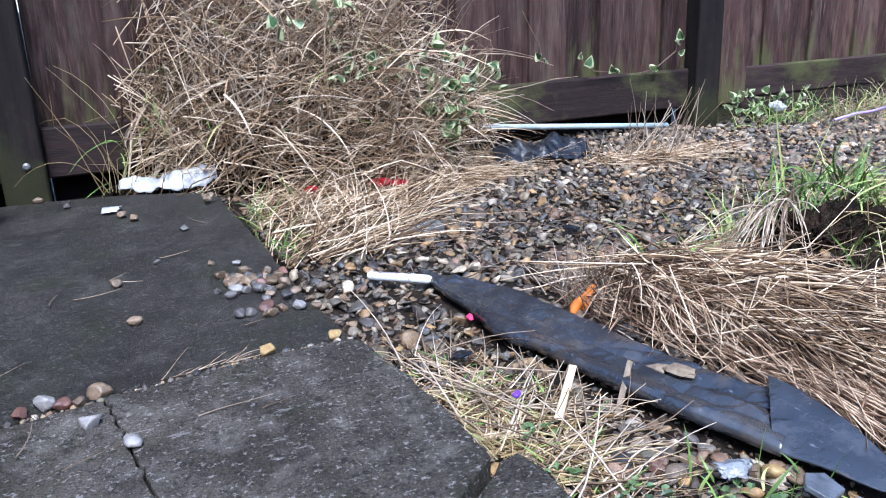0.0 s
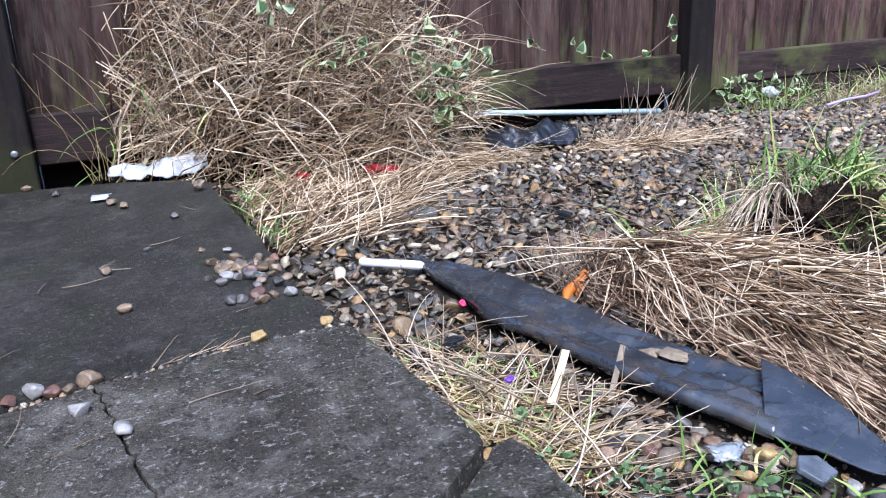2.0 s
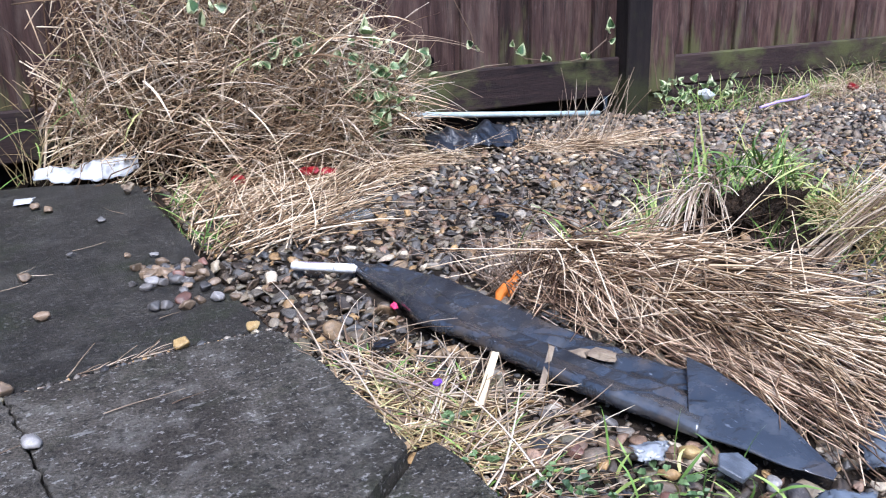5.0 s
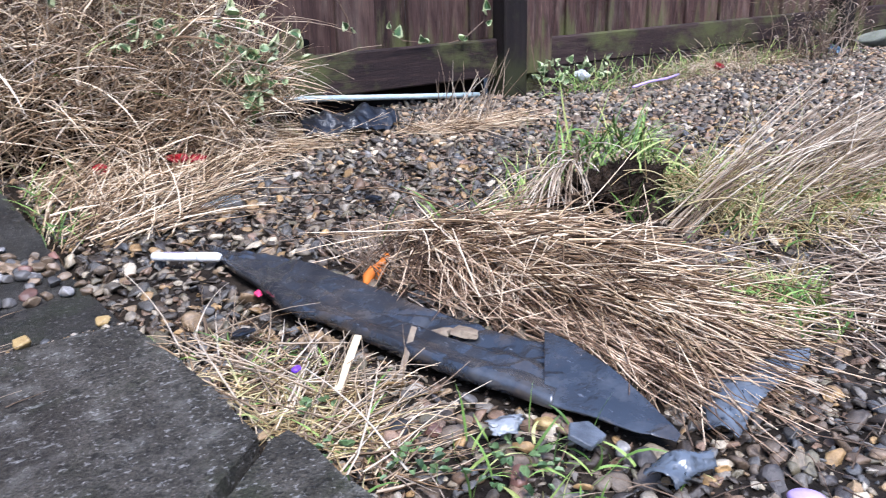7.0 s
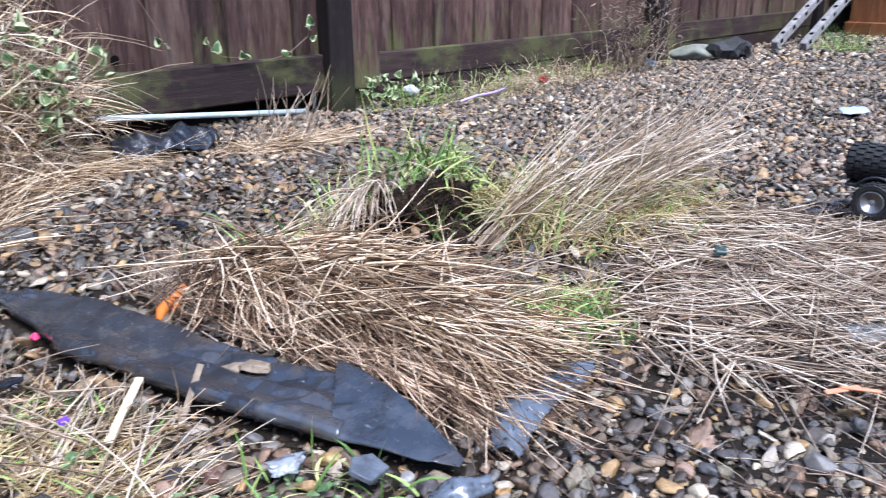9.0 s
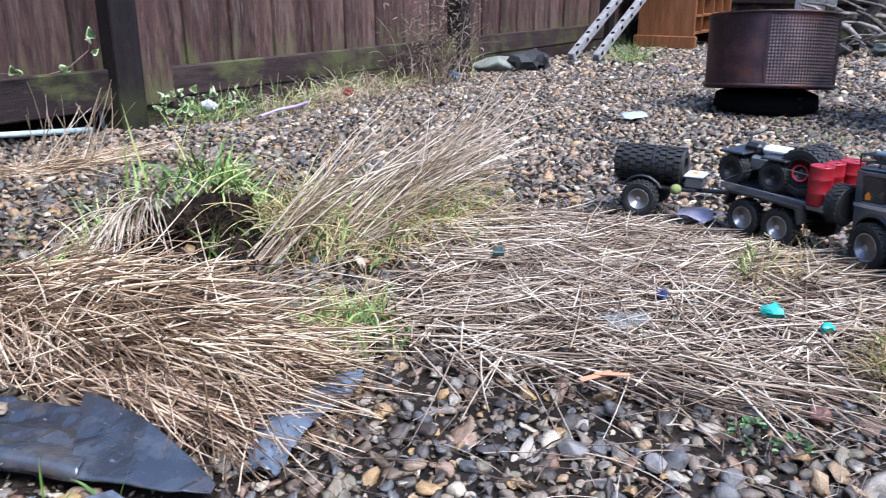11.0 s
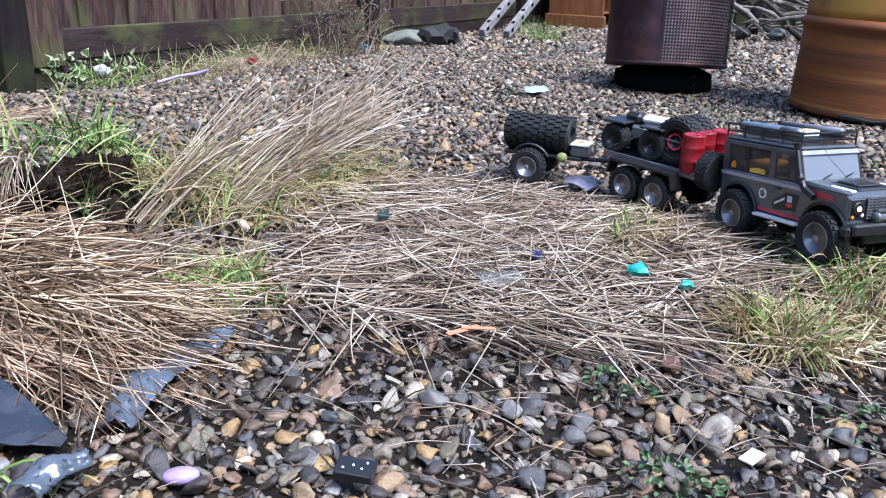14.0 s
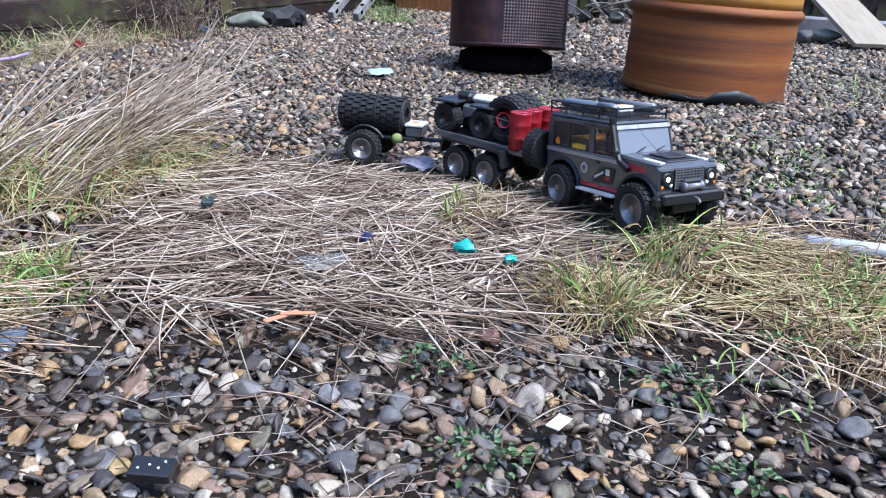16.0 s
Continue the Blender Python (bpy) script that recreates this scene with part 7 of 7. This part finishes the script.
def model_truck(m):
    t = thing("model_truck", m, "grey radio-controlled off-road model truck with roof rack", "model truck")
    b = 0.0975
    side = [(-0.148, 0.064), (-0.148, 0.113), (0.046, 0.113), (0.05, 0.1215), (0.128, 0.117), (0.138, 0.11), (0.139, 0.074)] + arc(b, 0.047, 0.046, 8, 172, 10) + [(0.048, 0.055), (-0.048, 0.055)] + arc(-b, 0.047, 0.046, 8, 172, 10)
    body = part("body", prism(side, -0.06, 0.06, 0.0015, m=XZ), M["body"], t)
    part("chassis", box(-0.15, 0.14, -0.025, 0.025, 0.038, 0.06, 0.003), M["blackp"], t)
    for x in (-b, b):
        bm = cyl((x, -0.05, 0.036), (x, 0.05, 0.036), 0.006, 10)
        lathe([(0, -0.013), (0.012, -0.008), (0.014, 0), (0.012, 0.008), (0, 0.013)], 12, axis="Y", bm=bm, m=pose(x, 0.008, 0.036))
        part("axle", bm, M["blackp"], t)
        for s in (-1, 1):
            put_wheel(truck_wheel, t, pose(x, s * 0.06, 0.0415) @ (Matrix() if s < 0 else FLIP))
            bm = cyl((x - 0.018, s * 0.036, 0.04), (x - 0.006, s * 0.032, 0.085), 0.0045, 8)
            part("shock_absorber", bm, M["decal_red"], t, "red spring shock absorber")
            part("arch_flare", tube([(p[0], s * 0.0615, p[1]) for p in arc(x, 0.047, 0.047, 8, 172, 12)], 0.0032, 6), M["blackp"], body)
    # cabin
    part("roof", box(-0.149, 0.03, -0.056, 0.056, 0.163, 0.17, 0.003), M["body"], t)
    part("floor", box(-0.14, 0.044, -0.052, 0.052, 0.1135, 0.115), M["blackp"], t)
    for s in (-1, 1):
        y0, y1 = (s * 0.0585, s * 0.0545)
        for nm, x0, x1 in (("rear_pillar", -0.149, -0.135), ("door_pillar", -0.033, -0.019)):
            part(nm, box(x0, x1, y0, y1, 0.1128, 0.1635, 0.0008), M["body"], t)
        part("upper_rail", box(-0.135, 0.033, y0, y1, 0.156, 0.1635, 0.0008), M["body"], t)
        part("front_pillar", prism([(0.047, 0.1125), (0.038, 0.1125), (0.021, 0.164), (0.03, 0.164)], -0.002, 0.002, 0.0006, m=pose(0, s * 0.0565, 0) @ XZ), M["blackp"], t)
        g1 = part("side_window", box(-0.1345, -0.0335, s * 0.0562, s * 0.0572, 0.1135, 0.1555), M["glass"], t)
        g2 = part("door_window", prism([(-0.0185, 0.1135), (0.038, 0.1135), (0.0235, 0.1555), (-0.0185, 0.1555)], -0.0005, 0.0005, m=pose(0, s * 0.0565, 0) @ XZ), M["glass"], t)
        for o in (g1, g2):
            o.visible_shadow = False
        part("window_divider", box(-0.087, -0.083, s * 0.0574, s * 0.0582, 0.1135, 0.1555), M["blackp"], t)
        part("sticker", prism([(-0.126, 0.117), (-0.115, 0.117), (-0.114, 0.124), (-0.12, 0.13), (-0.127, 0.124)], -0.0003, 0.0003, m=pose(0, s * 0.0577, 0) @ XZ), M["decal_orange"], t, "orange window sticker")
        part("sticker", prism([(-0.079, 0.1155), (-0.042, 0.1155), (-0.042, 0.1235), (-0.06, 0.1245), (-0.079, 0.122)], -0.0003, 0.0003, m=pose(0, s * 0.0577, 0) @ XZ), M["decal_yellow"], t, "yellow window sticker")
        part("belt_strip", box(-0.148, 0.046, s * 0.0602, s * 0.061, 0.104, 0.11), M["silver"], t)
        part("sill_stripe", box(-0.048, 0.05, s * 0.0602, s * 0.0607, 0.0575, 0.063), M["decal_red"], t, "red sill stripe")
        part("side_step", box(-0.045, 0.05, s * 0.0602, s * 0.074, 0.05, 0.0545, 0.0012), M["white"], t, "white side step")
        part("door_decal", prism([(-0.014, 0.066), (0.036, 0.07), (0.042, 0.096), (0.014, 0.096), (-0.014, 0.08)], -0.0003, 0.0003, m=pose(0, s * 0.0606, 0) @ XZ), M["blackp"], t, "black door decal")
        part("decal_bar", prism([(-0.01, 0.073), (0.012, 0.084), (0.012, 0.088), (-0.01, 0.077)], -0.0003, 0.0003, m=pose(0, s * 0.0611, 0) @ XZ), M["white"], t, "white bar on the decal")
        part("decal_bar", box(0.018, 0.028, s * 0.0608, s * 0.0613, 0.082, 0.092), M["white"], t, "white patch on the decal")
        part("decal_bar", box(0.017, 0.03, s * 0.0608, s * 0.0613, 0.074, 0.08), M["decal_red"], t, "red patch on the decal")
        part("round_decal", lathe([(0.009, 0), (0.009, 0.0006), (0, 0.0006)], 16, m=pose(-0.04, s * 0.0603, 0.086, 90 * s)), M["white"], t, "round white emblem")
        part("round_decal", lathe([(0.006, 0), (0.006, 0.0011), (0, 0.0011)], 12, m=pose(-0.04, s * 0.0603, 0.086, 90 * s)), M["blackp"], t, "dark centre of the emblem")
        part("wing_decal", prism([(0.062, 0.1), (0.112, 0.1), (0.108, 0.108), (0.062, 0.11)], -0.0003, 0.0003, m=pose(0, s * 0.0606, 0) @ XZ), M["decal_red"], t, "pink-red wing decal")
        part("mirror", box(0.046, 0.053, s * 0.062, s * 0.074, 0.116, 0.128, 0.0015), M["blackp"], t)
        part("door_handle", box(-0.012, 0.0, s * 0.0602, s * 0.063, 0.099, 0.1015), M["blackp"], t)
        part("mud_flap", box(-0.152, -0.149, s * 0.035, s * 0.06, 0.03, 0.062), M["blackp"], t)
    part("windscreen", prism([(0.044, 0.116), (0.0455, 0.116), (0.0305, 0.1635), (0.029, 0.1635)], -0.0535, 0.0535, m=XZ), M["screen"], t).visible_shadow = False
    for z0, z1 in ((0.1125, 0.118), (0.158, 0.164)):
        part("screen_frame", prism([(0.046 - (z0 - 0.113) * 0.31, z0), (0.049 - (z0 - 0.113) * 0.31, z0), (0.049 - (z1 - 0.113) * 0.31, z1), (0.046 - (z1 - 0.113) * 0.31, z1)], -0.056, 0.056, m=XZ), M["silver"], t)
    for y in (-0.03, 0.012):
        part("wiper", tube([(0.05, y, 0.118), (0.049, y + 0.01, 0.124), (0.0455, y + 0.026, 0.128)], 0.001, 5), M["blackp"], t)
    part("rear_door", box(-0.15, -0.147, -0.05, 0.05, 0.064, 0.1628, 0.001), M["blackp"], t)
    for y in (-0.025, 0.025):
        part("seat", box(-0.016, 0.0, y - 0.015, y + 0.015, 0.115, 0.15, 0.004), M["blackp"], t)
    # plain orange ball in place of the driver doll's helmet
    part("headrest", lathe([(0, -0.008), (0.007, -0.004), (0.008, 0.001), (0.005, 0.007), (0, 0.008)], 12, m=pose(0.006, -0.026, 0.141)), M["decal_orange"], t, "round orange ball on the seat", True)
    lamp = part("cabin_lamp", box(-0.11, -0.06, -0.006, 0.006, 0.1552, 0.1585, 0.001), M["cabin_lamp"], t, "warm glowing cabin lamp")
    part("cargo", box(-0.12, -0.045, -0.04, 0.04, 0.115, 0.13, 0.004), M["decal_yellow"], t, "yellow load in the back")
    # bonnet and front
    part("bonnet_panel", box(0.058, 0.126, -0.034, 0.034, 0.1185, 0.1222, 0.0015, m=pose(0, 0, 0, 0, 1.5)), M["blackp"], body, "black bonnet cover")
    for y in (-0.045, 0.045):
        part("bonnet_stripe", box(0.056, 0.128, y - 0.005, y + 0.005, 0.1185, 0.1215, 0.0006, m=pose(0, 0, 0, 0, 1.5)), M["white"], body, "white bonnet stripe")
    part("grille", box(0.138, 0.1425, -0.03, 0.03, 0.076, 0.108, 0.001), M["blackp"], t)
    for k in range(7):
        part("grille_bar", box(0.1425, 0.1435, -0.029, 0.029, 0.0785 + k * 0.0042, 0.08 + k * 0.0042), M["steel"], t)
    for k in range(9):
        part("grille_bar", box(0.1426, 0.1437, -0.0285 + k * 0.007, -0.0275 + k * 0.007, 0.077, 0.107), M["steel"], t)
    for s in (-1, 1):
        part("lamp_panel", box(0.137, 0.1412, s * 0.031, s * 0.059, 0.078, 0.108, 0.001), M["body"], t)
        hl = part("headlight", lathe([(0.0105, 0), (0.0105, 0.003), (0.008, 0.0035), (0, 0.0035)], 16, axis="X", m=pose(0.141, s * 0.045, 0.094)), M["blackp"], t, "dark lamp bowl", True)
        part("lens", lathe([(0.0038, 0), (0.0038, 0.0042), (0, 0.005)], 12, axis="X", m=pose(0.141, s * 0.045, 0.094)), M["lamp"], hl, "lit warm lamp lens")
        part("indicator", lathe([(0.0026, 0), (0.0026, 0.002), (0, 0.0028)], 10, axis="X", m=pose(0.141, s * 0.054, 0.082)), M["decal_orange"], t)
    part("bumper", box(0.14, 0.157, -0.062, 0.062, 0.056, 0.073, 0.003), M["blackp"], t)
    for s in (-1, 1):
        part("bumper_end", box(0.136, 0.154, s * 0.062, s * 0.071, 0.052, 0.07, 0.004), M["blackp"], t)
        part("wing_top", box(0.052, 0.132, s * 0.05, s * 0.0612, 0.1165, 0.1195, 0.0012, m=pose(0, 0, 0, 0, 1.5)), M["body"], body)
        part("lamp_surround", box(0.1412, 0.1422, s * 0.0325, s * 0.0575, 0.08, 0.107, 0.0004), M["blackp"], t)
        part("side_lamp", lathe([(0.003, 0), (0.003, 0.0018), (0, 0.0025)], 10, axis="X", m=pose(0.1421, s * 0.0375, 0.0845)), M["white"], t)
    part("winch_cover", box(0.144, 0.1525, -0.019, 0.019, 0.068, 0.093, 0.003), M["blackp"], t)
    part("bonnet_scoop", box(0.07, 0.112, -0.022, 0.022, 0.1225, 0.1252, 0.0012, m=pose(0, 0, 0, 0, 1.5)), M["blackp"], body)
    part("winch", lathe([(0.0, -0.02), (0.008, -0.02), (0.008, -0.015), (0.006, -0.014), (0.006, 0.014), (0.008, 0.015), (0.008, 0.02), (0, 0.02)], 14, axis="Y", m=pose(0.15, 0, 0.081)), M["steel"], t, smooth=True)
    part("tow_hook", tube([(0.157, 0.0, 0.066), (0.166, 0.0, 0.064), (0.169, 0.0, 0.06), (0.165, 0.0, 0.057)], 0.002, 6), M["steel"], t)
    part("snorkel", tube([(0.075, -0.063, 0.1), (0.055, -0.0645, 0.11), (0.043, -0.0645, 0.13), (0.03, -0.0625, 0.165), (0.029, -0.0625, 0.176)], [0.0055, 0.0055, 0.0045, 0.0045, 0.006], 8), M["blackp"], t)
    # roof rack and load
    zr = 0.19
    for y in (-0.053, 0.053):
        part("rack_rail", tube([(-0.15, y, zr), (0.028, y, zr)], 0.0017, 6), M["blackp"], t)
        part("rack_rail", tube([(-0.15, y, 0.178), (0.028, y, 0.178)], 0.0014, 6), M["blackp"], t)
        for x in (-0.149, -0.105, -0.06, -0.015, 0.027):
            part("rack_post", tube([(x, y, 0.168), (x, y, zr)], 0.0014, 6), M["blackp"], t)
    for x in (-0.15, 0.028):
        part("rack_rail", tube([(x, -0.053, zr), (x, 0.053, zr)], 0.0017, 6), M["blackp"], t)
    for k in range(12):
        x = -0.14 + k * 0.0145
        part("rack_slat", box(x, x + 0.004, -0.052, 0.052, 0.1765, 0.179), M["blackp"], t)
    part("storage_tube", lathe([(0, -0.07), (0.0075, -0.068), (0.008, -0.06), (0.008, 0.03), (0, 0.03)], 14, axis="X", m=pose(-0.06, -0.041, 0.1885)), M["tube_blue"], t, "glossy blue-grey roof tube", True)
    part("bottle", lathe([(0.0, 0.0), (0.0082, 0.0), (0.0082, 0.035), (0.005, 0.042), (0, 0.043)], 14, axis="X", m=pose(-0.03, -0.041, 0.1885)), M["steel"], t, "grey end of the roof tube", True)
    part("storage_tube", lathe([(0, -0.07), (0.0065, -0.068), (0.007, 0.068), (0, 0.07)], 14, axis="X", m=pose(-0.06, 0.043, 0.187)), M["steel"], t, smooth=True)
    bx = part("roof_box", box(-0.04, -0.01, -0.016, 0.016, 0.179, 0.19, 0.002), M["white"], t, "white roof box")
    part("box_patch", box(-0.03, -0.02, -0.006, 0.006, 0.1901, 0.1908), M["decal_orange"], bx, "orange patch on the box")
    part("jack", box(-0.12, -0.07, -0.02, 0.01, 0.179, 0.187, 0.002), M["blackp"], t)
    for y in (-0.03, 0.03):
        part("cord", tube([(0.026, y, zr), (0.07, y * 1.1, 0.153), (0.128, y * 1.2, 0.12)], 0.0004, 5), M["blackp"], t, "dark limb-riser cord")
    sp = put_wheel(truck_wheel, t, pose(-0.167, 0.004, 0.115, 0, 0, -90))
    part("hitch", box(-0.165, -0.145, -0.006, 0.006, 0.046, 0.054, 0.001), M["steel"], t)
    return t


HT = -134.0
model_truck(pose(1.69, 0.2, 0.017, 0, 0, HT) @ pose(0, 0, 0, 0, -5.5) @ Matrix.Scale(0.96, 4))


def trailer_pose(x, y, hx, hy, z=0.0):
    return pose(x, y, z, 0, 0, math.degrees(math.atan2(hy, hx)))


T1 = trailer_pose(1.85, 0.463, -0.454, -0.891, 0.008)
tr = thing("tandem_trailer", T1, "black and grey twin-axle model flatbed trailer", "model trailer")
part("deck", box(-0.108, 0.108, -0.05, 0.05, 0.077, 0.082, 0.001), M["blackp"], tr)
part("chassis_beam", box(-0.1, 0.1, -0.02, 0.02, 0.06, 0.077, 0.002), M["blackp"], tr)
for s in (-1, 1):
    part("side_rail", box(-0.108, 0.108, s * 0.05, s * 0.053, 0.074, 0.086, 0.0008), M["steel"], tr)
    part("mudguard", prism([(-0.075, 0.05), (-0.068, 0.074), (-0.005, 0.076), (0.0, 0.068), (0.005, 0.076), (0.068, 0.074), (0.075, 0.05), (0.079, 0.05), (0.073, 0.08), (-0.073, 0.08), (-0.079, 0.05)], -0.013, 0.013, 0.0006, m=pose(0, s * 0.061, 0) @ XZ), M["blackp"], tr)
    for x in (-0.037, 0.037):
        put_wheel(trail_wheel, tr, pose(x, s * 0.06, 0.034) @ (Matrix() if s < 0 else FLIP))
for x in (-0.037, 0.037):
    part("axle", cyl((x, -0.05, 0.034), (x, 0.05, 0.034), 0.004, 8), M["blackp"], tr)
part("drawbar", tube([(0.1, 0, 0.068), (0.14, 0, 0.06), (0.178, 0, 0.052)], 0.004, 8), M["steel"], tr)
part("tail_hitch", box(-0.128, -0.105, -0.006, 0.006, 0.05, 0.06, 0.001), M["steel"], tr)
sw = put_wheel(trail_wheel, tr, pose(0.122, -0.028, 0.09, 0, 0, -90))


def on(m, x, y, z, rz=0, rx=0, ry=0):
    return m @ pose(x, y, z, rx, ry, rz)


for i, (x, y) in enumerate([(0.086, -0.04), (0.078, 0.0), (0.086, 0.04)]):
    can = thing("red_drum", on(T1, x, y, 0.0822) @ Matrix.Diagonal((1.06, 1.06, 0.82, 1)), "small red plastic drum strapped on the trailer deck", "model drum", "red drums on the trailer")
    part("shell", lathe([(0, 0), (0.017, 0.0), (0.018, 0.003), (0.018, 0.025), (0.0188, 0.027), (0.018, 0.029), (0.018, 0.053), (0.0188, 0.055), (0.018, 0.057), (0.018, 0.078), (0.0185, 0.081), (0.0165, 0.082), (0.016, 0.08), (0, 0.08)], 20), M["red_plastic"], can, smooth=True)
    part("cap", lathe([(0.004, 0), (0.004, 0.003), (0, 0.003)], 10, m=pose(0.008, 0, 0.08)), M["decal_red"], can)
for i, (x, y, rz) in enumerate([(0.035, -0.012, 8), (0.032, 0.026, 4)]):
    sp = thing("spare_tyre", on(T1, x, y, 0.1255, rz), "large black knobbly spare tyre with a red rim", "model tyre", "spare tyres on the trailer")
    w = put_wheel(red_wheel, sp, Matrix())
    part("rim_ring", lathe([(0.0125, -0.0155), (0.0145, -0.0165), (0.0148, -0.0175), (0.0122, -0.0165)], 24, axis="Y", closed=False), M["decal_red"], w, "red rim ring")


def quad(m):
    q = thing("model_quad_bike", m, "black and white model quad bike strapped on the trailer", "model quad bike")
    small = quad_wheel
    for x in (-0.026, 0.026):
        for s in (-1, 1):
            put_wheel(small, q, pose(x, s * 0.021, 0.017) @ (Matrix() if s < 0 else FLIP))
    part("frame", box(-0.03, 0.03, -0.009, 0.009, 0.014, 0.03, 0.003), M["blackp"], q)
    part("engine", box(-0.008, 0.014, -0.013, 0.013, 0.018, 0.034, 0.003), M["steel"], q)
    part("seat", box(-0.034, 0.004, -0.009, 0.009, 0.036, 0.046, 0.004), M["white"], q, "white seat")
    part("tank", box(0.004, 0.026, -0.009, 0.009, 0.034, 0.047, 0.004), M["blackp"], q)
    for x in (-0.026, 0.026):
        part("mudguard", box(x - 0.016, x + 0.016, -0.031, 0.031, 0.0355, 0.0385, 0.0012), M["blackp"], q)
    part("handlebar", tube([(0.018, -0.022, 0.06), (0.022, -0.012, 0.055), (0.022, 0.012, 0.055), (0.018, 0.022, 0.06)], 0.0016, 6), M["blackp"], q)
    part("fork", tube([(0.022, 0, 0.055), (0.026, 0, 0.035)], 0.002, 6), M["steel"], q)
    for s in (-1, 1):
        part("headlight", lathe([(0.004, 0), (0.004, 0.004), (0, 0.005)], 10, axis="X", m=pose(0.036, s * 0.014, 0.033)), M["silver"], q)


quad_wheel = wheel_meshes(0.017, 0.016, M["blackp"], "wheel")
quad(on(T1, -0.054, 0.0, 0.0822, 186) @ Matrix.Scale(1.62, 4))
jc = thing("jerry_can", on(T1, -0.116, -0.012, 0.0822) @ Matrix.Scale(0.8, 4), "small red jerry can at the trailer tail", "model jerry can")
part("can", box(-0.012, 0.014, -0.02, 0.02, 0, 0.032, 0.004), M["red_plastic"], jc)
part("handle", tube([(0, -0.014, 0.031), (0, -0.01, 0.039), (0, 0.01, 0.039), (0, 0.014, 0.031)], 0.002, 6), M["red_plastic"], jc)
part("spout", cyl((0.006, 0.016, 0.03), (0.008, 0.019, 0.038), 0.003, 8), M["blackp"], jc)
cord = part("lashing_cord", tube([(-0.1, -0.052, 0.09), (-0.06, -0.045, 0.112), (-0.02, -0.04, 0.13), (0.03, -0.04, 0.13), (0.08, -0.05, 0.13), (0.108, -0.05, 0.1)], 0.0008, 5), M["steel"], None, "pale lashing cord over the trailer load")
tagged(cord, category="cord")
cord.matrix_world = T1

T2 = trailer_pose(1.899, 0.72, 0.063, -0.998, 0.006)
t2 = thing("single_axle_trailer", T2, "black single-axle model trailer with silver wheels", "model trailer")
part("deck", box(-0.075, 0.085, -0.034, 0.034, 0.052, 0.058, 0.001), M["blackp"], t2)
part("drawbar", tube([(0.06, 0, 0.05), (0.11, 0, 0.052), (0.16, 0, 0.054)], 0.0045, 8), M["blackp"], t2)
part("axle", cyl((-0.015, -0.045, 0.036), (-0.015, 0.045, 0.036), 0.004, 8), M["blackp"], t2)
for s in (-1, 1):
    put_wheel(small_wheel, t2, pose(-0.015, s * 0.058, 0.036) @ (Matrix() if s < 0 else FLIP))
    part("mudguard", tube([(p[0], s * 0.046, p[1]) for p in arc(-0.015, 0.036, 0.042, 30, 150, 8)], 0.003, 6), M["blackp"], t2)
    part("tail_lamp", box(-0.079, -0.075, s * 0.022, s * 0.032, 0.05, 0.058, 0.001), M["silver"], t2)
roll = thing("rubber_roll", on(T2, -0.012, 0, 0.095), "black knobbly rubber mat rolled up on the trailer", "rubber roll")
bm = lathe([(0.018, -0.068), (0.03, -0.068), (0.0335, -0.064), (0.0335, 0.064), (0.03, 0.068), (0.018, 0.068), (0.018, -0.068)], 30, axis="X", closed=False)
part("mat", bm, M["tyre"], roll)
bm = bmesh.new()
for i in range(18):
    for j in range(9):
        a = 2 * math.pi * (i + 0.5 * (j % 2)) / 18
        box(-0.0055, 0.0055, -0.0042, 0.0042, 0.033, 0.0368, 0, bm, Euler((a, 0, 0)).to_matrix().to_4x4() @ pose(-0.058 + j * 0.0145, 0, 0))
tagged(part("tread", bm, M["tyre"], roll), kind="stuff")
part("strap", lathe([(0.0372, -0.002), (0.0378, -0.002), (0.0378, 0.002), (0.0372, 0.002)], 24, axis="X", m=pose(0.012, 0, 0), closed=False), M["blackp"], roll, "black strap round the roll")
bx = thing("white_box", on(T2, 0.074, 0, 0.0582), "white lidded model box with an orange patch", "model box")
part("case", box(-0.014, 0.02, -0.022, 0.022, 0, 0.02, 0.002), M["body"], bx)
part("lid", box(-0.016, 0.022, -0.024, 0.024, 0.0205, 0.026, 0.002), M["white"], bx)
part("patch", box(-0.004, 0.008, -0.008, 0.008, 0.0261, 0.0268), M["decal_orange"], bx, "orange patch on the lid")
bl = thing("cord_ball", on(T2, 0.05, -0.045, 0.058), "green and yellow ball of cord hung on the trailer", "cord")
part("windings", lathe([(0, -0.01), (0.007, -0.008), (0.0105, -0.003), (0.011, 0.002), (0.008, 0.008), (0, 0.011)], 16), M["ball"], bl, smooth=True)
